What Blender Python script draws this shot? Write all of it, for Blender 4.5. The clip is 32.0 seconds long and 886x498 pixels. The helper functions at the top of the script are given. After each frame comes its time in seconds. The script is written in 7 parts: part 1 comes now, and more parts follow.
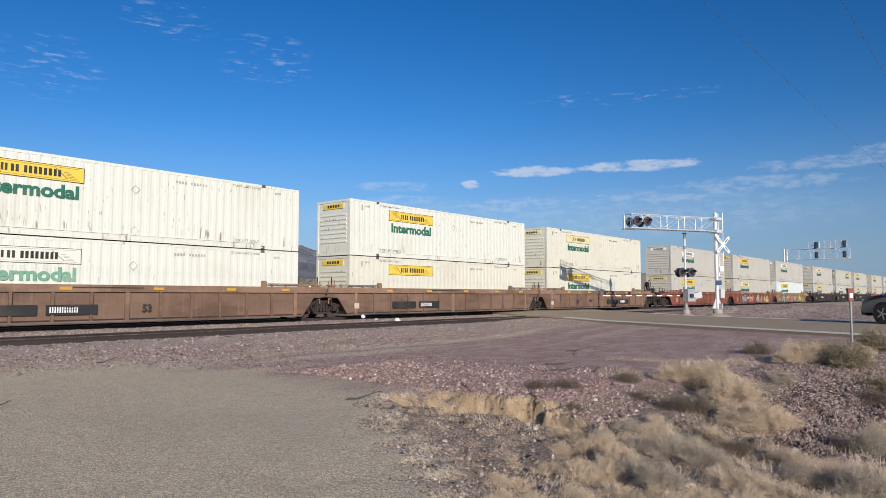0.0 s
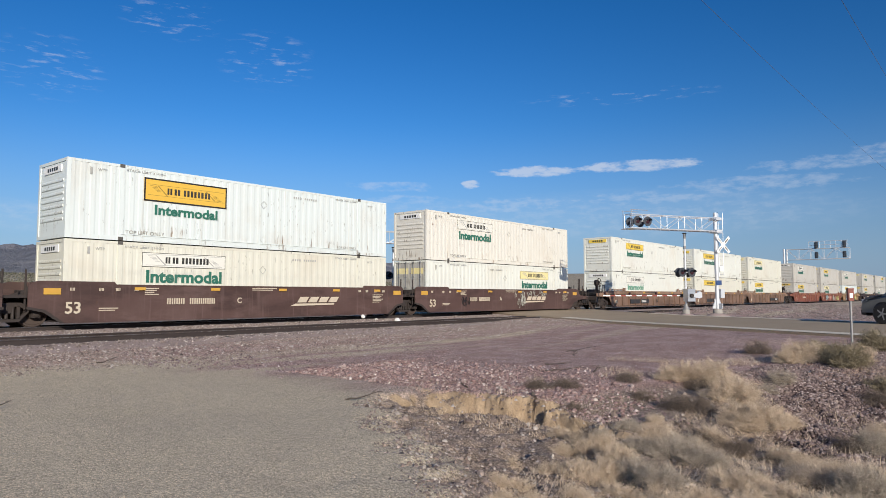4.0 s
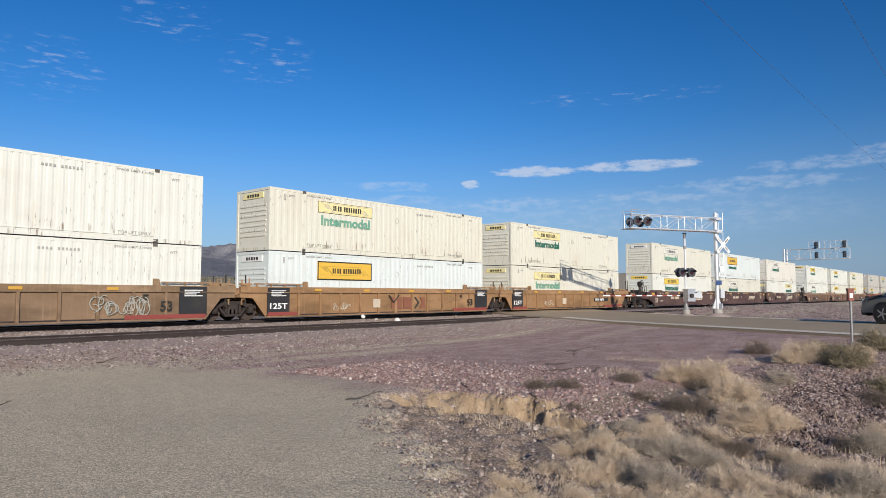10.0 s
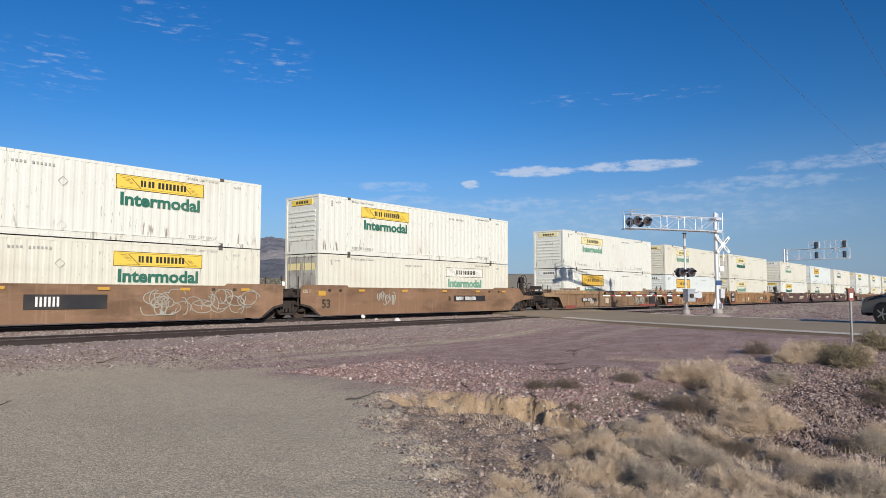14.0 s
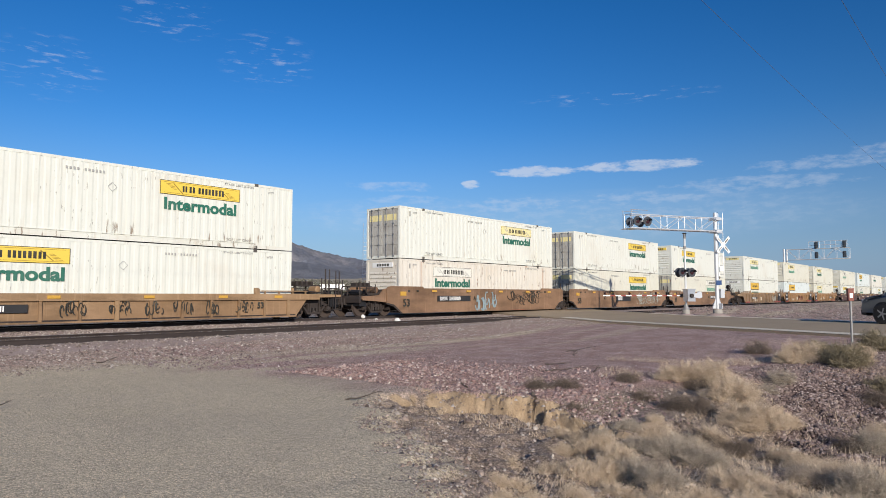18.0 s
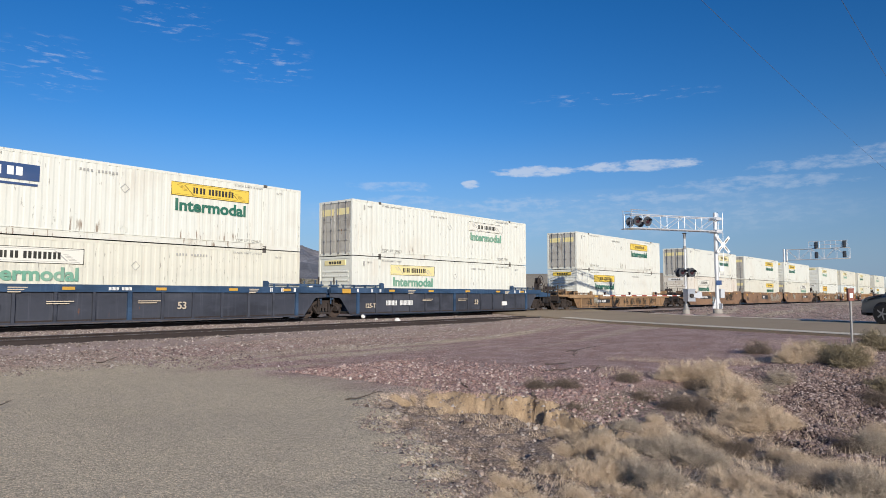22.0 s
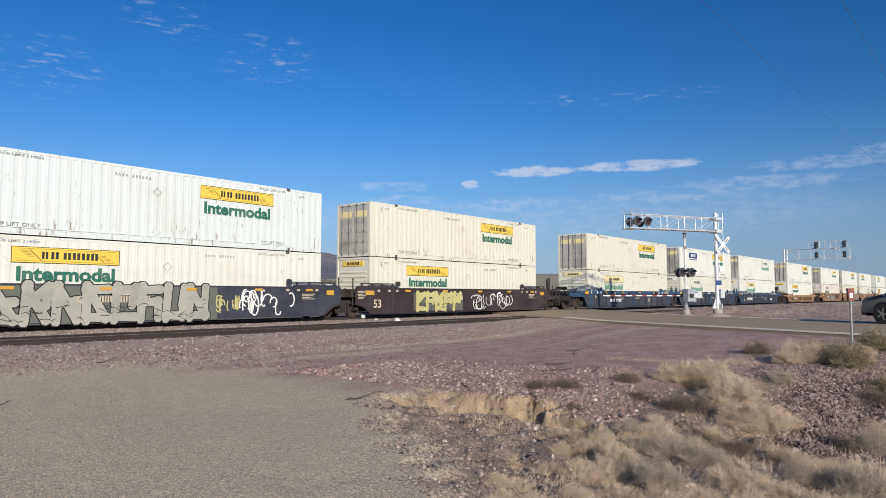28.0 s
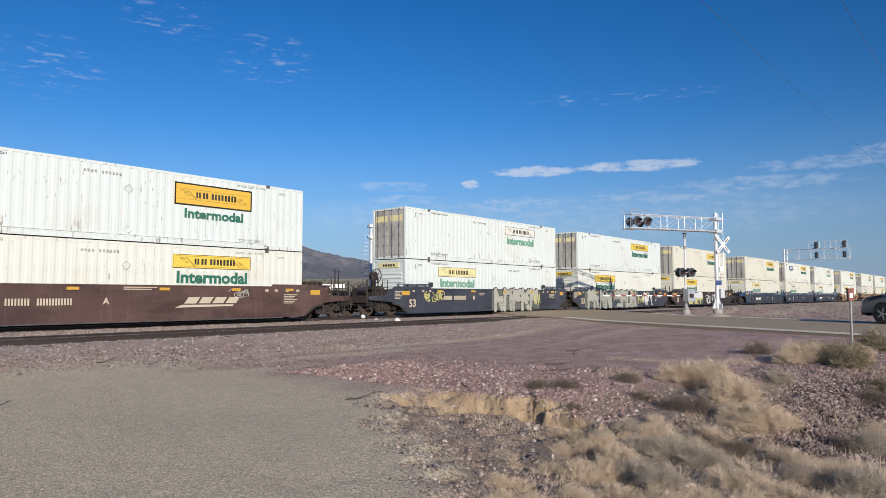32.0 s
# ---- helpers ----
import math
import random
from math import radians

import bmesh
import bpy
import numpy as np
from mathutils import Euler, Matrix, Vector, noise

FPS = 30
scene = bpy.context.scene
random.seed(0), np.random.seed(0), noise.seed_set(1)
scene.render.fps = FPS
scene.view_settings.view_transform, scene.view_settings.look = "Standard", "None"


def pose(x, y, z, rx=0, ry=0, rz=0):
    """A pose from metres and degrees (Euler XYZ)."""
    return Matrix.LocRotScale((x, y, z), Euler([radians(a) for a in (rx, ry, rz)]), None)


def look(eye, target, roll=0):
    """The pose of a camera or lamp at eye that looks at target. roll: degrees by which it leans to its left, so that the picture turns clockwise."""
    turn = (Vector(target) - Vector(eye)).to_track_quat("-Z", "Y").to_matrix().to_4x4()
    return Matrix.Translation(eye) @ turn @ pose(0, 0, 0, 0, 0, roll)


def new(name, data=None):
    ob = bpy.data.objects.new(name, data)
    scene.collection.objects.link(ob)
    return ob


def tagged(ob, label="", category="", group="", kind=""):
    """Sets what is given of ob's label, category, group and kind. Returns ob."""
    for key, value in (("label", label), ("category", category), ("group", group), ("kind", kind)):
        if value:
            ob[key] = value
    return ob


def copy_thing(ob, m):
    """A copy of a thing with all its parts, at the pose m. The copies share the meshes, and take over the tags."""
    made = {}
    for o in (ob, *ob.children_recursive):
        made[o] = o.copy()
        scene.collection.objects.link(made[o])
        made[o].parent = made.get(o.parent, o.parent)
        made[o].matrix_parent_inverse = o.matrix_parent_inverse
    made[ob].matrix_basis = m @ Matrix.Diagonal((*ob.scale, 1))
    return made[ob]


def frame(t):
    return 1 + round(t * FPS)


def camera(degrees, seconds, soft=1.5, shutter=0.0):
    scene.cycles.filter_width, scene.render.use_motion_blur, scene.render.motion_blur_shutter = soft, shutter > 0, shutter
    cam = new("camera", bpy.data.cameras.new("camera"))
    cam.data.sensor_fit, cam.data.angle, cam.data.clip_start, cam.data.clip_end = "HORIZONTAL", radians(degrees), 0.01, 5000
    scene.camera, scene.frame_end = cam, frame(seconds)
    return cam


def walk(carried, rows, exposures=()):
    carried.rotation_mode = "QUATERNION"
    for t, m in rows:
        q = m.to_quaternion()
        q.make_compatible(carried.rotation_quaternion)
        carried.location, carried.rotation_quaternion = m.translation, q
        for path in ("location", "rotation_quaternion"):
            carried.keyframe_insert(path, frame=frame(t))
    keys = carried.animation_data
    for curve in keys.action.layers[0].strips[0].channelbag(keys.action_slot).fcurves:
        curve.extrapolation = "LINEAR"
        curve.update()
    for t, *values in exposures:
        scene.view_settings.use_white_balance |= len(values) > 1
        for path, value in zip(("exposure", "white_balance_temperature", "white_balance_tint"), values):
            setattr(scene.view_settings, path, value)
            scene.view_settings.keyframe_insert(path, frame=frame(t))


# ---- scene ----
cam = camera(66.51, 32.0, 0.72)
STAND = pose(0, 0, 1.10, 90 + 3.946, 0, -49.924)
walk(cam, [(0.0, STAND), (32.0, STAND)], [(0.0, 0.0), (32.0, 0.0)])

# ---- light ----
SUN_EL, SUN_AZ = 17.5, 212.0      # degrees; azimuth clockwise from +Y
sun_dir = Vector((math.sin(radians(SUN_AZ)) * math.cos(radians(SUN_EL)), math.cos(radians(SUN_AZ)) * math.cos(radians(SUN_EL)), math.sin(radians(SUN_EL))))
sun = new("sun", bpy.data.lights.new("sun", "SUN"))
sun.data.energy, sun.data.angle, sun.data.color = 4.7, radians(0.53), (1.0, 0.915, 0.79)
sun.matrix_world = look(sun_dir * 300, (0, 0, 0))


class Nodes:
    """Short hand for a node tree."""

    def __init__(self, tree):
        self.tree = tree
        tree.nodes.clear()

    def add(self, kind, **inputs):
        n = self.tree.nodes.new(kind)
        for k, v in inputs.items():
            self.put(n, k, v)
        return n

    def put(self, n, k, v):
        sock = n.inputs[int(k[1:])] if k[0] == "i" and k[1:].isdigit() else n.inputs[k.replace("_", " ")]
        if isinstance(v, bpy.types.NodeSocket):
            self.tree.links.new(v, sock)
        else:
            sock.default_value = v

    def math(self, op, a, b=0.0, c=0.0, clamp=False):
        n = self.tree.nodes.new("ShaderNodeMath")
        n.operation, n.use_clamp = op, clamp
        for i, v in enumerate((a, b, c)):
            self.put(n, "i%d" % i, v)
        return n.outputs[0]

    def vec(self, op, a, b=(0, 0, 0)):
        n = self.tree.nodes.new("ShaderNodeVectorMath")
        n.operation = op
        self.put(n, "i0", a), self.put(n, "i1", b)
        return n.outputs[1] if op in ("DOT_PRODUCT", "LENGTH", "DISTANCE") else n.outputs[0]

    def noise(self, scale, detail=4.0, rough=0.55, at=None):
        n = self.add("ShaderNodeTexNoise", Scale=scale, Detail=detail, Roughness=rough)
        if at is not None:
            self.put(n, "Vector", at)
        return n.outputs[0]

    def step(self, v, lo, hi, a=0.0, b=1.0):
        n = self.tree.nodes.new("ShaderNodeMapRange")
        n.interpolation_type = "SMOOTHSTEP"
        for i, w in enumerate((v, lo, hi, a, b)):
            self.put(n, "i%d" % i, w)
        return n.outputs[0]

    def mix(self, f, a, b, blend="MIX"):
        n = self.tree.nodes.new("ShaderNodeMix")
        n.data_type, n.blend_type = "RGBA", blend
        self.put(n, "i0", f)
        for i, v in ((6, a), (7, b)):
            self.put(n, "i%d" % i, (*v, 1.0) if isinstance(v, tuple) and len(v) == 3 else v)
        return n.outputs[2]


# ---- sky: clear, with a few thin high clouds ----
world = bpy.data.worlds.new("sky")
scene.world = world
world.use_nodes = True
N = Nodes(world.node_tree)
sky = N.add("ShaderNodeTexSky")
sky.sky_type, sky.sun_disc = "NISHITA", False
sky.sun_elevation, sky.sun_rotation = radians(SUN_EL), radians(SUN_AZ)
sky.altitude, sky.air_density, sky.dust_density, sky.ozone_density = 700, 1.0, 0.7, 4.0
way = N.add("ShaderNodeTexCoord").outputs["Generated"]
sep = N.add("ShaderNodeSeparateXYZ", Vector=way)
turn_ = N.math("DEGREES", N.math("ARCTAN2", sep.outputs[0], sep.outputs[1]))
rise = N.math("DEGREES", N.math("ARCSINE", sep.outputs[2]))
dome = N.add("ShaderNodeCombineXYZ", X=turn_, Y=rise, Z=0.0).outputs[0]
puff = N.noise(0.62, 6.0, 0.62, N.add("ShaderNodeMapping", Vector=dome, Rotation=(0, 0, radians(10)), Scale=(0.85, 4.0, 1.0)).outputs[0])
veil = N.noise(0.55, 8.0, 0.64, N.add("ShaderNodeMapping", Vector=dome, Rotation=(0, 0, radians(-3)), Scale=(1.0, 3.0, 1.0)).outputs[0])
lump = N.noise(0.62, 7.0, 0.62, N.add("ShaderNodeMapping", Vector=dome, Rotation=(0, 0, radians(-6)), Scale=(1.1, 3.0, 1.0)).outputs[0])


def patch(az, el, wide, tall):
    """Where a bank of cloud lies in the sky: bearing, height and half-widths in degrees."""
    a = N.math("DIVIDE", N.math("SUBTRACT", turn_, az), wide)
    e = N.math("DIVIDE", N.math("SUBTRACT", rise, el), tall)
    return N.step(N.math("ADD", N.math("MULTIPLY", a, a), N.math("MULTIPLY", e, e)), 1.0, 0.1)


def total(parts):
    out = parts[0]
    for q in parts[1:]:
        out = N.math("MAXIMUM", out, q)
    return out


flecks = total([patch(19.3, 16.6, 4.2, 2.8), patch(27.5, 21.3, 4.5, 1.9), patch(35.0, 18.9, 4.5, 2.6), patch(65.0, 16.1, 9.0, 0.7), patch(20.0, 27.0, 16.0, 4.0)])
banks = total([patch(57.8, 10.35, 4.4, 0.62), patch(66.4, 10.55, 6.2, 0.60), patch(52.3, 9.4, 1.0, 0.45)])
strands = total([patch(45.5, 9.2, 5.0, 0.65), patch(47.0, 8.1, 5.0, 0.55), patch(56.0, 7.6, 7.0, 0.9), patch(66.0, 7.9, 8.0, 0.8), patch(79.5, 9.8, 7.0, 0.75), patch(85.0, 10.4, 5.0, 0.8), patch(21.2, 8.3, 1.9, 0.9), patch(75.0, 8.6, 9.0, 0.9)])
haze = total([patch(47.0, 6.6, 12.0, 1.9), patch(66.0, 6.6, 20.0, 2.4), patch(16.0, 5.8, 9.0, 1.4)])
thin = N.math("MULTIPLY", N.step(puff, 0.52, 0.72), N.math("MULTIPLY", flecks, 0.30))
thick = N.math("MULTIPLY", N.step(N.math("MULTIPLY_ADD", N.math("SUBTRACT", veil, 0.5), 3.4, N.math("SUBTRACT", banks, 0.1)), 0.10, 1.05), N.math("MULTIPLY", N.step(banks, 0.0, 0.25), 0.56))
ragged = N.math("MULTIPLY", N.step(N.math("MULTIPLY_ADD", N.math("SUBTRACT", lump, 0.5), 3.4, strands), 0.40, 1.5), N.math("MULTIPLY", N.step(strands, 0.0, 0.4), 0.25))
faint = N.math("ADD", N.math("MULTIPLY", haze, 0.05), N.math("MULTIPLY", N.step(lump, 0.42, 0.66), N.math("MULTIPLY", haze, 0.12)))
thick = N.math("MAXIMUM", thick, ragged)
cloud = N.math("MAXIMUM", N.math("MAXIMUM", thin, thick), faint)
deep = N.add("ShaderNodeHueSaturation", Color=sky.outputs[0], Hue=0.509, Saturation=1.28, Value=1.33).outputs[0]
low = N.step(rise, 15.0, -1.0)
deep = N.mix(N.math("MULTIPLY", low, 0.84), deep, (2.55, 3.85, 6.1))
away = N.vec("DOT_PRODUCT", way, tuple(sun_dir))
span = N.math("MULTIPLY_ADD", N.math("MULTIPLY", away, away), 0.42, 0.765)      # clear air is deepest at right angles to the sun
deep = N.vec("MULTIPLY", deep, N.add("ShaderNodeCombineXYZ", X=span, Y=span, Z=span).outputs[0])
tone = N.mix(cloud, deep, (8.2, 8.6, 9.4))
N.add("ShaderNodeOutputWorld", Surface=N.add("ShaderNodeBackground", Color=tone, Strength=0.085).outputs[0])

# ---- materials ----
made = {}


def paint(name, base, rough=0.55, metal=0.0, dirt=(0.16, 0.13, 0.10), wear=0.25, grain=6.0, streak=0.0, bump=0.002, tone=0.10, rust=0.0, each=0.0, grime=0.0, scuff=0.0, drip=0.0):
    """A painted, metal or mineral surface: broad stains, fine grain, runs down the sides, rust spots, relief."""
    if name in made:
        return made[name]
    m = bpy.data.materials.new(name)
    m.use_nodes = True
    n = Nodes(m.node_tree)
    co = n.add("ShaderNodeTexCoord").outputs["Object"]
    shift = n.vec("ADD", co, n.vec("MULTIPLY", n.add("ShaderNodeCombineXYZ", X=n.add("ShaderNodeObjectInfo").outputs["Random"], Y=0.3, Z=0.7).outputs[0], (37.0, 11.0, 5.0)))
    broad = n.noise(grain * 0.13, 5.0, 0.6, shift)
    fine = n.noise(grain * 4.0, 6.0, 0.65, shift)
    light = tuple(min(1.0, c * (1 + tone)) for c in base)
    dark = tuple(c * (1 - tone) for c in base)
    col = n.mix(fine, dark, light)
    if each:
        rnd = n.add("ShaderNodeObjectInfo").outputs["Random"]
        col = n.mix(n.math("MULTIPLY", rnd, each), col, tuple(c * 0.55 for c in base))
    col = n.mix(n.math("MULTIPLY", n.step(broad, 0.48, 0.75), wear), col, dirt)
    if grime:
        soot = n.noise(0.75, 6.0, 0.62, n.add("ShaderNodeMapping", Vector=shift, Scale=(0.5, 1.0, 1.6)).outputs[0])
        col = n.mix(n.math("MULTIPLY", n.step(soot, 0.44, 0.66), grime), col, tuple(c * 0.5 for c in base))
        pale = n.noise(1.9, 7.0, 0.7, n.add("ShaderNodeMapping", Vector=shift, Scale=(0.35, 1.0, 1.0)).outputs[0])
        col = n.mix(n.math("MULTIPLY", n.step(pale, 0.50, 0.72), grime * 0.55), col, dirt)
    if streak:
        runs = n.noise(1.0, 5.0, 0.6, n.add("ShaderNodeMapping", Vector=shift, Scale=(9.0, 9.0, 0.35)).outputs[0])
        col = n.mix(n.math("MULTIPLY", n.step(runs, 0.52, 0.78), streak), col, dirt)
    if rust:
        spots = n.noise(2.3, 8.0, 0.7, n.add("ShaderNodeMapping", Vector=shift, Scale=(2.2, 2.2, 0.5)).outputs[0])
        col = n.mix(n.step(spots, 0.70 - rust * 0.25, 0.76 - rust * 0.22), col, (0.20, 0.085, 0.035))
    if scuff:
        marks = n.noise(1.0, 4.0, 0.6, n.add("ShaderNodeMapping", Vector=shift, Scale=(13.0, 13.0, 2.1)).outputs[0])
        zone = n.noise(0.45, 2.0, 0.5, n.add("ShaderNodeMapping", Vector=shift, Location=(9.0, 4.0, 2.0), Scale=(1.0, 1.0, 1.9)).outputs[0])
        col = n.mix(n.math("MULTIPLY", n.math("MULTIPLY", n.step(marks, 0.615, 0.66), n.step(zone, 0.51, 0.57)), scuff), col, (0.16, 0.135, 0.11))
    if drip:
        # rust that has run out over the bottom rail, in groups
        up = n.add("ShaderNodeSeparateXYZ", Vector=co).outputs[2]
        run = n.noise(1.0, 4.0, 0.6, n.add("ShaderNodeMapping", Vector=shift, Location=(3.0, 1.0, 7.0), Scale=(7.5, 7.5, 0.9)).outputs[0])
        group = n.noise(0.5, 2.0, 0.5, n.add("ShaderNodeMapping", Vector=shift, Location=(5.0, 2.0, 1.0), Scale=(1.0, 0.0, 0.0)).outputs[0])
        tall = n.step(n.math("ADD", up, n.math("MULTIPLY", n.math("SUBTRACT", run, 0.5), -1.6)), 0.55, 0.22)
        col = n.mix(n.math("MULTIPLY", n.math("MULTIPLY", n.step(run, 0.56, 0.66), tall), n.math("MULTIPLY", n.step(group, 0.46, 0.58), drip)), col, (0.20, 0.135, 0.085))
    if rust >= 0.4:
        band = n.noise(0.55, 3.0, 0.5, n.add("ShaderNodeMapping", Vector=shift, Scale=(1.0, 0.0, 0.0)).outputs[0])
        band = n.math("MULTIPLY", n.step(band, 0.60, 0.66), n.step(runs, 0.36, 0.62, 0.25, 0.95))
        col = n.mix(band, col, (0.40, 0.205, 0.115))
    bsdf = n.add("ShaderNodeBsdfPrincipled", Base_Color=col, Metallic=metal)
    n.put(bsdf, "Specular IOR Level", 0.12 if rough >= 0.9 else 0.4)
    n.put(bsdf, "Roughness", n.step(broad, 0.3, 0.8, rough - 0.08, min(1.0, rough + 0.15)))
    if bump:
        n.put(bsdf, "Normal", n.add("ShaderNodeBump", Height=fine, Strength=0.5, Distance=bump).outputs[0])
    n.add("ShaderNodeOutputMaterial", Surface=bsdf.outputs[0])
    made[name] = m
    return m


def islands(name, tones, rough=0.9, bump=0.004, grain=14.0, soil=0.45):
    """Loose pieces in one mesh, each with a tone of its own."""
    if name in made:
        return made[name]
    m = bpy.data.materials.new(name)
    m.use_nodes = True
    n = Nodes(m.node_tree)
    rnd = n.add("ShaderNodeNewGeometry").outputs["Random Per Island"]
    ramp = n.add("ShaderNodeValToRGB", Fac=rnd)
    ramp.color_ramp.interpolation = "LINEAR"
    while len(ramp.color_ramp.elements) < len(tones):
        ramp.color_ramp.elements.new(0.5)
    for i, (e, c) in enumerate(zip(ramp.color_ramp.elements, tones)):
        e.position, e.color = i / (len(tones) - 1), (*c, 1.0)
    fine = n.noise(grain, 5.0, 0.6, n.add("ShaderNodeTexCoord").outputs["Object"])
    col = n.mix(n.step(fine, 0.3, 0.8, 0.0, soil), ramp.outputs[0], (0.05, 0.04, 0.035))
    bsdf = n.add("ShaderNodeBsdfPrincipled", Base_Color=col, Roughness=rough)
    if bump:
        n.put(bsdf, "Normal", n.add("ShaderNodeBump", Height=fine, Strength=0.6, Distance=bump).outputs[0])
    n.add("ShaderNodeOutputMaterial", Surface=bsdf.outputs[0])
    made[name] = m
    return m


STEEL = paint("galvanised steel", (0.55, 0.57, 0.60), 0.42, 0.65, wear=0.15, grain=5, tone=0.12)
IRON = paint("dark cast iron", (0.041, 0.032, 0.029), 0.75, 0.1, (0.088, 0.066, 0.055), 0.5, 7, tone=0.25, bump=0.004)
RUSTY = paint("rusted rail steel", (0.046, 0.035, 0.033), 0.8, 0.15, (0.03, 0.022, 0.02), 0.5, 5, tone=0.25)
BRIGHT = paint("polished rail steel", (0.55, 0.54, 0.53), 0.25, 0.9, wear=0.1, grain=4)
WHEELP = paint("rust-dusted wheel steel", (0.070, 0.051, 0.043), 0.75, 0.1, (0.055, 0.04, 0.034), 0.5, 6, tone=0.25)
LINE = paint("dark overhead cable", (0.10, 0.11, 0.13), 0.7)
BLACK = paint("black paint", (0.018, 0.018, 0.02), 0.5, 0, (0.10, 0.09, 0.08), 0.25, 5)
TIMBER = paint("weathered sleeper timber", (0.085, 0.068, 0.055), 0.95, 0, (0.03, 0.025, 0.02), 0.5, 8, tone=0.3, bump=0.01)
CONCRETE = paint("concrete", (0.34, 0.32, 0.29), 0.9, 0, (0.25, 0.22, 0.19), 0.4, 5, bump=0.004)
WHITEP = paint("white sign paint", (0.80, 0.80, 0.78), 0.5, 0, (0.4, 0.37, 0.33), 0.2, 6)
CREAM = paint("faded lettering paint", (0.56, 0.48, 0.37), 0.6, 0, (0.3, 0.22, 0.17), 0.3, 6)
GREEN = paint("green lettering vinyl", (0.030, 0.150, 0.105), 0.45, 0, (0.25, 0.28, 0.24), 0.18, 6)
MINT = paint("faded green lettering vinyl", (0.16, 0.36, 0.26), 0.5, 0, (0.5, 0.5, 0.42), 0.3, 6)
INK = paint("black lettering vinyl", (0.035, 0.035, 0.03), 0.5, 0, (0.25, 0.23, 0.18), 0.2, 6)
FAINT = paint("worn stencil ink", (0.33, 0.32, 0.285), 0.6, 0, (0.5, 0.48, 0.40), 0.4, 6)
GREY = paint("grey stencil ink", (0.38, 0.38, 0.36), 0.6, 0, (0.5, 0.48, 0.44), 0.3, 6)
YELLOW = paint("yellow sign vinyl", (0.78, 0.56, 0.09), 0.45, 0, (0.6, 0.42, 0.1), 0.25, 5)
AMBER = paint("amber sign vinyl", (0.72, 0.45, 0.07), 0.45, 0, (0.6, 0.36, 0.06), 0.2, 5)
PALE = paint("faded yellow sign vinyl", (0.78, 0.68, 0.33), 0.5, 0, (0.7, 0.66, 0.5), 0.45, 5)
REFLEX = paint("yellow reflective tape", (0.58, 0.33, 0.06), 0.35, 0, (0.4, 0.25, 0.05), 0.3, 6)
NAVY = paint("navy sign vinyl", (0.035, 0.075, 0.19), 0.45, 0, (0.2, 0.2, 0.25), 0.15, 6)
RED = paint("red paint", (0.26, 0.06, 0.05), 0.5, 0, (0.2, 0.05, 0.04), 0.3, 6)

# ---- mesh helpers ----
shapes = {}


def box(bm, x0, x1, y0, y1, z0, z1):
    v = [bm.verts.new((x, y, z)) for x in (x0, x1) for y in (y0, y1) for z in (z0, z1)]
    for f in ((0, 1, 3, 2), (4, 6, 7, 5), (0, 4, 5, 1), (2, 3, 7, 6), (0, 2, 6, 4), (1, 5, 7, 3)):
        bm.faces.new([v[i] for i in f])


def bar(bm, a, b, r=0.02, n=6, r2=None):
    """A round bar from a to b."""
    a, b = Vector(a), Vector(b)
    q = (b - a).to_track_quat("Z", "Y").to_matrix()
    rings = []
    for p, rr in ((a, r), (b, r if r2 is None else r2)):
        rings.append([bm.verts.new(p + q @ Vector((rr * math.cos(i * 2 * math.pi / n), rr * math.sin(i * 2 * math.pi / n), 0))) for i in range(n)])
    for i in range(n):
        bm.faces.new((rings[0][i], rings[0][(i + 1) % n], rings[1][(i + 1) % n], rings[1][i]))
    bm.faces.new(rings[0][::-1]), bm.faces.new(rings[1])


def lathe(bm, profile, axis="Y", n=24, at=(0, 0, 0)):
    """Turns (along, radius) pairs round an axis."""
    at, rings = Vector(at), []
    for s, r in profile:
        ring = []
        for i in range(n):
            c, d = r * math.cos(2 * math.pi * i / n), r * math.sin(2 * math.pi * i / n)
            ring.append(bm.verts.new(at + Vector((c, s, d) if axis == "Y" else (c, d, s) if axis == "Z" else (s, c, d))))
        rings.append(ring)
    for a, b in zip(rings, rings[1:]):
        for i in range(n):
            bm.faces.new((a[i], a[(i + 1) % n], b[(i + 1) % n], b[i]))
    bm.faces.new(rings[0][::-1]), bm.faces.new(rings[-1])


def slab(bm, outline, y0, y1):
    """A plate with an outline in x and z, from y0 to y1."""
    a = [bm.verts.new((x, y0, z)) for x, z in outline]
    b = [bm.verts.new((x, y1, z)) for x, z in outline]
    bm.faces.new(a), bm.faces.new(b[::-1])
    for i in range(len(a)):
        j = (i + 1) % len(a)
        bm.faces.new((a[i], b[i], b[j], a[j]))


def shape(key, material, build):
    """A mesh made once for each key and material."""
    k = (key, material.name)
    if k not in shapes:
        bm = bmesh.new()
        build(bm)
        bmesh.ops.recalc_face_normals(bm, faces=bm.faces)
        me = bpy.data.meshes.new(key if isinstance(key, str) else str(key[0]))
        bm.to_mesh(me)
        bm.free()
        me.materials.append(material)
        shapes[k] = me
    return shapes[k]


# rows of marks too small to pick apart
TINY = ("stencilled_number", "stencil_row", "number_bar", "wordmark", "graffiti", "graffiti_stroke", "end_mark", "stencil", "wood", "spring_group")


def part(name, key, material, parent, build, at=None, label=""):
    ob = new(name, shape(key, material, build))
    ob.parent = parent
    if name in TINY:
        tagged(ob, kind="stuff")
    if at is not None:
        ob.matrix_basis = at if isinstance(at, Matrix) else Matrix.Translation(at)
    if label:
        tagged(ob, label)
    return ob


def thing(name, label, category, group="", kind="", at=None):
    ob = tagged(new(name), label, category, group, kind)
    if at is not None:
        ob.matrix_basis = at
    return ob


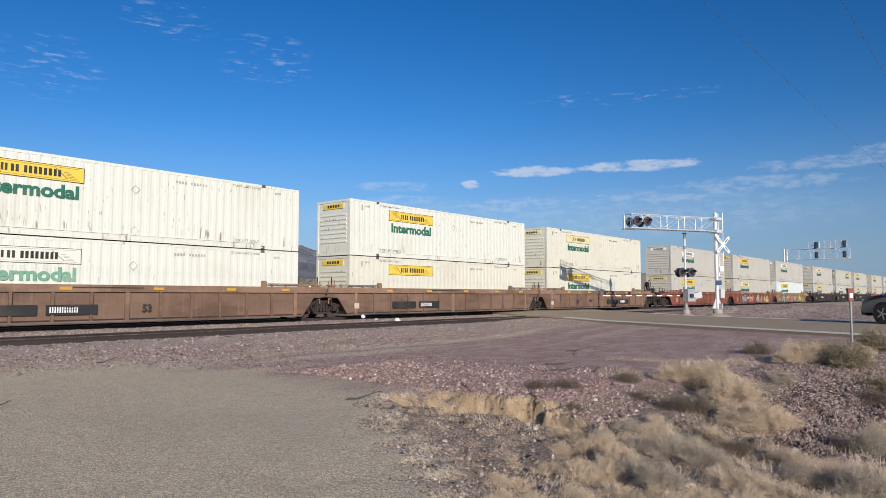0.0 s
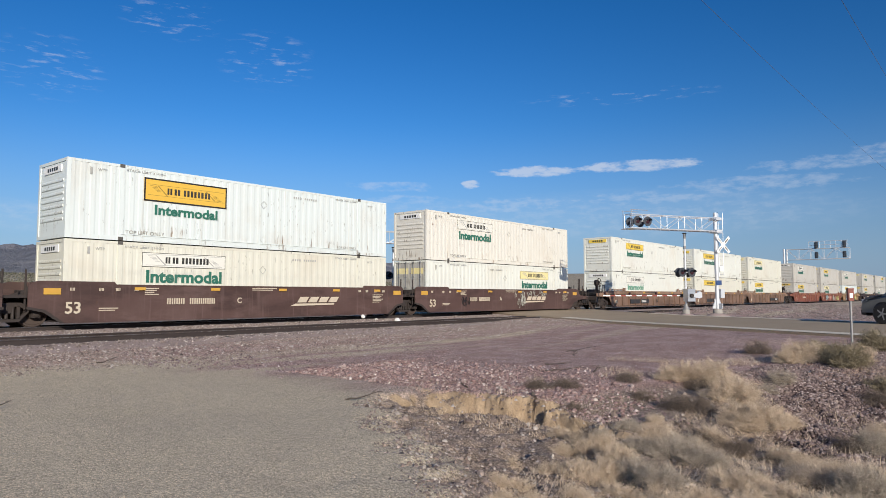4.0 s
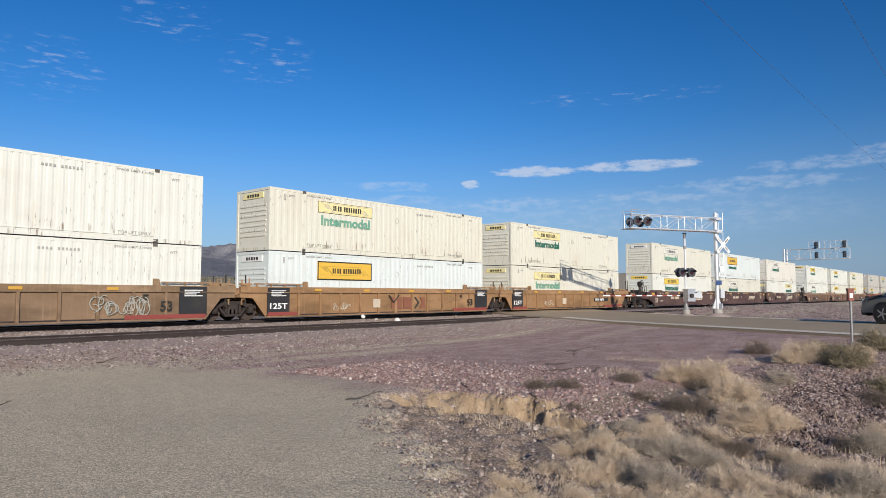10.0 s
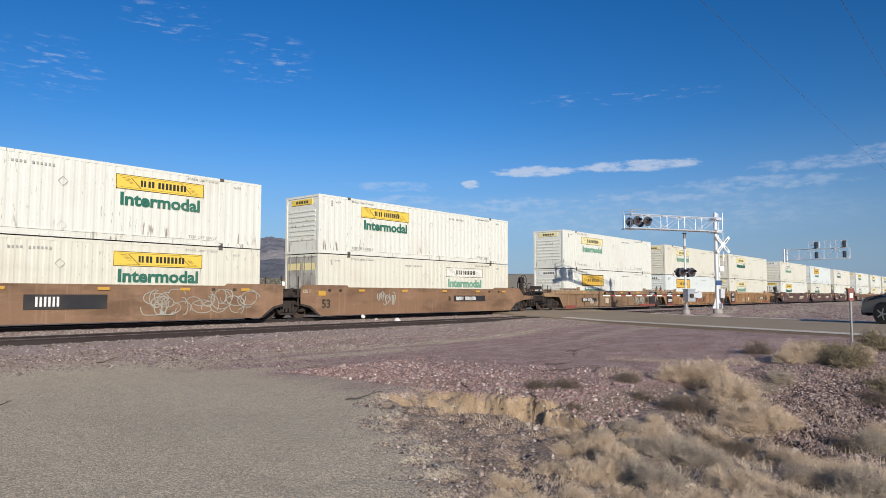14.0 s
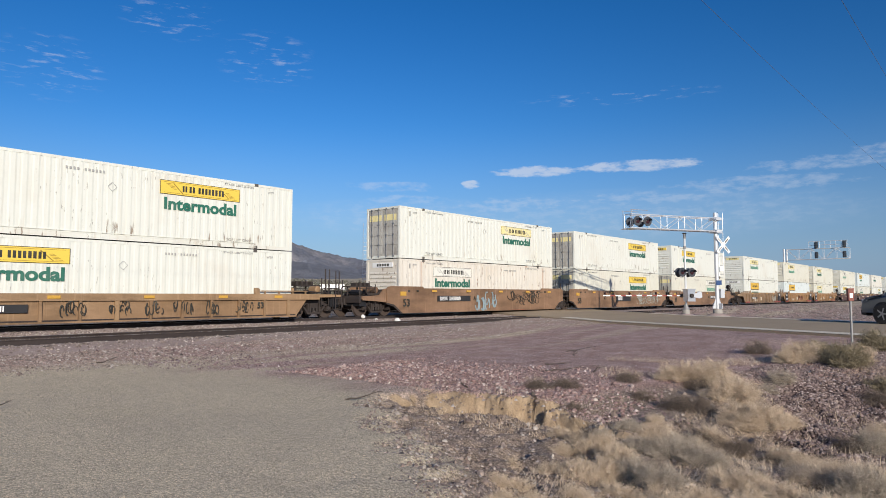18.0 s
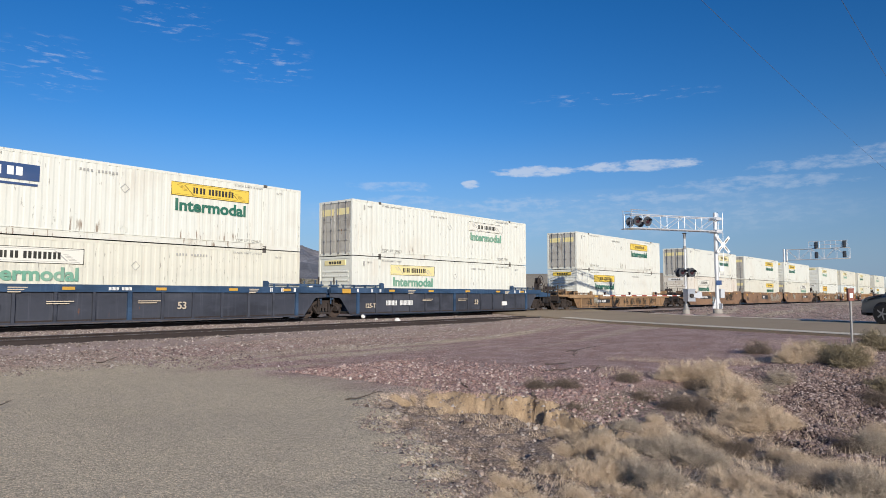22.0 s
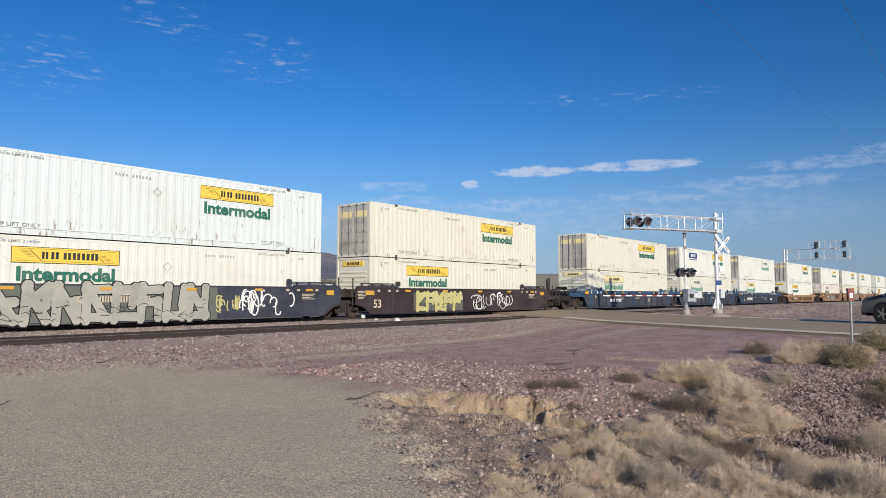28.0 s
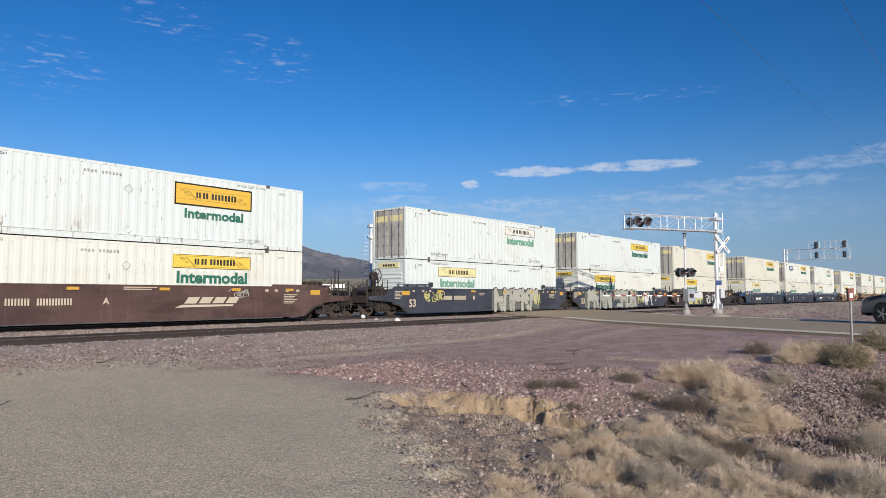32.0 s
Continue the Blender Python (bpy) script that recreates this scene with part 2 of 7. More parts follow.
def words(text, height, material, fat=0.0, width=None, depth=0.004):
    """Lettering as a mesh that stands upright and faces -Y, its lower left corner at the origin."""
    k = ("words", text, height, width, material.name)
    if k not in shapes:
        cu = bpy.data.curves.new("lettering", "FONT")
        cu.body, cu.size, cu.extrude, cu.offset, cu.resolution_u = text, 1.0, 0.002, fat, 3
        ob = new("lettering", cu)
        dg = bpy.context.evaluated_depsgraph_get()
        me = bpy.data.meshes.new_from_object(ob.evaluated_get(dg))
        bpy.data.objects.remove(ob)
        co = np.empty(len(me.vertices) * 3)
        me.vertices.foreach_get("co", co)
        co = co.reshape(-1, 3)
        lo, hi = co.min(0), co.max(0)
        sc = height / (hi[1] - lo[1])
        sx = sc if width is None else width / (hi[0] - lo[0])
        out = np.stack([(co[:, 0] - lo[0]) * sx, np.where(co[:, 2] > 0, -depth, 0.0), (co[:, 1] - lo[1]) * sc], 1)
        me.vertices.foreach_set("co", out.ravel())
        me.materials.clear()
        me.materials.append(material)
        me.update()
        shapes[k] = me
    return shapes[k]


def lettering(name, mesh, parent, at, label=""):
    ob = new(name, mesh)
    ob.parent, ob.matrix_basis = parent, at if isinstance(at, Matrix) else Matrix.Translation(at)
    if name in TINY:
        tagged(ob, kind="stuff")
    if label:
        tagged(ob, label)
    return ob

# ---- ground ----
def soft(v, a, b):
    v = np.clip((v - a) / (b - a), 0.0, 1.0)
    return v * v * (3 - 2 * v)


def value_noise(x, y, seed=0.0):
    """Smooth noise for arrays, about -1 to 1."""
    xi, yi = np.floor(x), np.floor(y)
    fx, fy = x - xi, y - yi
    fx, fy = fx * fx * (3 - 2 * fx), fy * fy * (3 - 2 * fy)

    def h(i, j):
        s = np.sin(i * 127.1 + j * 311.7 + seed * 74.7) * 43758.5453
        return (s - np.floor(s)) * 2 - 1
    a = h(xi, yi) * (1 - fx) + h(xi + 1, yi) * fx
    b = h(xi, yi + 1) * (1 - fx) + h(xi + 1, yi + 1) * fx
    return a * (1 - fy) + b * fy


TRACK_FAR, TRACK_NEAR = 27.03, 21.65     # centre lines; the near track lies a little lower
NEAR_DROP = -0.10
ROAD_NEAR, ROAD_FAR, ROAD_LEAN = 24.2, 35.9, 0.485


BANK = [(8.2, 8.9), (9.26, 8.11), (9.35, 7.66), (9.21, 7.17), (9.47, 6.76), (9.38, 6.2), (9.44, 5.85), (9.44, 5.4), (9.36, 5.0), (9.15, 4.7), (10.6, 4.3), (13.0, 5.3), (16.6, 3.7), (22.0, 0.6), (27.0, -6.0)]      # upper edge away from the camera
BRINK = [(8.2, 8.9), (6.4, 7.0), (5.0, 5.0), (4.2, 4.0), (3.4, 2.6), (2.1, 0.0), (-0.3, -6.0)]                                         # upper edge on the camera's side


def to_line(x, y, pts):
    best = np.full(np.shape(x), 1e9)
    for (ax, ay), (bx, by) in zip(pts, pts[1:]):
        dx, dy = bx - ax, by - ay
        u = np.clip(((x - ax) * dx + (y - ay) * dy) / (dx * dx + dy * dy), 0.0, 1.0)
        best = np.minimum(best, np.hypot(x - ax - u * dx, y - ay - u * dy))
    return best


def within(x, y, pts):
    odd = np.zeros(np.shape(x), bool)
    for (ax, ay), (bx, by) in zip(pts, pts[1:] + pts[:1]):
        if ay != by:
            odd ^= ((ay > y) != (by > y)) & (x < (bx - ax) * (y - ay) / (by - ay) + ax)
    return odd


def gully(x, y):
    """0 outside the washed-out gully, 1 on its floor; and how deep the floor lies."""
    wx = x + 0.16 * value_noise(x * 1.7, y * 1.7, 3.0) + 0.20 * value_noise(x * 3.9, y * 3.9, 5.0) + 0.03 * value_noise(x * 9.0, y * 9.0, 6.0)
    wy = y + 0.16 * value_noise(x * 1.7, y * 1.7, 7.0) + 0.20 * value_noise(x * 3.9, y * 3.9, 9.0) + 0.03 * value_noise(x * 9.0, y * 9.0, 8.0)
    cut = np.abs(value_noise(x * 1.9, y * 2.3, 14.0))
    wx = wx + 0.30 * soft(cut, 0.09, 0.0) * soft(value_noise(x * 0.9, y * 0.9, 16.0), -0.2, 0.4) + 0.02 * value_noise(x * 21.0, y * 21.0, 15.0)
    ins = within(wx, wy, BANK + BRINK[::-1][:-1])
    bank = np.interp(x, [9.55, 10.2, 11.5, 14.0, 17.0], [0.30, 1.6, 2.0, 2.6, 3.4]) + np.interp(y, [4.2, 4.7, 7.0, 8.1], [1.2, 0.0, 0.0, 1.2])
    inside = np.where(ins, soft(to_line(wx, wy, BANK) / bank, 0.0, 1.0) * soft(to_line(wx, wy, BRINK), 0.0, 1.6), 0.0)
    inside = np.clip(inside + 1.3 * inside * (1 - inside) * value_noise(x * 8.0, y * 4.0, 17.0) * soft(x, 11.0, 10.0) * soft(x, 7.6, 8.1), 0.0, 1.0)
    deep = np.interp(y, [6.0, 7.0, 7.8], [1.0, 0.55, 0.30]) * np.interp(x, [4.0, 7.4, 8.4, 11.0, 15.0, 20.0], [0.18, 0.22, 0.36, 0.52, 0.95, 1.2])
    return inside, deep


def height(x, y):
    x, y = np.asarray(x, float), np.asarray(y, float)
    z = -0.52 + 0.24 * soft(x - ROAD_LEAN * y, 12.0, 23.0) * soft(y, -8.0, 4.0)
    z = z + 0.10 * soft(y, 14.8, 18.6) * (y < 60)
    inside, deep = gully(x, y)
    fall = 0.24 * soft(y, 6.1, 4.7) * soft(x, 8.2, 9.3) * soft(x, 14.0, 10.5)      # the ground past the bank falls towards the gully
    z = z - np.maximum(inside * deep, fall + inside * 0.30)
    near = np.exp(-((x - 12) / 45.0) ** 2 - ((y - 6) / 45.0) ** 2)
    z = z + near * (0.035 * value_noise(x * 0.35, y * 0.35, 1.0) + 0.006 * value_noise(x * 1.1, y * 1.1, 2.0))
    z = z + near * (0.005 + 0.07 * inside) * value_noise(x * 3.2, y * 3.2, 4.0) + near * 0.03 * inside * value_noise(x * 7.0, y * 7.0, 6.0)
    d = np.hypot(x, y)
    rise = 0.034 * np.maximum(d - 260.0, 0.0) * soft(y, 400.0, 1700.0)
    z = z + 0.42 * soft(y, 9.5, 16.0) * soft(x, 46.0, 56.0) * soft(y, 19.5, 18.4)
    return z + rise - 0.5 * soft(y, 31.0, 40.0) + 0.25 * value_noise(x * 0.02, y * 0.02, 8.0) * soft(d, 60, 200)


def spread(lo, hi, step, far, grow=1.16):
    out = list(np.arange(lo, hi, step))
    a, d = out[-1], step
    while a < far:
        d *= grow
        a += d
        out.append(a)
    a, d = lo, step
    while a > -far:
        d *= grow
        a -= d
        out.insert(0, a)
    return np.array(out)


def sheet(name, xs, ys, zf, material):
    gx, gy = np.meshgrid(xs, ys, indexing="ij")
    co = np.stack([gx, gy, zf(gx, gy)], -1).reshape(-1, 3)
    nx, ny = len(xs), len(ys)
    i = (np.arange(nx - 1)[:, None] * ny + np.arange(ny - 1)[None, :]).ravel()
    me = bpy.data.meshes.new(name)
    me.from_pydata(co.tolist(), [], np.stack([i, i + ny, i + ny + 1, i + 1], 1).tolist())
    me.polygons.foreach_set("use_smooth", np.ones(len(me.polygons), bool))
    me.materials.append(material)
    return new(name, me)


def earth():
    """Desert ground: grey grit, purple crushed stone towards the crossing, straw-coloured soil in the gully, scrub far off."""
    m = bpy.data.materials.new("desert ground")
    m.use_nodes = True
    n = Nodes(m.node_tree)
    pos = n.add("ShaderNodeNewGeometry").outputs["Position"]
    xyz = n.add("ShaderNodeSeparateXYZ", Vector=pos).outputs
    wob = n.noise(0.35, 4.0, 0.6, pos)
    fine = n.noise(38.0, 6.0, 0.7, pos)
    mid = n.noise(7.0, 5.0, 0.65, pos)
    cells = n.add("ShaderNodeTexVoronoi", Vector=pos, Scale=26.0)
    speck = n.add("ShaderNodeTexVoronoi", Vector=pos, Scale=105.0)
    chips = n.add("ShaderNodeTexVoronoi", Vector=pos, Scale=52.0)

    def salted(col, fine_by, coarse_by):
        """Grains of many tones over a base colour."""
        lum = n.math("MULTIPLY", n.step(n.vec("DOT_PRODUCT", speck.outputs["Color"], (0.4, 0.4, 0.2)), 0.15, 0.85, 1 - fine_by, 1 + fine_by), n.step(n.vec("DOT_PRODUCT", chips.outputs["Color"], (0.2, 0.4, 0.4)), 0.15, 0.85, 1 - coarse_by, 1 + coarse_by))
        return n.vec("MULTIPLY", col, n.add("ShaderNodeCombineXYZ", X=lum, Y=lum, Z=lum).outputs[0])

    grit = n.mix(mid, (0.54, 0.445, 0.31), (0.64, 0.535, 0.385))
    grit = n.mix(n.math("MULTIPLY", n.step(n.noise(0.9, 5.0, 0.6, pos), 0.50, 0.72), 0.20), grit, (0.36, 0.285, 0.21))
    grit = n.mix(n.math("MULTIPLY", n.step(n.noise(0.33, 4.0, 0.6, pos), 0.55, 0.70), 0.30), grit, (0.50, 0.42, 0.27))
    grit = salted(grit, 0.42, 0.24)
    purple = n.mix(n.step(n.noise(1.6, 5.0, 0.65, pos), 0.35, 0.65), (0.36, 0.232, 0.196), (0.48, 0.345, 0.298))
    purple = n.mix(n.step(cells.outputs["Color"], 0.78, 0.95, 0.0, 0.6), purple, (0.52, 0.43, 0.39))
    purple = salted(purple, 0.45, 0.55)
    scree = salted(n.mix(mid, (0.085, 0.060, 0.055), (0.14, 0.10, 0.092)), 0.3, 0.5)
    soil = n.mix(n.step(n.noise(2.2, 5.0, 0.6, pos), 0.35, 0.65), (0.31, 0.225, 0.145), (0.42, 0.315, 0.21))
    rills = n.noise(1.0, 6.0, 0.65, n.add("ShaderNodeMapping", Vector=pos, Scale=(6.0, 6.0, 4.0)).outputs[0])
    soil = n.mix(n.step(rills, 0.50, 0.68, 0.0, 0.45), soil, (0.21, 0.14, 0.09))
    soil = salted(soil, 0.15, 0.10)
    # purple stone lies towards the road and the track; wheels have worn it grey in strips
    lean = n.math("ADD", xyz[0], n.math("MULTIPLY", n.math("SUBTRACT", wob, 0.5), 6.0))
    band = n.step(lean, 6.6, 10.5)
    strips = n.noise(0.55, 3.0, 0.5, n.add("ShaderNodeMapping", Vector=pos, Rotation=(0, 0, radians(-10)), Scale=(0.16, 1.5, 1.0)).outputs[0])
    worn = n.math("MULTIPLY", n.step(strips, 0.46, 0.60), n.step(xyz[1], 10.5, 13.0))
    shoulder = n.step(n.math("ADD", xyz[1], n.math("MULTIPLY", n.math("SUBTRACT", wob, 0.5), 3.0)), 15.2, 17.2)
    stone = n.math("MAXIMUM", n.math("MULTIPLY", band, n.math("SUBTRACT", 1.0, n.math("MULTIPLY", worn, 0.85))), n.math("MULTIPLY", shoulder, 0.8))
    col = n.mix(stone, grit, purple)
    tilt = n.add("ShaderNodeSeparateXYZ", Vector=n.add("ShaderNodeNewGeometry").outputs["Normal"]).outputs[2]
    washed = n.step(n.math("ADD", xyz[2], n.math("MULTIPLY", wob, 0.12)), -0.50, -0.60)
    loam = n.mix(n.step(mid, 0.35, 0.65), (0.225, 0.172, 0.132), (0.325, 0.252, 0.195))
    loam = salted(loam, 0.45, 0.5)
    washed = n.math("MAXIMUM", washed, n.step(tilt, 0.90, 0.75))
    floor_ = n.mix(n.math("MULTIPLY", n.step(tilt, 0.88, 0.70), n.step(xyz[0], 7.7, 8.2)), loam, soil)
    col = n.mix(washed, col, n.mix(n.step(n.math("ADD", n.math("SUBTRACT", xyz[0], n.math("MAXIMUM", n.math("MULTIPLY_ADD", xyz[1], 2.4, 4.3), 8.8)), n.math("MULTIPLY", n.math("SUBTRACT", wob, 0.5), 3.0)), -0.5, 0.6), floor_, scree))
    far = n.vec("LENGTH", pos)
    scrub = n.mix(n.step(n.noise(0.35, 7.0, 0.8, pos), 0.50, 0.62), (0.44, 0.37, 0.275), (0.17, 0.165, 0.10))
    col = n.mix(n.step(far, 60.0, 130.0), col, scrub)
    bsdf = n.add("ShaderNodeBsdfPrincipled", Base_Color=col, Roughness=0.95)
    rel = n.math("ADD", n.math("MULTIPLY", fine, 0.5), n.math("ADD", n.math("MULTIPLY", chips.outputs["Distance"], -0.7), n.math("ADD", n.math("MULTIPLY", speck.outputs["Distance"], -0.4), n.math("MULTIPLY", rills, n.math("MULTIPLY", washed, 3.0)))))
    n.put(bsdf, "Specular IOR Level", 0.1)
    n.put(bsdf, "Normal", n.add("ShaderNodeBump", Height=rel, Strength=0.55, Distance=0.012).outputs[0])
    n.add("ShaderNodeOutputMaterial", Surface=bsdf.outputs[0])
    return m


def graded(marks, far, grow=1.16):
    """Grid lines with a pitch of their own between marks, growing wider outside."""
    out = [np.arange(a, b, d) for (a, d), (b, _) in zip(marks, marks[1:])]
    lo, hi, d0, d1 = marks[0][0], marks[-1][0], marks[0][1], marks[-1][1]
    n = int(math.log(far * (grow - 1) / min(d0, d1) + 1) / math.log(grow)) + 2
    g = np.cumsum(grow ** np.arange(1, n))
    return np.concatenate([lo - (d0 * g)[::-1]] + out + [[hi], hi + d1 * g])


ground = sheet("ground", graded([(-6.0, 0.2), (3.0, 0.09), (7.9, 0.03), (10.0, 0.1), (24.0, 0.2), (36.0, 0.2)], 4800.0), graded([(-6.0, 0.2), (-2.0, 0.1), (4.0, 0.04), (8.7, 0.14), (21.0, 0.14)], 4800.0), height, earth())
facets = np.zeros(len(ground.data.polygons) * 3)
ground.data.polygons.foreach_get("center", facets)
facets = facets.reshape(-1, 3)
ground.data.polygons.foreach_set("use_smooth", ~((facets[:, 0] > 7.9) & (facets[:, 0] < 10.0) & (facets[:, 1] > 4.0) & (facets[:, 1] < 8.7)))
tagged(ground, "dry desert ground of grey grit and purple gravel", "ground", kind="structure")


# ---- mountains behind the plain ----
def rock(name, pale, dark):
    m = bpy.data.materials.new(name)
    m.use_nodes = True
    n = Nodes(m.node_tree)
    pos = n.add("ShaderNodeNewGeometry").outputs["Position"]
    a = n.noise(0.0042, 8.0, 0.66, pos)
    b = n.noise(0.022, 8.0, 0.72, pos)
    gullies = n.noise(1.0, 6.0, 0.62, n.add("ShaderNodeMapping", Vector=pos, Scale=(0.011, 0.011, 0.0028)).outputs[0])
    # pale and blue-dark patches paint sunlit and shaded faces into the rock
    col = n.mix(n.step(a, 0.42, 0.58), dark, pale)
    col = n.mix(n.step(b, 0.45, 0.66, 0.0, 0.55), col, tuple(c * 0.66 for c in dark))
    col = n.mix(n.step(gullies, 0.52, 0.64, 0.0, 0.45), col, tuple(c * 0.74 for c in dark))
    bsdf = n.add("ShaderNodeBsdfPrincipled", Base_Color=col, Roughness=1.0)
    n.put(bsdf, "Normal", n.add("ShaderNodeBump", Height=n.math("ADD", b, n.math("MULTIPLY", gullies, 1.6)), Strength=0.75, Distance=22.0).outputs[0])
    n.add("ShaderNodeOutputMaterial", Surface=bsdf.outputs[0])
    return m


def mountain(name, label, turns, ups, dist, depth, seed, material, craggy):
    """A ridge seen over a span of bearings; turns in degrees clockwise from +Y, ups in degrees over the level."""
    deg = np.linspace(turns[0], turns[-1], 520)
    az = np.radians(deg)
    up = np.interp(deg, turns, ups)
    for _ in range(2):
        up = np.convolve(np.pad(up, 2, mode="edge"), np.ones(5) / 5.0, "valid")
    up = up + craggy * (0.03 * value_noise(deg * 1.1, deg * 0, seed) + 0.05 * value_noise(deg * 2.7, deg * 0, seed + 1) + 0.035 * value_noise(deg * 6.5, deg * 0, seed + 2) + 0.02 * value_noise(deg * 15.0, deg * 0, seed + 3))
    base = np.tan(np.radians(up)) * dist
    rows = np.linspace(0.0, 1.0, 90)
    co = []
    for k in rows:
        r = dist - depth * 0.5 + depth * k
        x, y = np.sin(az) * r, np.cos(az) * r
        wx, wy = x + 130 * value_noise(x * 0.003, y * 0.003, seed + 5), y + 130 * value_noise(x * 0.003, y * 0.003, seed + 6)
        spur = 1 - 2.0 * np.abs(value_noise(wx * 0.0031, wy * 0.0017, seed + 7))
        spur = spur + 0.5 * (1 - 2.0 * np.abs(value_noise(wx * 0.007, wy * 0.005, seed + 8))) + 0.28 * value_noise(wx * 0.017, wy * 0.014, seed + 9) + 0.14 * value_noise(wx * 0.04, wy * 0.035, seed + 10)
        flank = max(0.0, 1.0 - abs(k - 0.5) * 2.0)
        shape_ = flank ** 0.8
        edge = np.clip(6.0 * np.sin(math.pi * np.linspace(0, 1, len(az))), 0.0, 1.0)
        z = base * shape_ * edge * (1.0 + 0.27 * craggy * (spur - 0.3) * (1.0 - flank ** 3))
        g = height(x, y) - 6.0
        co.append(np.stack([x, y, g + np.maximum(z - g, 0.0) * min(1.0, k * 6.0)], 1))
    co = np.concatenate(co)
    na = len(az)
    i = (np.arange(len(rows) - 1)[:, None] * na + np.arange(na - 1)[None, :]).ravel()
    me = bpy.data.meshes.new(name)
    me.from_pydata(co.tolist(), [], np.stack([i, i + 1, i + na + 1, i + na], 1).tolist())
    me.polygons.foreach_set("use_smooth", np.ones(len(me.polygons), bool))
    me.materials.append(material)
    return tagged(new(name, me), label, "mountain", kind="structure")


# the blue in both rock colours is distance haze, put into the base colour
mountain("mountain_range", "bare mountain range on the horizon, tinted blue for haze", [6, 12, 16.6, 18.0, 19.8, 20.8, 22.0, 22.6, 23.5, 24.3, 25.4, 26.1, 27.5, 28.6, 29.7, 30.3, 30.9, 32.3, 33.4, 34.1, 35.0, 35.7, 36.7, 37.5, 38.9, 41.1, 43.1, 52, 56.5, 60, 66],
         [3.0, 3.6, 3.5, 3.67, 3.75, 3.62, 3.7, 4.02, 4.37, 4.47, 4.46, 4.36, 4.14, 4.42, 4.06, 3.94, 3.96, 4.22, 4.01, 4.21, 4.79, 4.89, 4.73, 4.37, 3.92, 3.38, 3.01, 2.3, 1.7, 1.45, 0.8], 3300, 2000, 11.0, rock("haze-blue mountain rock", (0.275, 0.262, 0.272), (0.178, 0.186, 0.218)), 1.0)
mountain("foothills", "dark stony foothills before the mountain range, tinted blue for haze", [8, 12, 16.6, 18.3, 19.8, 20.4, 21.1, 21.3, 22.0, 22.9, 23.7, 25.0, 26.2, 29.5, 33.0, 36.5, 39.3, 43.1, 50],
         [1.8, 3.0, 3.34, 3.48, 3.87, 3.85, 3.79, 3.97, 3.62, 3.13, 2.81, 2.97, 2.87, 3.2, 2.81, 3.05, 2.61, 1.78, 0.9], 2100, 900, 31.0, rock("haze-blue foothill rock", (0.178, 0.182, 0.202), (0.152, 0.158, 0.180)), 0.45)


# ---- the two tracks ----
def rails():
    for name, y0 in (("track_far", TRACK_FAR), ("track_near", TRACK_NEAR)):
        top = thing(name, "standard gauge railway track on timber sleepers and ballast", "railway track", kind="structure", at=pose(0, y0, 0 if y0 == TRACK_FAR else NEAR_DROP))
        for s in (-1, 1):
            rail = thing("rail", "", "")
            rail.parent = top
            rail.matrix_basis = Matrix.Translation((0, s * 0.7525, 0))
            part("web", "rail web", RUSTY, rail, lambda bm: (box(bm, -900, 900, -0.036, 0.036, -0.035, -0.004), box(bm, -900, 900, -0.010, 0.010, -0.15, -0.035), box(bm, -900, 900, -0.075, 0.075, -0.175, -0.15)), label="rusted rail web and foot")
            part("running_surface", "rail crown", BRIGHT, rail, lambda bm: box(bm, -900, 900, -0.03, 0.03, -0.004, 0.0), label="polished running surface")
        for i in range(150):
            x = -12.0 + i * 0.508 + random.uniform(-0.02, 0.02)
            if 33.0 < x < 47.5 and y0 < 30:
                continue
            part("sleeper", ("sleeper", i % 5), TIMBER, top, lambda bm: box(bm, -0.115, 0.115, -1.3 - 0.02 * (i % 5), 1.3, -0.36, -0.176), pose(x, random.uniform(-0.03, 0.03), 0, 0, 0, random.uniform(-1, 1)))


rails()


def bed(x, y):
    prof = np.interp(y, [18.4, 19.9, 20.6, 22.7, 23.0, 25.6, 26.0, 28.9, 31.6], [-0.68, -0.31, -0.262, -0.285, -0.15, -0.11, -0.19, -0.22, -1.05])
    return prof + 0.02 * value_noise(x * 5, y * 5, 12.0) * (np.abs(x) < 90)


BALLAST = paint("railway ballast", (0.36, 0.285, 0.26), 0.95, 0, (0.19, 0.145, 0.13), 0.5, 9, tone=0.45, bump=0.03)
tagged(sheet("ballast_bed", spread(-14.0, 60.0, 0.3, 900.0, 1.25), np.linspace(18.4, 31.6, 70), bed, BALLAST), "grey crushed stone ballast bed under the tracks", "ballast", kind="structure")


# ---- the road over the crossing ----
def road_z(y):
    return np.interp(y, [-60.0, 10.0, 16.0, 19.5, 20.6, 22.8, 25.4, 28.8, 29.6, 36.0, 60.0], [-0.20, -0.20, -0.20, -0.13, -0.092, -0.092, 0.008, 0.008, -0.03, -0.3, -0.9])


ASPHALT = paint("worn grey asphalt", (0.40, 0.315, 0.218), 1.0, 0, (0.29, 0.232, 0.165), 0.5, 3, tone=0.18, bump=0.006)


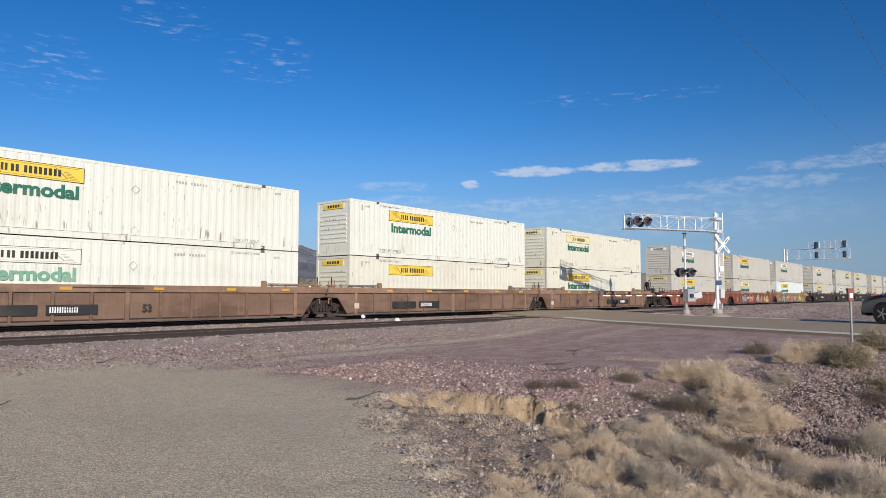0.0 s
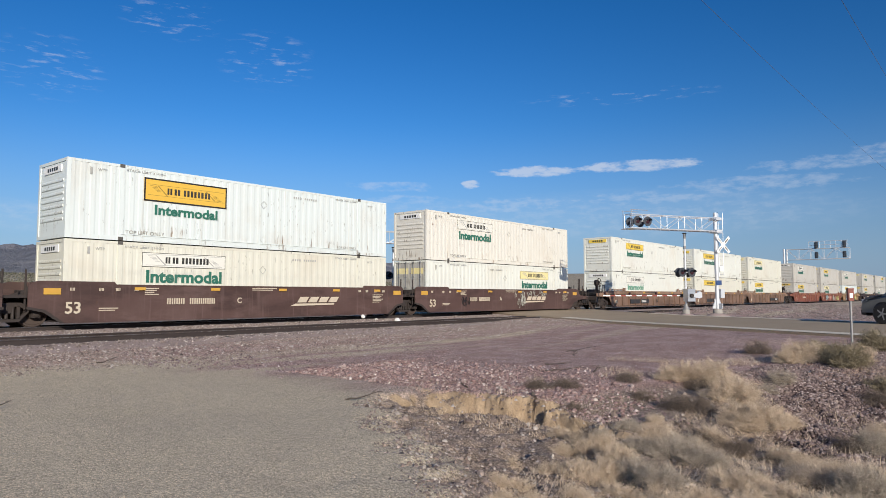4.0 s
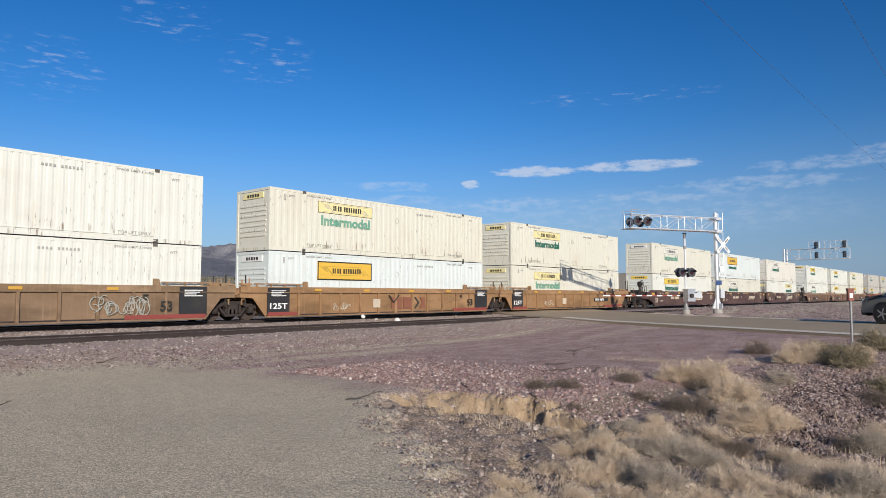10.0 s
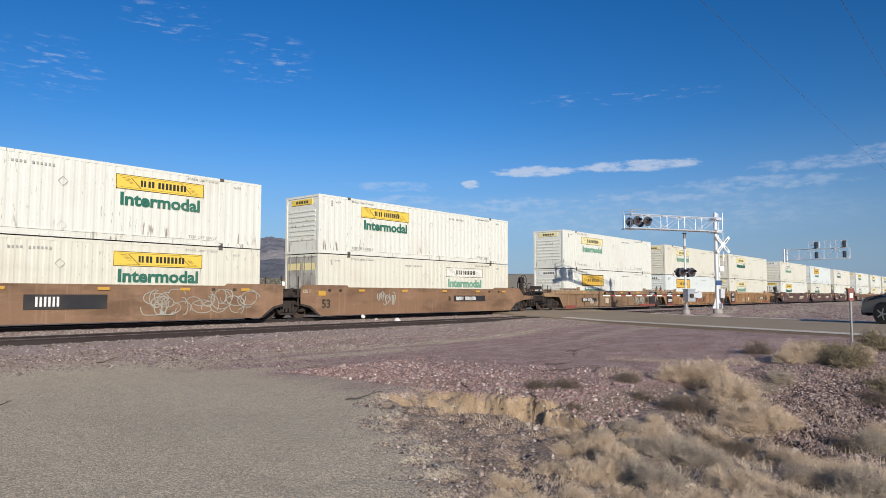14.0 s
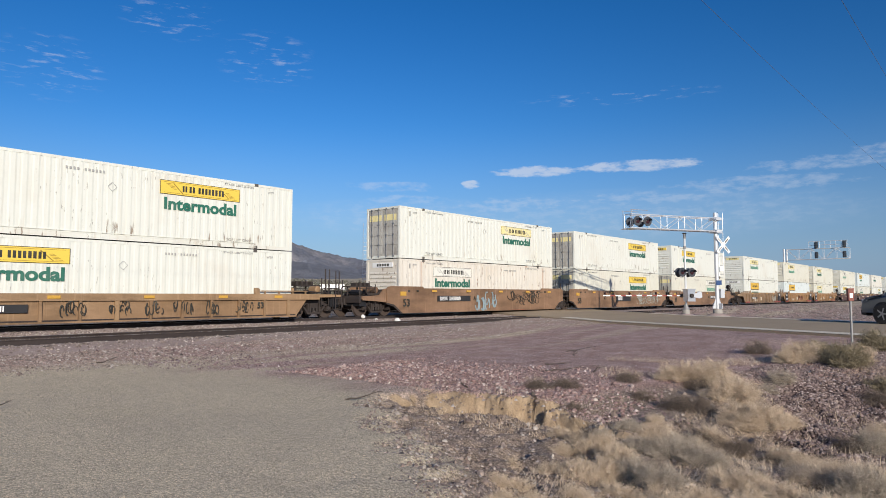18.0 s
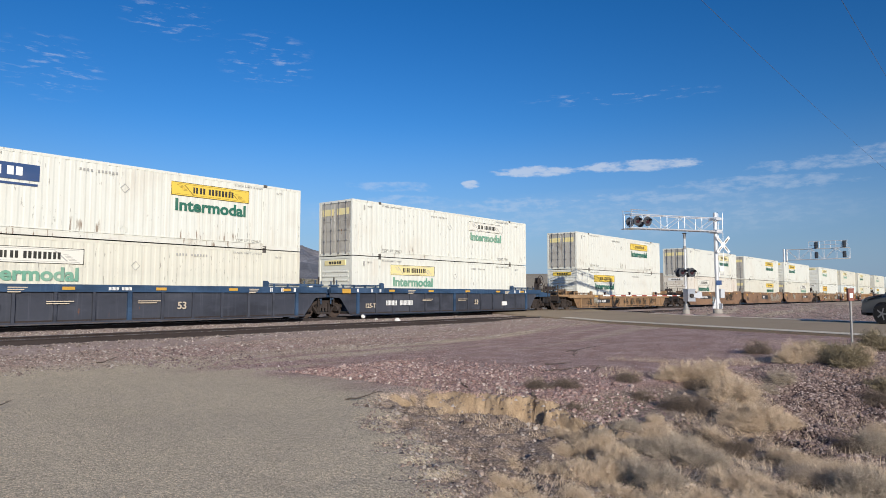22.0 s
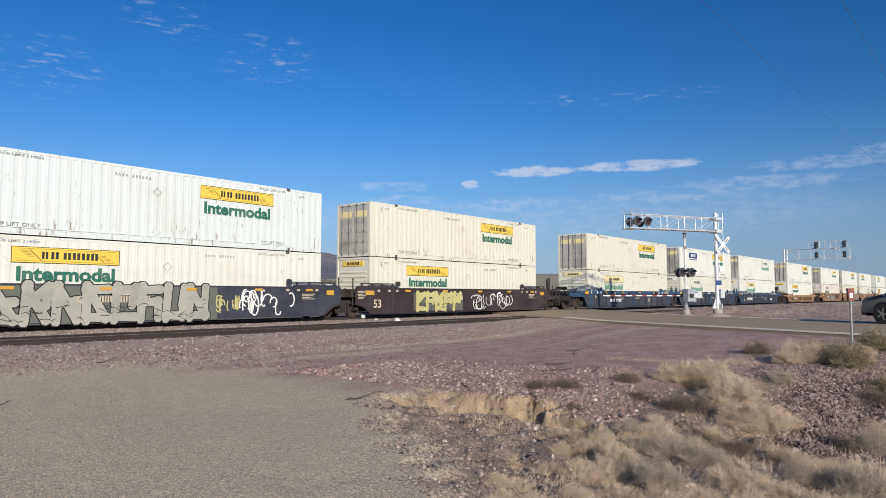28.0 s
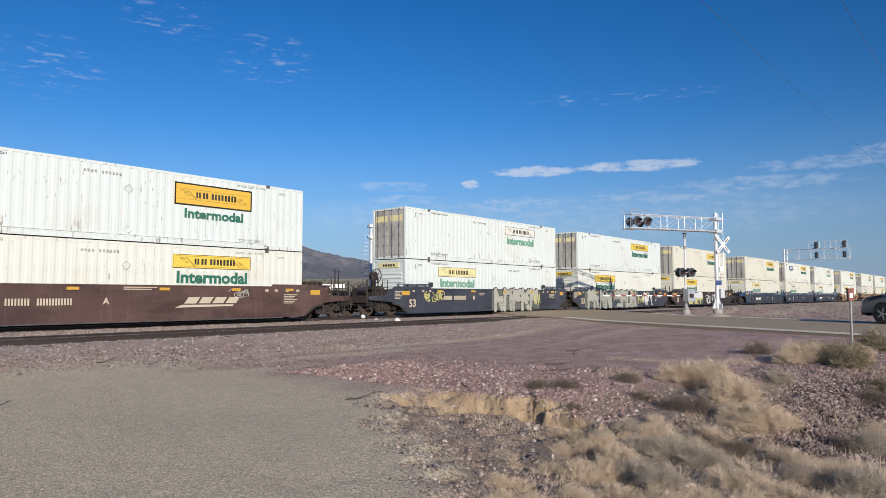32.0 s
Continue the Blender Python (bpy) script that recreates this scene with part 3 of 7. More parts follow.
def road_strip(name, a, b, y0, y1, lift, material, label, kind="structure", category="road"):
    """A strip of road from a to b metres across it, along its lean, as a slab with a top and sides."""
    ys = np.arange(y0, y1 + 0.01, 0.4)
    bm = bmesh.new()
    rows = []
    for y in ys:
        z = float(road_z(y)) + lift
        drop = 0.45 if lift == 0 else 0.012
        rows.append([bm.verts.new((w + ROAD_LEAN * y, y, zz)) for w, zz in ((a, z - drop), (a, z), ((a + b) / 2, z + (0.05 if lift == 0 else 0)), (b, z), (b, z - drop))])
    for p, q in zip(rows, rows[1:]):
        for i in range(4):
            bm.faces.new((p[i], p[i + 1], q[i + 1], q[i]))
    me = bpy.data.meshes.new(name)
    bm.to_mesh(me), bm.free()
    me.materials.append(material)
    return tagged(new(name, me), label, category, kind=kind)


road = road_strip("road", ROAD_NEAR - 0.7, ROAD_FAR + 0.7, -60, 60, 0.0, ASPHALT, "worn grey asphalt road across the railway")
DUST = paint("pale dusty shoulder", (0.74, 0.655, 0.53), 1.0, 0, (0.50, 0.42, 0.32), 0.5, 4, tone=0.15)
for a in (ROAD_NEAR - 0.5, ROAD_FAR - 0.4):
    road_strip("road_shoulder", a, a + 1.0, -58, 19.4, 0.03, DUST, "pale dusty concrete shoulder along the road", category="road shoulder")

# ---- the train: containers ----
L53, W53, H53 = 16.154, 2.59, 2.895
POST = 6.096
# dull: dirty off-white of the far units, with distance haze put into the tint
TINTS = {"cream": (0.668, 0.659, 0.565), "white": (0.697, 0.711, 0.649), "cool": (0.659, 0.716, 0.702), "stained": (0.702, 0.683, 0.611), "rusty": (0.688, 0.649, 0.573), "dull": (0.504, 0.486, 0.441)}


def skin(tint):
    return paint("container paint " + tint, TINTS[tint], 0.5, 0, (0.46, 0.36, 0.25), 0.22, 3.0, streak=0.30 if tint != "rusty" else 0.55, tone=0.035, rust={"rusty": 0.40, "stained": 0.22}.get(tint, 0.05), bump=0.0015, scuff=0.55, drip=0.85)


CASTING = paint("worn dark casting", (0.10, 0.092, 0.082), 0.7, 0.1, (0.25, 0.22, 0.18), 0.4, 7)
DOORP = paint("weathered door paint", (0.44, 0.43, 0.395), 0.55, 0, (0.16, 0.13, 0.105), 0.65, 5, streak=0.6, rust=0.34)
RODS = paint("dirty zinc rods", (0.30, 0.30, 0.30), 0.5, 0.5, (0.10, 0.08, 0.06), 0.5, 8)


def corrugated(bm):
    """The side sheet: upright trapezoid ribs between the lift posts and beyond them."""
    xs, ys = [], []
    x = -L53 / 2 + 0.14
    while x < L53 / 2 - 0.3:
        for dx, dy in ((0.0, 0.0), (0.13, 0.0), (0.19, 0.010), (0.30, 0.010), (0.36, 0.0)):
            xs.append(x + dx), ys.append(dy)
        x += 0.3605
    lo = [bm.verts.new((a, b, 0.16)) for a, b in zip(xs, ys)]
    hi = [bm.verts.new((a, b, H53 - 0.10)) for a, b in zip(xs, ys)]
    for i in range(len(xs) - 1):
        bm.faces.new((lo[i], lo[i + 1], hi[i + 1], hi[i]))


def nose(bm):
    """The closed front end: a sheet with pressed level ribs, set inside its frame."""
    box(bm, -L53 / 2 + 0.03, -L53 / 2 + 0.09, -1.18, 1.18, 0.14, H53 - 0.12)


def nose_rib(bm):
    z = 0.0
    a = [(-L53 / 2 + 0.035, z), (-L53 / 2 - 0.005, z + 0.035), (-L53 / 2 - 0.005, z + 0.085), (-L53 / 2 + 0.035, z + 0.15)]
    v = [bm.verts.new((x, y, zz)) for y in (-1.02, 1.02) for x, zz in a]
    for j in range(3):
        bm.faces.new((v[j], v[j + 1], v[j + 5], v[j + 4]))
    bm.faces.new(v[0:4]), bm.faces.new(v[4:8][::-1])


def door_leaf(bm):
    box(bm, 0.0, 0.05, 0.02, 1.17, 0.14, H53 - 0.12)
    for i in range(5):
        box(bm, 0.05, 0.068, 0.10, 1.09, 0.24 + i * 0.52, 0.62 + i * 0.52)


def scroll(bm):
    """The two slanting ribbons on the sign and its inner frame line."""
    for s in (-1, 1):
        o = [(s * 0.80, -s * 0.20 - 0.02), (s * 0.86, -s * 0.20 - 0.02), (s * 1.28, s * 0.18), (s * 1.22, s * 0.18)]
        slab(bm, [(-x if s > 0 else -x, z) for x, z in o], -0.003, 0.0)
    for z in (-0.215, 0.205):
        box(bm, -1.66, 1.66, -0.003, 0.0, z, z + 0.014)
    for i in range(5):
        slab(bm, [(-1.58 + i * 0.07, 0.16 - i * 0.05), (-1.30 + i * 0.05, 0.16 - i * 0.05), (-1.32 + i * 0.05, 0.14 - i * 0.05), (-1.56 + i * 0.07, 0.14 - i * 0.05)], -0.003, 0.0)
        slab(bm, [(1.58 - i * 0.07, -0.16 + i * 0.05), (1.30 - i * 0.05, -0.16 + i * 0.05), (1.32 - i * 0.05, -0.14 + i * 0.05), (1.56 - i * 0.07, -0.14 + i * 0.05)], -0.003, 0.0)


def wordmark(bm):
    """A plain row of dark upright bars in place of the company's name."""
    x = -0.86
    for w, gap in ((0.20, 0.10), (0.24, 0.16), (0.25, 0.06), (0.25, 0.06), (0.26, 0.06), (0.24, 0.0)):
        for u in (0.0, 0.60):
            box(bm, x + u * w, x + (u + 0.40) * w, -0.004, 0.0, -0.125, 0.125)
        x += w + gap


SCROLL = paint("dark ochre sign line", (0.33, 0.225, 0.045), 0.5, 0, (0.4, 0.28, 0.08), 0.25, 6)
OFFWHITE = paint("off-white sign vinyl", (0.74, 0.73, 0.66), 0.45, 0, (0.5, 0.47, 0.4), 0.2, 6)
SIGNS = {"yellow": (YELLOW, INK, 0.56, 0.02), "pale": (PALE, INK, 0.56, 0.02), "white": (OFFWHITE, INK, 0.56, 0.02), "bordered": (AMBER, BLACK, 0.92, 0.06)}


def side_dress(box_, face, sign, ink, short):
    """Sign, lettering and stencils on one long side; face -1 looks to -Y, +1 to +Y. The sign stands towards the front end, at -X."""
    turn = Matrix.Identity(4) if face < 0 else pose(0, 0, 0, 0, 0, 180)
    y = -W53 / 2 - 0.006
    sheet_, dark, tall, edge = SIGNS[sign]
    mid = -L53 / 2 + 2.83 + 1.81
    if face > 0:
        mid = -mid
    board = part("sign_board", ("sign", tall), sheet_, box_, lambda bm: box(bm, -1.81, 1.81, -0.006, 0.02, -tall / 2, tall / 2), turn @ Matrix.Translation((mid, y - 0.003, H53 - 0.36 - tall / 2)), {"yellow": "yellow company sign", "pale": "faded yellow company sign", "white": "white company sign with a thin frame", "bordered": "amber company sign with a black border"}[sign])
    part("border", ("border", tall), dark, board, lambda bm: [box(bm, *b) for b in ((-1.81, 1.81, -0.011, -0.006, tall / 2 - edge, tall / 2), (-1.81, 1.81, -0.011, -0.006, -tall / 2, -tall / 2 + edge), (-1.81, -1.81 + edge, -0.011, -0.006, -tall / 2, tall / 2), (1.81 - edge, 1.81, -0.011, -0.006, -tall / 2, tall / 2))])
    part("ribbon", "ribbon", GREY if sign in ("white", "pale") else SCROLL, board, scroll, (0, -0.006, 0))
    part("wordmark", "wordmark", INK, board, wordmark, (0, -0.006, 0), "dark blocks of a company name")
    if not short:
        hgt = 0.50 if sign != "bordered" else 0.40
        zt = H53 - 0.36 - tall - 0.12 - hgt
        lettering("lettering", words("Intermodal", hgt, ink, 0.035, 3.28 if sign != "bordered" else 2.75), box_, turn @ Matrix.Translation((mid - (1.64 if sign != "bordered" else 1.37), y - 0.024, zt)), "bold lettering on the container side")
    s = -1 if face < 0 else 1
    lettering("stencil", words("TOP LIFT ONLY", 0.135, FAINT, 0.0, 1.55), box_, turn @ Matrix.Translation((-POST + 0.16, y - 0.026, 0.27)))
    lettering("stencil", words("TOP LIFT ONLY", 0.115, FAINT, 0.0, 1.30), box_, turn @ Matrix.Translation((POST - 1.5, y - 0.026, 0.27)))
    lettering("stencil", words("STACK LIMIT 3 HIGH", 0.085, GREY, 0.01, 1.55), box_, turn @ Matrix.Translation((-POST + 0.16, y - 0.026, H53 - 0.22)))
    lettering("stencil", words("STACK LIMIT 3 HIGH", 0.085, GREY, 0.01, 1.45), box_, turn @ Matrix.Translation((POST - 1.6, y - 0.026, H53 - 0.22)))
    for sx in (-1, 1):
        lettering("stencil", words("WTP", 0.10, GREY, 0.01, 0.34), box_, turn @ Matrix.Translation((sx * (POST + 0.75) - 0.17, y - 0.026, H53 - 0.36)))
    part("number_bar", "number bar", GREY, box_, lambda bm: [box(bm, i * 0.13, i * 0.13 + 0.07, -0.004, 0.0, 0.0, 0.09) for i in range(11) if i != 4], turn @ Matrix.Translation((1.9 * (1 if face < 0 else -1), y - 0.024, H53 - 0.42)))
    part("vent", "vent", GREY, box_, lambda bm: box(bm, -0.04, 0.04, -0.02, 0.0, -0.13, 0.13), turn @ Matrix.Translation((-POST - 1.15, y - 0.02, H53 - 0.38)))
    for z in (0.42, 2.0):
        part("placard_holder", "placard", GREY if z > 1 else skin("white"), box_, lambda bm: [slab(bm, [(a, b), (a + 0.02, b), (c + 0.02, d), (c, d)], -0.006, 0.0) for a, b, c, d in ((-0.17, 0, 0, 0.17), (0, 0.17, 0.17, 0), (0.17, 0, 0, -0.17), (0, -0.17, -0.17, 0))], turn @ Matrix.Translation((0.25 * s * -1, y - 0.024, z)))


def container(sign, tint, ink="green", short=False, end="grey"):
    """A 53 foot box with its closed front at -X and its doors at +X."""
    p = skin(tint)
    words_ = {"cream": "cream-white", "white": "white", "cool": "bluish white", "stained": "rust-spotted off-white", "rusty": "rust-streaked off-white", "dull": "dusty, haze-dimmed off-white"}[tint]
    c = thing("intermodal_container", "%s corrugated steel freight container with %s sign" % (words_, {"yellow": "a yellow", "pale": "a faded yellow", "white": "a white", "bordered": "a black-bordered amber"}[sign]), "container", "containers on the train")
    for s in (-1, 1):
        side = Matrix.Translation((0, -W53 / 2, 0)) if s < 0 else pose(0, W53 / 2, 0, 0, 0, 180)
        part("side_panel", "corrugated side", p, c, corrugated, side)
        part("bottom_rail", "bottom rail", p, c, lambda bm: (box(bm, -L53 / 2 + 0.1, L53 / 2 - 0.1, -0.012, 0.05, 0.0, 0.16), box(bm, -POST, POST, -0.030, 0.03, 0.225, 0.255), box(bm, -POST, POST, -0.016, 0.03, 0.16, 0.20), [box(bm, -POST + 0.5 + i * 1.1, -POST + 1.2 + i * 1.1, -0.020, 0.0, 0.045, 0.105) for i in range(11)]), side)
        part("top_rail", "top rail", p, c, lambda bm: box(bm, -L53 / 2 + 0.1, L53 / 2 - 0.1, -0.008, 0.07, H53 - 0.10, H53), side)
        for x in (-POST, POST):
            part("lift_post", "lift post", p, c, lambda bm: box(bm, -0.09, 0.09, -0.014, 0.06, 0.12, H53 - 0.05), side @ Matrix.Translation((x, 0, 0)))
            for z in (0.0, H53 - 0.12):
                part("lift_casting", "lift casting", CASTING, c, lambda bm: (box(bm, -0.095, 0.095, -0.018, 0.16, 0.0, 0.135), box(bm, -0.05, 0.05, -0.020, 0.0, 0.035, 0.10)), side @ Matrix.Translation((x, 0, z)))
        for x in (-1, 1):
            part("corner_post", "corner post", p, c, lambda bm: box(bm, -0.075, 0.075, -0.014, 0.12, 0.0, H53), side @ Matrix.Translation((x * (L53 / 2 - 0.075), 0, 0)))
        side_dress(c, s, sign, GREEN if ink == "green" else MINT, short)
    part("roof", "roof", p, c, lambda bm: [box(bm, -L53 / 2 + 0.05 + i * 0.365, -L53 / 2 + 0.05 + i * 0.365 + 0.30, -W53 / 2 + 0.07, W53 / 2 - 0.07, H53 - 0.06, H53 - 0.02 + 0.012 * (i % 2)) for i in range(44)] + [box(bm, -L53 / 2 + 0.06, L53 / 2 - 0.06, -W53 / 2 + 0.06, W53 / 2 - 0.06, H53 - 0.10, H53 - 0.06)])
    part("floor", "floor", RUSTY, c, lambda bm: box(bm, -L53 / 2 + 0.08, L53 / 2 - 0.08, -W53 / 2 + 0.06, W53 / 2 - 0.06, 0.02, 0.14))
    front = part("front_end", "front end", p, c, nose, label="closed end with pressed level ribs")
    for i in range(7):
        part("end_rib", "end rib", p, front, nose_rib, (0, 0, 0.62 + i * 0.235))
    part("end_plate", "end plate", {"yellow": YELLOW, "pale": PALE}.get(sign, WHITEP), front, lambda bm: box(bm, -L53 / 2 - 0.012, -L53 / 2 + 0.03, -0.80, 0.80, H53 - 0.46, H53 - 0.20))
    part("end_mark", "end mark", INK, front, lambda bm: [box(bm, -L53 / 2 - 0.016, -L53 / 2 - 0.012, -0.5 + i * 0.2, -0.36 + i * 0.2, H53 - 0.40, H53 - 0.26) for i in range(5)])
    for x, nm in ((-L53 / 2, "front_header"), (L53 / 2 - 0.12, "rear_header")):
        part(nm, nm, p, c, lambda bm: box(bm, x, x + 0.12, -1.2, 1.2, H53 - 0.12, H53 - 0.005))
        part(nm.replace("header", "sill"), nm + " sill", p, c, lambda bm: box(bm, x, x + 0.12, -1.2, 1.2, 0.0, 0.14))
    for s in (-1, 1):
        leaf = part("door", "door leaf", DOORP, c, door_leaf, Matrix.Translation((L53 / 2 - 0.08, 0, 0)) if s > 0 else Matrix.Translation((L53 / 2 - 0.08, 0, 0)) @ Matrix.Diagonal((1, -1, 1, 1)), "weathered steel door leaf")
        for y in (0.30, 0.85):
            part("lock_rod", "lock rod", RODS, leaf, lambda bm: (bar(bm, (0.10, 0, 0.06), (0.10, 0, H53 - 0.05), 0.022, 8), [box(bm, 0.06, 0.125, -0.05, 0.05, z, z + 0.07) for z in (0.10, 0.75, 1.3, 1.9, H53 - 0.16)]), (0, y, 0))
        part("door_sign", "door sign", PALE, leaf, lambda bm: box(bm, 0.068, 0.074, 0.12, 1.05, 2.12, 2.46))
    return c


# ---- the train: well cars ----
PITCH = 19.43
WHEEL_R = 0.48


def wheel_pair(bm):
    lathe(bm, [(-0.86, 0.07), (-0.78, 0.09), (0.78, 0.09), (0.86, 0.07)], n=12)
    for s in (-1, 1):
        prof = [(0.685, 0.16), (0.685, 0.40), (0.690, WHEEL_R + 0.028), (0.715, WHEEL_R + 0.026), (0.725, WHEEL_R), (0.825, WHEEL_R - 0.008), (0.825, WHEEL_R - 0.07), (0.775, WHEEL_R - 0.09), (0.765, 0.20), (0.83, 0.15), (0.85, 0.10)]
        lathe(bm, [(s * a, r) for a, r in prof], n=28)
        for i in range(3):
            a = i * 2.1
            bar(bm, (0.30 * math.cos(a), s * 0.76, 0.30 * math.sin(a)), (0.30 * math.cos(a), s * 0.775, 0.30 * math.sin(a)), 0.045, 8)


def side_frame(bm):
    y0, y1 = -0.085, 0.085
    slab(bm, [(-1.16, 0.50), (-1.16, 0.66), (-0.72, 0.70), (-0.42, 0.86), (0.42, 0.86), (0.72, 0.70), (1.16, 0.66), (1.16, 0.50), (0.98, 0.58), (0.66, 0.58), (0.38, 0.72), (-0.38, 0.72), (-0.66, 0.58), (-0.98, 0.58)], y0, y1)
    slab(bm, [(-0.72, 0.60), (-0.62, 0.60), (-0.33, 0.30), (0.33, 0.30), (0.62, 0.60), (0.72, 0.60), (0.38, 0.20), (-0.38, 0.20)], y0, y1)
    for s in (-1, 1):
        slab(bm, [(s * 0.30, 0.32), (s * 0.40, 0.32), (s * 0.40, 0.73), (s * 0.30, 0.73)], y0, y1)
        box(bm, s * 0.89 - 0.14, s * 0.89 + 0.14, -0.11, 0.11, 0.34, 0.60)


def truck(parent, x, wheels):
    t = thing("truck", "dark cast iron three-piece bogie", "")
    t.parent, t.matrix_basis = parent, Matrix.Translation((x, 0, 0))
    for s in (-1, 1):
        part("side_frame", "side frame", IRON, t, side_frame, (0, s * 1.02, 0))
        part("spring_group", "springs", IRON, t, lambda bm: [lathe(bm, [(0.32, 0.058), (0.72, 0.058)], "Z", 8, (a, b, 0)) for a in (-0.19, 0.0, 0.19) for b in (-0.03,)], (0, s * 1.02, 0))
        for a in (-0.89, 0.89):
            part("bearing_cap", "bearing cap", IRON, t, lambda bm: lathe(bm, [(-0.15, 0.12), (0.15, 0.12), (0.17, 0.06)], n=12), Matrix.Translation((a, s * 1.02, WHEEL_R)) @ (Matrix.Identity(4) if s > 0 else pose(0, 0, 0, 0, 0, 180)))
    part("bolster", "bolster", IRON, t, lambda bm: (box(bm, -0.22, 0.22, -1.1, 1.1, 0.50, 0.80), lathe(bm, [(0.80, 0.35), (0.98, 0.32)], "Z", 16)))
    for a in (-0.89, 0.89):
        w = part("wheelset", "wheelset", WHEELP, t, wheel_pair, (a, 0, WHEEL_R))
        wheels.append((w, a))
    return t


def side_plate_smooth(bm):
    o = [(-8.12, 0.15), (8.12, 0.15), (8.70, 0.55), (9.22, 0.68), (9.22, 1.50), (-9.22, 1.50), (-9.22, 0.68), (-8.70, 0.55)]
    slab(bm, o, -0.03, 0.03)
    box(bm, -8.1, 8.1, -0.05, 0.12, 0.13, 0.17)
    for s in (-1, 1):
        slab(bm, [(s * 6.25, 1.50), (s * 9.15, 1.50), (s * 9.15, 1.55), (s * 8.9, 1.61), (s * 6.35, 1.61)], -0.04, 0.04)
    box(bm, -6.2, 6.2, -0.045, 0.06, 1.47, 1.515)


def side_plate_ribbed(top):
    def build(bm):
        o = [(-8.28, 0.15), (8.28, 0.15), (8.95, 0.98), (9.62, 1.02), (9.62, top - 0.02), (-9.62, top - 0.02), (-9.62, 1.02), (-8.95, 0.98)]
        slab(bm, o, 0.03, 0.06)
        box(bm, -8.25, 8.25, -0.05, 0.10, 0.13, 0.19)
    return build


def top_chord(top):
    def build(bm):
        box(bm, -9.62, 9.62, -0.05, 0.10, top - 0.26, top)
        box(bm, -9.62, 9.62, -0.075, 0.0, top - 0.27, top - 0.24)
    return build


def platform(bm):
    """The deck at the right end of a car, over its truck."""
    box(bm, 8.12, 9.60, -1.40, 1.40, 1.02, 1.12)
    box(bm, 8.20, 9.55, -0.35, 0.35, 0.90, 1.02)
    box(bm, 8.10, 8.18, -1.38, 1.38, 0.3, 1.45)
    slab(bm, [(8.2, 1.12), (9.2, 1.12), (8.2, 1.5)], -0.5, -0.42)
    slab(bm, [(8.2, 1.12), (9.2, 1.12), (8.2, 1.5)], 0.42, 0.5)


def end_deck(bm):
    """The longer deck at a coupled end."""
    box(bm, 9.5, 11.05, -1.35, 1.35, 0.98, 1.08)
    box(bm, 9.3, 11.2, -0.30, 0.30, 0.62, 0.98)
    box(bm, 10.98, 11.1, -1.38, 1.38, 0.72, 1.08)


def rails_and_posts(bm, xs, y, z0, z1):
    for x in xs:
        bar(bm, (x, y, z0), (x, y, z1), 0.035, 6)


def coupler(bm):
    box(bm, 11.0, 11.55, -0.10, 0.10, 0.76, 0.94)
    box(bm, 11.45, 11.78, -0.17, 0.16, 0.70, 1.0)


def hose(bm):
    last = None
    for i in range(9):
        u = i / 8
        p = Vector((11.05 + 0.65 * u, -0.45 - 0.1 * math.sin(u * 6.28), 0.74 - 0.42 * math.sin(u * math.pi)))
        if last is not None:
            bar(bm, last, p, 0.028, 6)
        last = p


def brake_wheel(bm):
    """A spoked hand wheel that faces the side of the track."""
    n = 18
    for i in range(n):
        a, b = i * 2 * math.pi / n, (i + 1) * 2 * math.pi / n
        bar(bm, (0.36 * math.cos(a), 0, 0.36 * math.sin(a)), (0.36 * math.cos(b), 0, 0.36 * math.sin(b)), 0.024, 6)
    for i in range(6):
        a = i * 2 * math.pi / 6 + 0.3
        bar(bm, (0, 0.03, 0), (0.36 * math.cos(a), 0, 0.36 * math.sin(a)), 0.018, 5)
    lathe(bm, [(-0.03, 0.05), (0.05, 0.08)], "Y", 12)


def hoop(bm):
    """A square grab iron."""
    bar(bm, (-0.19, 0, 0), (-0.19, 0, 0.86), 0.02, 6), bar(bm, (0.19, 0, 0), (0.19, 0, 0.86), 0.02, 6), bar(bm, (-0.2, 0, 0.86), (0.2, 0, 0.86), 0.02, 6), bar(bm, (-0.19, 0, 0.45), (0.19, 0, 0.45), 0.014, 5)


COATS = {
    "maroon": ((0.088, 0.050, 0.043), (0.088, 0.050, 0.043), "maroon"),
    "ochre": ((0.285, 0.165, 0.080), (0.315, 0.185, 0.092), "ochre"),
    "brown": ((0.175, 0.108, 0.076), (0.25, 0.157, 0.107), "faded brown"),
    "tan": ((0.222, 0.144, 0.086), (0.275, 0.182, 0.105), "faded tan"),
    "rust": ((0.230, 0.137, 0.081), (0.230, 0.137, 0.081), "rust-brown"),
    "sand": ((0.25, 0.155, 0.084), (0.29, 0.185, 0.10), "sandy brown"),
    "blue": ((0.044, 0.049, 0.066), (0.030, 0.068, 0.135), "dark blue and grey"),
    "black": ((0.042, 0.047, 0.064), (0.042, 0.047, 0.064), "black"),
    "plum": ((0.040, 0.029, 0.031), (0.040, 0.029, 0.031), "dusty maroon"),
    "brick": ((0.21, 0.075, 0.050), (0.23, 0.085, 0.055), "brick-red"),
}


def coat(name, which=0):
    base = COATS[name][which]
    dusty = tuple(min(0.8, c * 1.45 + 0.03) for c in base)
    return paint("car paint %s %d" % (name, which), base, 0.62, 0, dusty, 0.65, 2.2, streak=0.55, tone=0.12, rust=0.14, bump=0.002, grime=0.7)


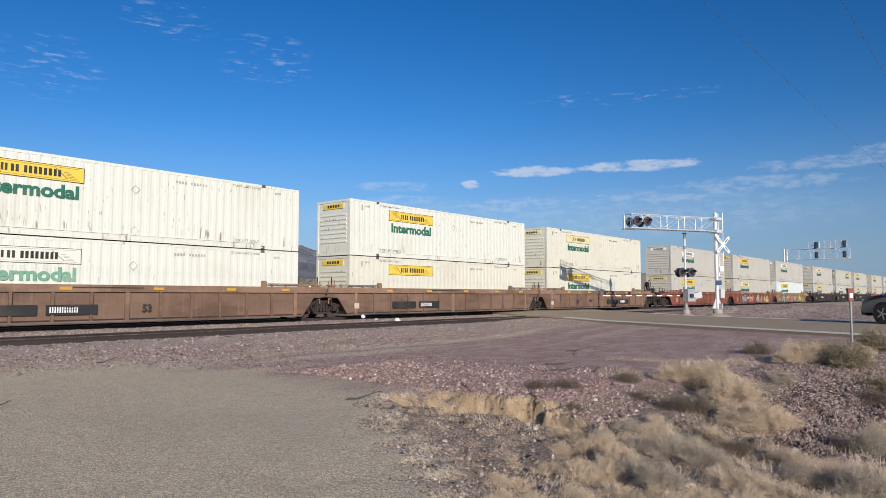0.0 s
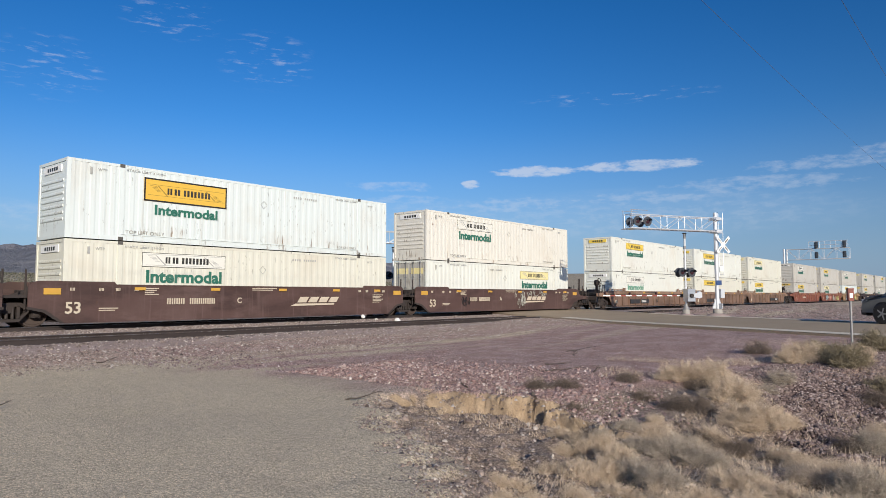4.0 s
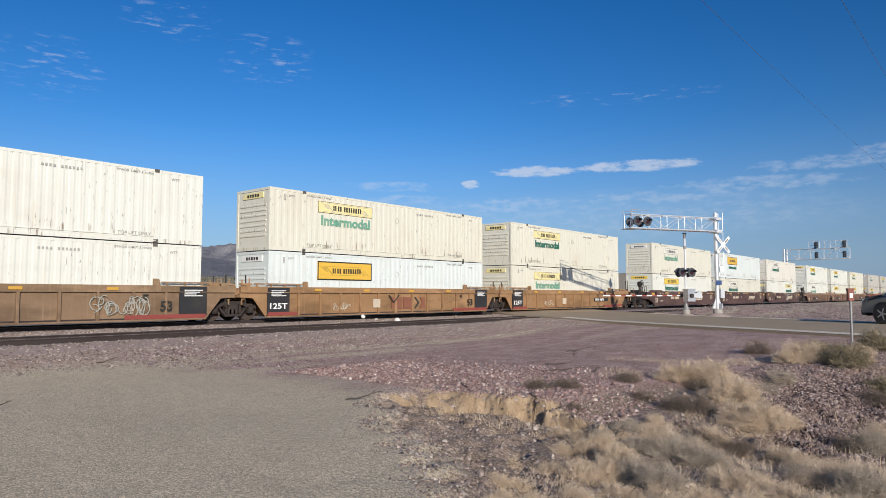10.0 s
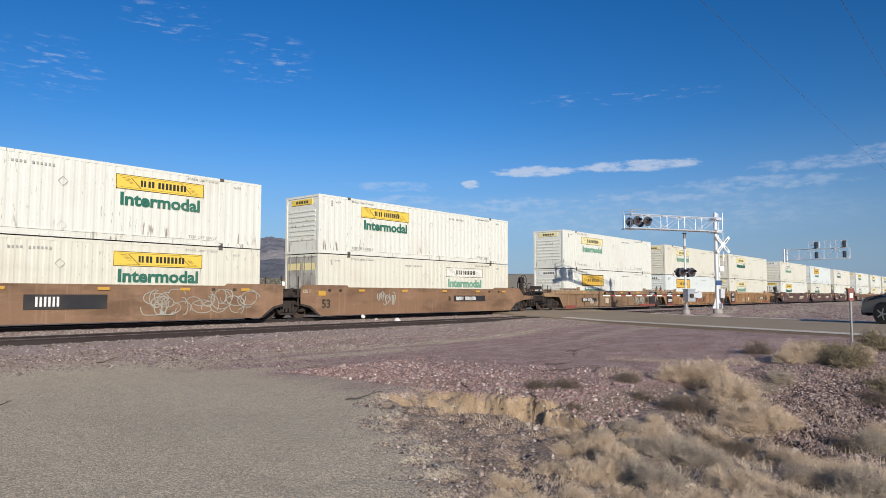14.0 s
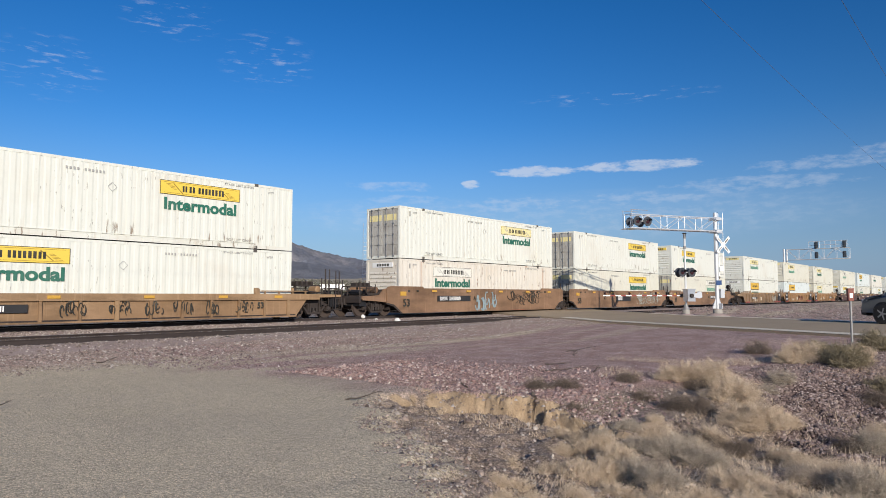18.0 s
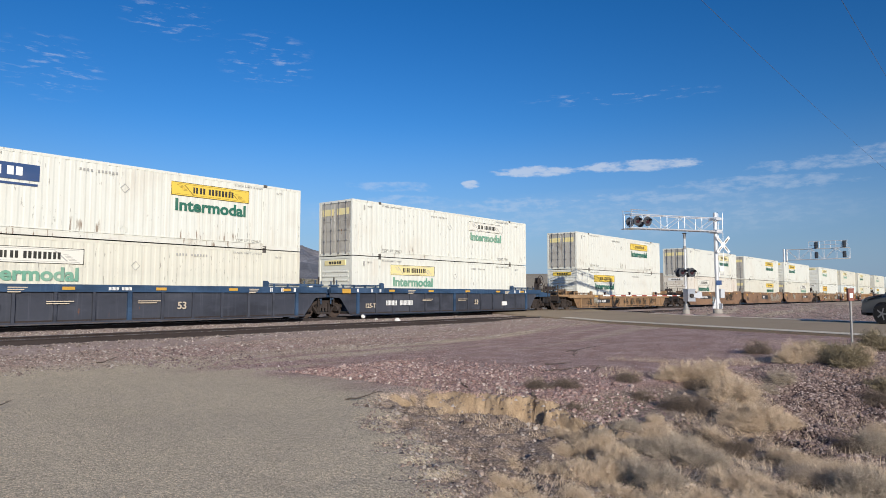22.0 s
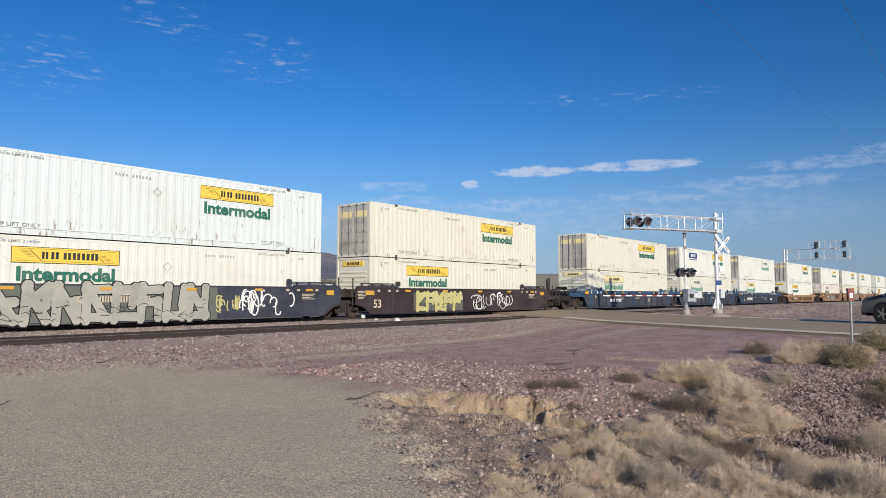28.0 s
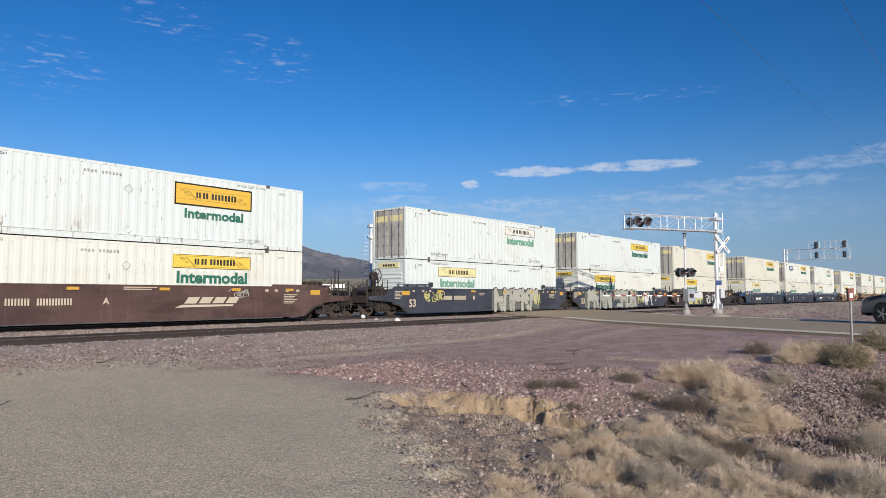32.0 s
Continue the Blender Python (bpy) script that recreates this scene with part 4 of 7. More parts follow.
def well_car(coat_name, style, coupled, brake_at=None, wheels=None, dark_ends=()):
    """One unit of a double-stack car, its well centred on the origin, rail top at z = 0. coupled: which ends have a coupler (-1, 1)."""
    body, chord = coat(coat_name, 0), coat(coat_name, 1)
    low = style == "low"
    top = 1.18 if low else 1.50
    c = thing("well_car", "%s %s steel double-stack well car on the rails" % (COATS[coat_name][2], "smooth-sided" if style == "smooth" else "ribbed"), "rail car", "well cars of the train")
    for s in (-1, 1):
        at = Matrix.Translation((0, -1.47, 0)) if s < 0 else pose(0, 1.47, 0, 0, 0, 180)
        if style == "smooth":
            side = part("side_sill", "smooth sill", body, c, side_plate_smooth, at)
            for x in (-1, 1):
                part("end_brace", "end brace", IRON, side, lambda bm: (slab(bm, [(8.02, 0.13), (8.16, 0.13), (8.74, 0.52), (9.26, 0.64), (9.26, 0.73), (8.68, 0.61)], -0.05, 0.02)), Matrix.Identity(4) if x > 0 else Matrix.Diagonal((-1, 1, 1, 1)))
            if coat_name in ("black", "plum"):
                for x in (-POST, POST):
                    part("container_guide", ("guide", top), body, c, lambda bm: slab(bm, [(-0.12, top), (0.12, top), (0.12, top + 0.20), (0.06, top + 0.26), (-0.12, top + 0.26)], -0.06, 0.05), at @ Matrix.Translation((x, 0, 0.10)))
                for x in (-1, 1):
                    part("walkway_rail", ("walkway rail", top), body, c, lambda bm: (box(bm, 6.3, 8.9, -0.03, 0.03, top + 0.10, top + 0.15), [box(bm, 6.5 + j * 0.75, 6.58 + j * 0.75, -0.02, 0.02, top, top + 0.1) for j in range(4)]), at @ Matrix.Translation((0, 0, 0.10)) @ (Matrix.Identity(4) if x > 0 else Matrix.Diagonal((-1, 1, 1, 1))))
        else:
            side = part("side_sill", ("ribbed sill", top), body, c, side_plate_ribbed(top), at)
            part("top_chord", ("chord", top), chord, c, top_chord(top), at)
            for i in range(13):
                x = -7.8 + i * 1.3
                part("rib", ("rib", top, i in (0, 6, 12)), body if i % 6 else chord, side, lambda bm: box(bm, -0.05 if i % 6 else -0.08, 0.05 if i % 6 else 0.08, -0.055, 0.04, 0.19, top - 0.26), (x, 0, 0))
            for x in (-POST, POST):
                part("container_guide", ("guide", top), chord, c, lambda bm: slab(bm, [(-0.12, top), (0.12, top), (0.12, top + 0.20), (0.06, top + 0.26), (-0.12, top + 0.26)], -0.06, 0.05), at @ Matrix.Translation((x, 0, 0)))
            for x in (-1, 1):
                part("walkway_rail", ("walkway rail", top), chord, c, lambda bm: (box(bm, 6.3, 8.9, -0.03, 0.03, top + 0.10, top + 0.15), [box(bm, 6.5 + j * 0.75, 6.58 + j * 0.75, -0.02, 0.02, top, top + 0.1) for j in range(4)]), at @ (Matrix.Identity(4) if x > 0 else Matrix.Diagonal((-1, 1, 1, 1))))
    part("well_floor", "well floor", RUSTY, c, lambda bm: box(bm, -8.25, 8.25, -1.44, 1.44, 0.17, 0.245))
    for s in (-1, 1):
        flip = Matrix.Identity(4) if s > 0 else pose(0, 0, 0, 0, 0, 180)
        part("end_platform", "end platform", IRON if style == "smooth" else chord, c, platform, flip)
        if s in coupled:
            deck = part("end_deck", "end deck", IRON, c, end_deck, flip)
            for y in (-1.40, 1.40):
                part("end_beam", ("end beam", style), body if style == "smooth" else chord, deck, lambda bm: slab(bm, [(9.1, 0.72), (9.6, 0.78), (10.9, 0.86), (10.95, 0.92), (10.95, 1.06), (9.7, 1.12), (9.42, 1.44), (9.1, 1.48)] if style == "smooth" else [(9.1, 1.0), (11.0, 1.04), (11.06, 1.10), (11.06, min(top - 0.04, 1.28)), (10.2, min(top - 0.02, 1.32)), (9.1, top - 0.02)], -0.04, 0.04), (0, y, 0))
            for y in (-1.3, 1.3):
                part("handrail", "end handrail", IRON, deck, lambda bm: (bar(bm, (9.9, 0, 1.46), (11.0, 0, 1.46), 0.018, 5), bar(bm, (9.9, 0, 1.46), (10.35, 0, 1.10), 0.016, 5)), (0, y, 0))
            part("end_rail", "cross handrail", IRON, deck, lambda bm: (bar(bm, (11.0, -1.3, 1.34), (11.0, 1.3, 1.34), 0.02, 5)))
            part("ladder", "end ladder", IRON, deck, lambda bm: [bar(bm, (a, -1.46, 0.36), (a, -1.46, 1.5), 0.02, 5) for a in (10.66, 11.04)] + [bar(bm, (10.66, -1.46, 0.42 + i * 0.27), (11.04, -1.46, 0.42 + i * 0.27), 0.016, 5) for i in range(4)])
            part("uncoupling_lever", "uncoupling lever", IRON, deck, lambda bm: (bar(bm, (11.14, -1.4, 0.80), (11.14, -0.2, 0.86), 0.018, 5), bar(bm, (11.14, -1.4, 0.80), (11.16, -1.42, 0.50), 0.018, 5)))
            part("brake_pipe", "brake pipe", IRON, deck, lambda bm: (bar(bm, (8.4, -0.9, 0.86), (11.0, -0.9, 0.80), 0.03, 6), bar(bm, (9.0, -1.2, 1.30), (10.4, -1.2, 1.22), 0.035, 6), bar(bm, (10.4, -1.2, 1.22), (10.55, -0.6, 0.75), 0.03, 6)))
            part("deck_frame", "deck frame", BLACK, deck, lambda bm: (box(bm, 10.5, 10.98, -1.25, 1.25, 0.55, 0.98), box(bm, 10.70, 10.95, -0.8, -0.45, 1.08, 1.32), lathe(bm, [(0.3, 0.08), (0.36, 0.15), (0.98, 0.15), (1.04, 0.08)], "Y", 12, (10.7, 0, 1.26))))
            part("coupler", "coupler", RUSTY, deck, coupler)
            part("air_hose", "air hose", BLACK, deck, hose)
            for j, (x, y, h) in enumerate(((9.9, -1.3, 1.95), (10.35, -1.3, 1.85), (11.0, -1.3, 1.75), (10.35, 1.3, 1.85), (11.0, 1.3, 1.9), (9.9, 1.3, 1.7))):
                part("handrail_post", ("post", h), IRON if coat_name != "ochre" else chord, deck, lambda bm: bar(bm, (0, 0, 0.62), (0, 0, h), 0.028, 6), (x, y, 0))
            part("crossover_step", "crossover step", IRON, deck, lambda bm: (box(bm, 10.6, 11.0, -1.36, -0.5, 0.40, 0.44), bar(bm, (10.6, -1.34, 0.42), (10.6, -1.34, 1.0), 0.02), bar(bm, (11.0, -1.34, 0.42), (11.0, -1.34, 1.0), 0.02)))
            if brake_at is None:
                part("air_drum", "air drum", chord, c, lambda bm: lathe(bm, [(-0.30, 0.08), (-0.25, 0.17), (0.25, 0.17), (0.30, 0.08)], n=16), flip @ Matrix.Translation((9.75, -0.95 * s, 1.40)))
                for x, y in ((10.35, -1.05), (10.98, -0.6)):
                    part("stake", "stake", IRON, c, lambda bm: bar(bm, (0, 0, 0.9), (0, 0, 2.42), 0.032, 6), flip @ Matrix.Translation((x, y, 0)))
                part("gear_rack", "gear rack", IRON, c, lambda bm: (box(bm, 9.0, 10.6, -0.5, 0.1, 1.55, 1.62), [box(bm, 9.05 + j * 0.3, 9.2 + j * 0.3, -0.4, 0.0, 1.62, 1.80) for j in range(4)], [bar(bm, (9.1 + j * 0.7, -0.2, 1.05), (9.1 + j * 0.7, -0.2, 1.6), 0.05, 6) for j in range(3)]), flip)
            if s == brake_at:
                stand = part("brake_stand", "brake stand", IRON, c, lambda bm: (slab(bm, [(9.95, 1.08), (10.35, 1.08), (10.27, 2.0), (10.05, 2.0)], -0.05, 0.05), lathe(bm, [(-0.16, 0.12), (-0.12, 0.25), (0.10, 0.25), (0.16, 0.16)], "Y", 16, (10.16, 0, 2.14)), bar(bm, (9.98, 0.16, 1.1), (9.98, 0.16, 2.05), 0.03, 6), bar(bm, (10.34, 0.12, 1.1), (10.30, 0.12, 1.9), 0.03, 6), box(bm, 9.9, 10.45, -0.16, 0.2, 1.08, 1.3)), flip @ Matrix.Translation((0, -0.95 * s, 0)))
                part("brake_wheel", "brake wheel", IRON, stand, brake_wheel, (10.16, -0.22 * s, 2.16))
                for x in (9.62, 10.72):
                    part("grab_iron", "grab iron", IRON, c, hoop, flip @ Matrix.Translation((x, -1.28 * s, 1.08)))
                part("air_tank", "air tank", IRON, c, lambda bm: lathe(bm, [(-0.55, 0.12), (-0.48, 0.22), (0.48, 0.22), (0.55, 0.12)], n=16), flip @ Matrix.Translation((9.25, 0.15, 1.40)))
                part("valve_box", "valve box", IRON, c, lambda bm: (box(bm, -0.18, 0.18, -0.25, 0.25, 0.0, 0.42), bar(bm, (0, 0.1, 0.42), (0, 0.1, 0.60), 0.09, 10), bar(bm, (-0.18, -0.1, 0.2), (-0.5, -0.1, 0.05), 0.025), bar(bm, (0.1, -0.1, 0.42), (0.5, -0.1, 0.62), 0.025)), flip @ Matrix.Translation((9.9, 0.55 * s, 1.08)))
        else:
            if style != "smooth":
                for y in (-1.28, 1.28):
                    part("joint_bracket", "joint bracket", chord, c, lambda bm: (slab(bm, [(8.7, 1.1), (9.5, 1.1), (9.5, 1.34), (9.3, 1.62), (9.1, 1.62), (8.9, 1.4)], -0.05, 0.05), bar(bm, (9.05, 0, 1.1), (9.05, 0, 1.86), 0.035, 6), bar(bm, (9.42, 0, 0.7), (9.42, 0, 1.8), 0.035, 6), box(bm, 8.95, 9.5, -0.09, 0.09, 1.56, 1.64), bar(bm, (8.6, 0.05, 1.5), (9.42, 0.05, 0.9), 0.03, 6)), flip @ Matrix.Translation((0, y, 0)))
            for y in (-1.3, 1.3):
                part("handrail_post", ("post", 2.0), IRON, c, lambda bm: bar(bm, (0, 0, 0.62), (0, 0, 2.0), 0.035, 6), flip @ Matrix.Translation((9.25, y, 0)))
        for y in (-1.15, 1.15):
            part("bracket", "bracket", IRON, c, lambda bm: (box(bm, 8.25, 8.75, -0.16, 0.16, 1.12, 1.30), bar(bm, (8.4, 0, 1.3), (8.4, 0, 1.46), 0.09, 8)), flip @ Matrix.Translation((0, y, 0)))
    truck(c, -PITCH / 2 if -1 not in coupled else -9.62, wheels)
    if 1 in coupled:
        truck(c, 9.62, wheels)
    return c


def reflector(c, x, z, w=0.42, h=0.11):
    part("reflector", ("reflector", w, h), REFLEX, c, lambda bm: box(bm, -w / 2, w / 2, -0.008, 0.01, -h / 2, h / 2), (x, -1.555, z), "yellow reflective strip")


def stencil_rows(c, x, z, rows, w, material=CREAM, y=-1.535):
    part("stencil_row", ("rows", rows, w), material, c, lambda bm: [box(bm, 0.0, w * (1.0 - 0.17 * (i % 3)), -0.004, 0.012, -i * 0.075, -i * 0.075 + 0.035) for i in range(rows)], (x, y, z))


def blocks(c, x, z, n, h, material=CREAM, gap=None, y=-1.535):
    """A plain row of upright bars in place of reporting marks and numbers."""
    w = h * 0.62
    part("stencilled_number", ("blocks", n, h, gap), material, c, lambda bm: [box(bm, (i * 1.3 + u) * w, (i * 1.3 + u + 0.36) * w, -0.004, 0.015, 0, h) for i in range(n) if i != gap for u in (0.0, 0.64)], (x, y, z))


def scribble(c, seed, x, z, w, h, material, stroke=0.035, n=26, y=-1.54):
    """Sprayed loops and strokes on the car side."""
    def build(bm):
        rnd = random.Random(seed)
        for k in range(n):
            cx, cz = rnd.uniform(0.06, 0.94) * w, rnd.uniform(0.25, 0.75) * h
            rx, rz = rnd.uniform(0.04, 0.10) * w, rnd.uniform(0.18, 0.42) * h
            a0, a1 = rnd.uniform(0, 6.28), rnd.uniform(2.0, 5.2)
            pts = [(cx + rx * math.cos(a0 + a1 * i / 10), min(h, max(0, cz + rz * math.sin(a0 + a1 * i / 10)))) for i in range(11)]
            for (ax, az), (bx, bz) in zip(pts, pts[1:]):
                dx, dz = bx - ax, bz - az
                ln = math.hypot(dx, dz) or 1.0
                ox, oz = -dz / ln * stroke / 2, dx / ln * stroke / 2
                if ln > 1e-4:
                    slab(bm, [(ax - ox, az - oz), (bx - ox, bz - oz), (bx + ox, bz + oz), (ax + ox, az + oz)], -0.003 - 0.0002 * k, 0.012)
    part("graffiti", ("graffiti", seed), material, c, build, (x, y, z), "sprayed graffiti")


# unit: start of its containers along the track at 0 s, coat, style, coupled ends, brake end, upper box, lower box
# box: sign, tint, front end towards (-1 or 1), lettering, short
UNITS = [
    (18, -374.12, "maroon", "smooth", (), None, ("yellow", "white", 1), ("white", "white", -1)),
    (17, -354.72, "maroon", "smooth", (1,), None, ("bordered", "cool", 1), ("yellow", "white", 1)),
    (16, -331.43, "black", "smooth", (-1,), -1, ("white", "cool", 1, "mint"), ("pale", "cool", -1, "mint")),
    (15, -311.96, "black", "smooth", (), None, ("yellow", "cool", 1), ("yellow", "white", -1)),
    (14, -292.52, "plum", "smooth", (1,), None, ("yellow", "cream", 1), ("yellow", "cream", -1)),
    (13, -268.78, "blue", "ribbed", (-1,), None, ("yellow", "cream", 1), ("pale", "cream", -1, "mint")),
    (12, -249.16, "blue", "ribbed", (), None, ("yellow", "white", 1), ("white", "cream", -1, "mint")),
    (11, -229.7, "blue", "ribbed", (1,), 1, ("white", "white", 1, "mint"), ("pale", "white", -1, "mint")),
    (10, -206.4, "sand", "low", (-1, 1), None, ("yellow", "white", 1), ("yellow", "white", -1)),
    (9, -182.97, "rust", "smooth", (-1,), None, ("pale", "white", 1), ("white", "rusty", -1)),
    (8, -163.53, "rust", "smooth", (), None, ("yellow", "white", 1), ("yellow", "cream", 1)),
    (7, -144.06, "rust", "smooth", (1,), 1, ("yellow", "white", -1), ("white", "cream", 1, "mint")),
    (6, -120.6, "tan", "ribbed", (-1,), None, ("pale", "white", -1, "mint"), ("bordered", "white", -1)),
    (5, -101.12, "ochre", "ribbed", (), None, ("pale", "cream", -1, "mint"), ("bordered", "cool", -1, "green", True)),
    (4, -81.7, "ochre", "ribbed", (1,), None, ("pale", "cream", -1), ("pale", "cream", -1, "mint")),
    (3, -58.4, "maroon", "smooth", (-1,), -1, ("white", "cream", -1, "mint"), ("yellow", "white", -1)),
    (2, -39.20, "maroon", "smooth", (), None, ("bordered", "cool", -1), ("white", "cream", -1)),
    (1, -19.76, "maroon", "smooth", (1,), None, ("white", "stained", -1), ("pale", "white", 1)),
    (0, 3.8, "brown", "ribbed", (-1,), -1, ("yellow", "white", -1), ("white", "white", -1, "mint")),
    (-1, 23.2, "brown", "ribbed", (), None, ("yellow", "white", -1), ("yellow", "cream", -1, "green", True)),
    (-2, 42.3, "brown", "ribbed", (1,), 1, ("pale", "cream", -1), ("yellow", "cream", -1)),
    (-3, 65.6, "brick", "ribbed", (-1,), None, ("white", "dull", -1), ("yellow", "dull", -1)),
    (-4, 85.0, "brick", "ribbed", (), None, ("yellow", "dull", -1), ("pale", "dull", -1)),
    (-5, 104.4, "sand", "ribbed", (1,), None, ("white", "dull", -1), ("yellow", "cool", -1)),
    (-6, 127.8, "plum", "ribbed", (-1,), None, ("pale", "dull", -1), ("yellow", "dull", -1)),
    (-7, 147.2, "plum", "ribbed", (), None, ("yellow", "dull", 1), ("white", "dull", -1)),
    (-8, 166.6, "plum", "ribbed", (1,), None, ("yellow", "dull", -1), ("yellow", "dull", -1)),
    (-9, 190.0, "brick", "ribbed", (-1,), None, ("yellow", "dull", -1), ("yellow", "dull", -1)),
    (-10, 209.4, "brick", "ribbed", (), None, ("white", "dull", -1), ("yellow", "dull", -1)),
    (-11, 228.8, "brick", "ribbed", (1,), None, ("yellow", "dull", -1), ("white", "dull", -1)),
]
# how far the train has gone, metres, at every second second
GONE = [0.0, 24.55, 48.85, 72.75, 96.25, 119.42, 142.42, 165.22, 187.67, 209.82, 231.62, 253.05, 274.53, 295.95, 317.13, 338.15, 358.75]
train, all_wheels = [], []
Z_LOWER, Z_UPPER = 0.245, 3.185


def advert(b):
    """A navy panel with plain white blocks near the rear of one container, on both sides."""
    for s in (1, -1):
        at = pose(0, s * (W53 / 2 + 0.012), 0, 0, 0, 180 if s > 0 else 0) @ Matrix.Translation((-4.35 if s > 0 else 4.35, 0, 0))
        board = part("advert_panel", "advert panel", NAVY, b, lambda bm: box(bm, -1.15, 1.15, -0.012, 0.02, 1.86, 2.42), at, "navy advertising panel with white blocks")
        part("advert_blocks", "advert blocks", WHITEP, board, lambda bm: [box(bm, -0.66 + i * 0.27, -0.66 + i * 0.27 + (0.20 if i != 2 else 0.10), -0.018, -0.012, 2.0, 2.3) for i in range(5)])
        part("advert_line", "advert line", NAVY, board, lambda bm: box(bm, -1.1, 1.1, -0.012, 0.0, 1.68, 1.76))


def build_train():
    seen = {}
    for k, x0, coat_name, style, coupled, brake, upper, lower in UNITS:
        cx = x0 + L53 / 2
        wheels = []
        car = well_car(coat_name, style, coupled, brake, wheels)
        car.location = (cx, TRACK_FAR, 0)
        train.append((car, cx, 0.0, 0.0))
        all_wheels.extend((w, a, cx) for w, a in wheels)
        for spec, z in ((lower, Z_LOWER), (upper, Z_UPPER)):
            sign, tint, front = spec[:3]
            rest = spec[3:]
            if spec[:2] + rest in seen:
                b = copy_thing(seen[spec[:2] + rest], Matrix.Identity(4))
            else:
                b = container(sign, tint, *rest)
                seen[spec[:2] + rest] = b
            turn = 0.0 if front < 0 else 180.0
            b.matrix_basis = pose(cx, TRACK_FAR, z, 0, 0, turn)
            train.append((b, cx, z, turn))
            if k == 12 and z == Z_UPPER:
                advert(b)
        dress(k, car, style)


SPRAY = paint("pale spray paint", (0.39, 0.385, 0.335), 0.55, 0, (0.22, 0.215, 0.18), 0.6, 4, tone=0.16, grime=0.3)
SPRAYY = paint("yellow-green spray paint", (0.50, 0.47, 0.20), 0.55, 0, (0.25, 0.23, 0.14), 0.45, 4)
MOSS = paint("dull green-grey spray paint", (0.13, 0.14, 0.12), 0.6, 0, (0.05, 0.055, 0.06), 0.6, 4)
SPRAYB = paint("pale blue spray paint", (0.27, 0.35, 0.38), 0.55, 0, (0.2, 0.16, 0.12), 0.45, 4)
FADED_RED = paint("faded red lettering paint", (0.235, 0.095, 0.058), 0.65, 0, (0.28, 0.16, 0.08), 0.6, 4)
PINK = paint("faded pink spray paint", (0.48, 0.19, 0.16), 0.6, 0, (0.35, 0.2, 0.1), 0.4, 5)
PLATE = paint("black number plate", (0.03, 0.03, 0.032), 0.5, 0, (0.12, 0.09, 0.07), 0.35, 5)


def mark(c, text, h, x, z, material, width=None, y=-1.535):
    lettering("stencil", words(text, h, material, 0.02, width, 0.012), c, (x, y, z))


def plate(c, x0, x1, z0, z1, material=PLATE, label="dark painted panel", y=-1.53):
    part("panel", ("panel", round(x1 - x0, 2), round(z1 - z0, 2)), material, c, lambda bm: box(bm, 0, x1 - x0, -0.006, 0.05, 0, z1 - z0), (x0, y, z0), label)


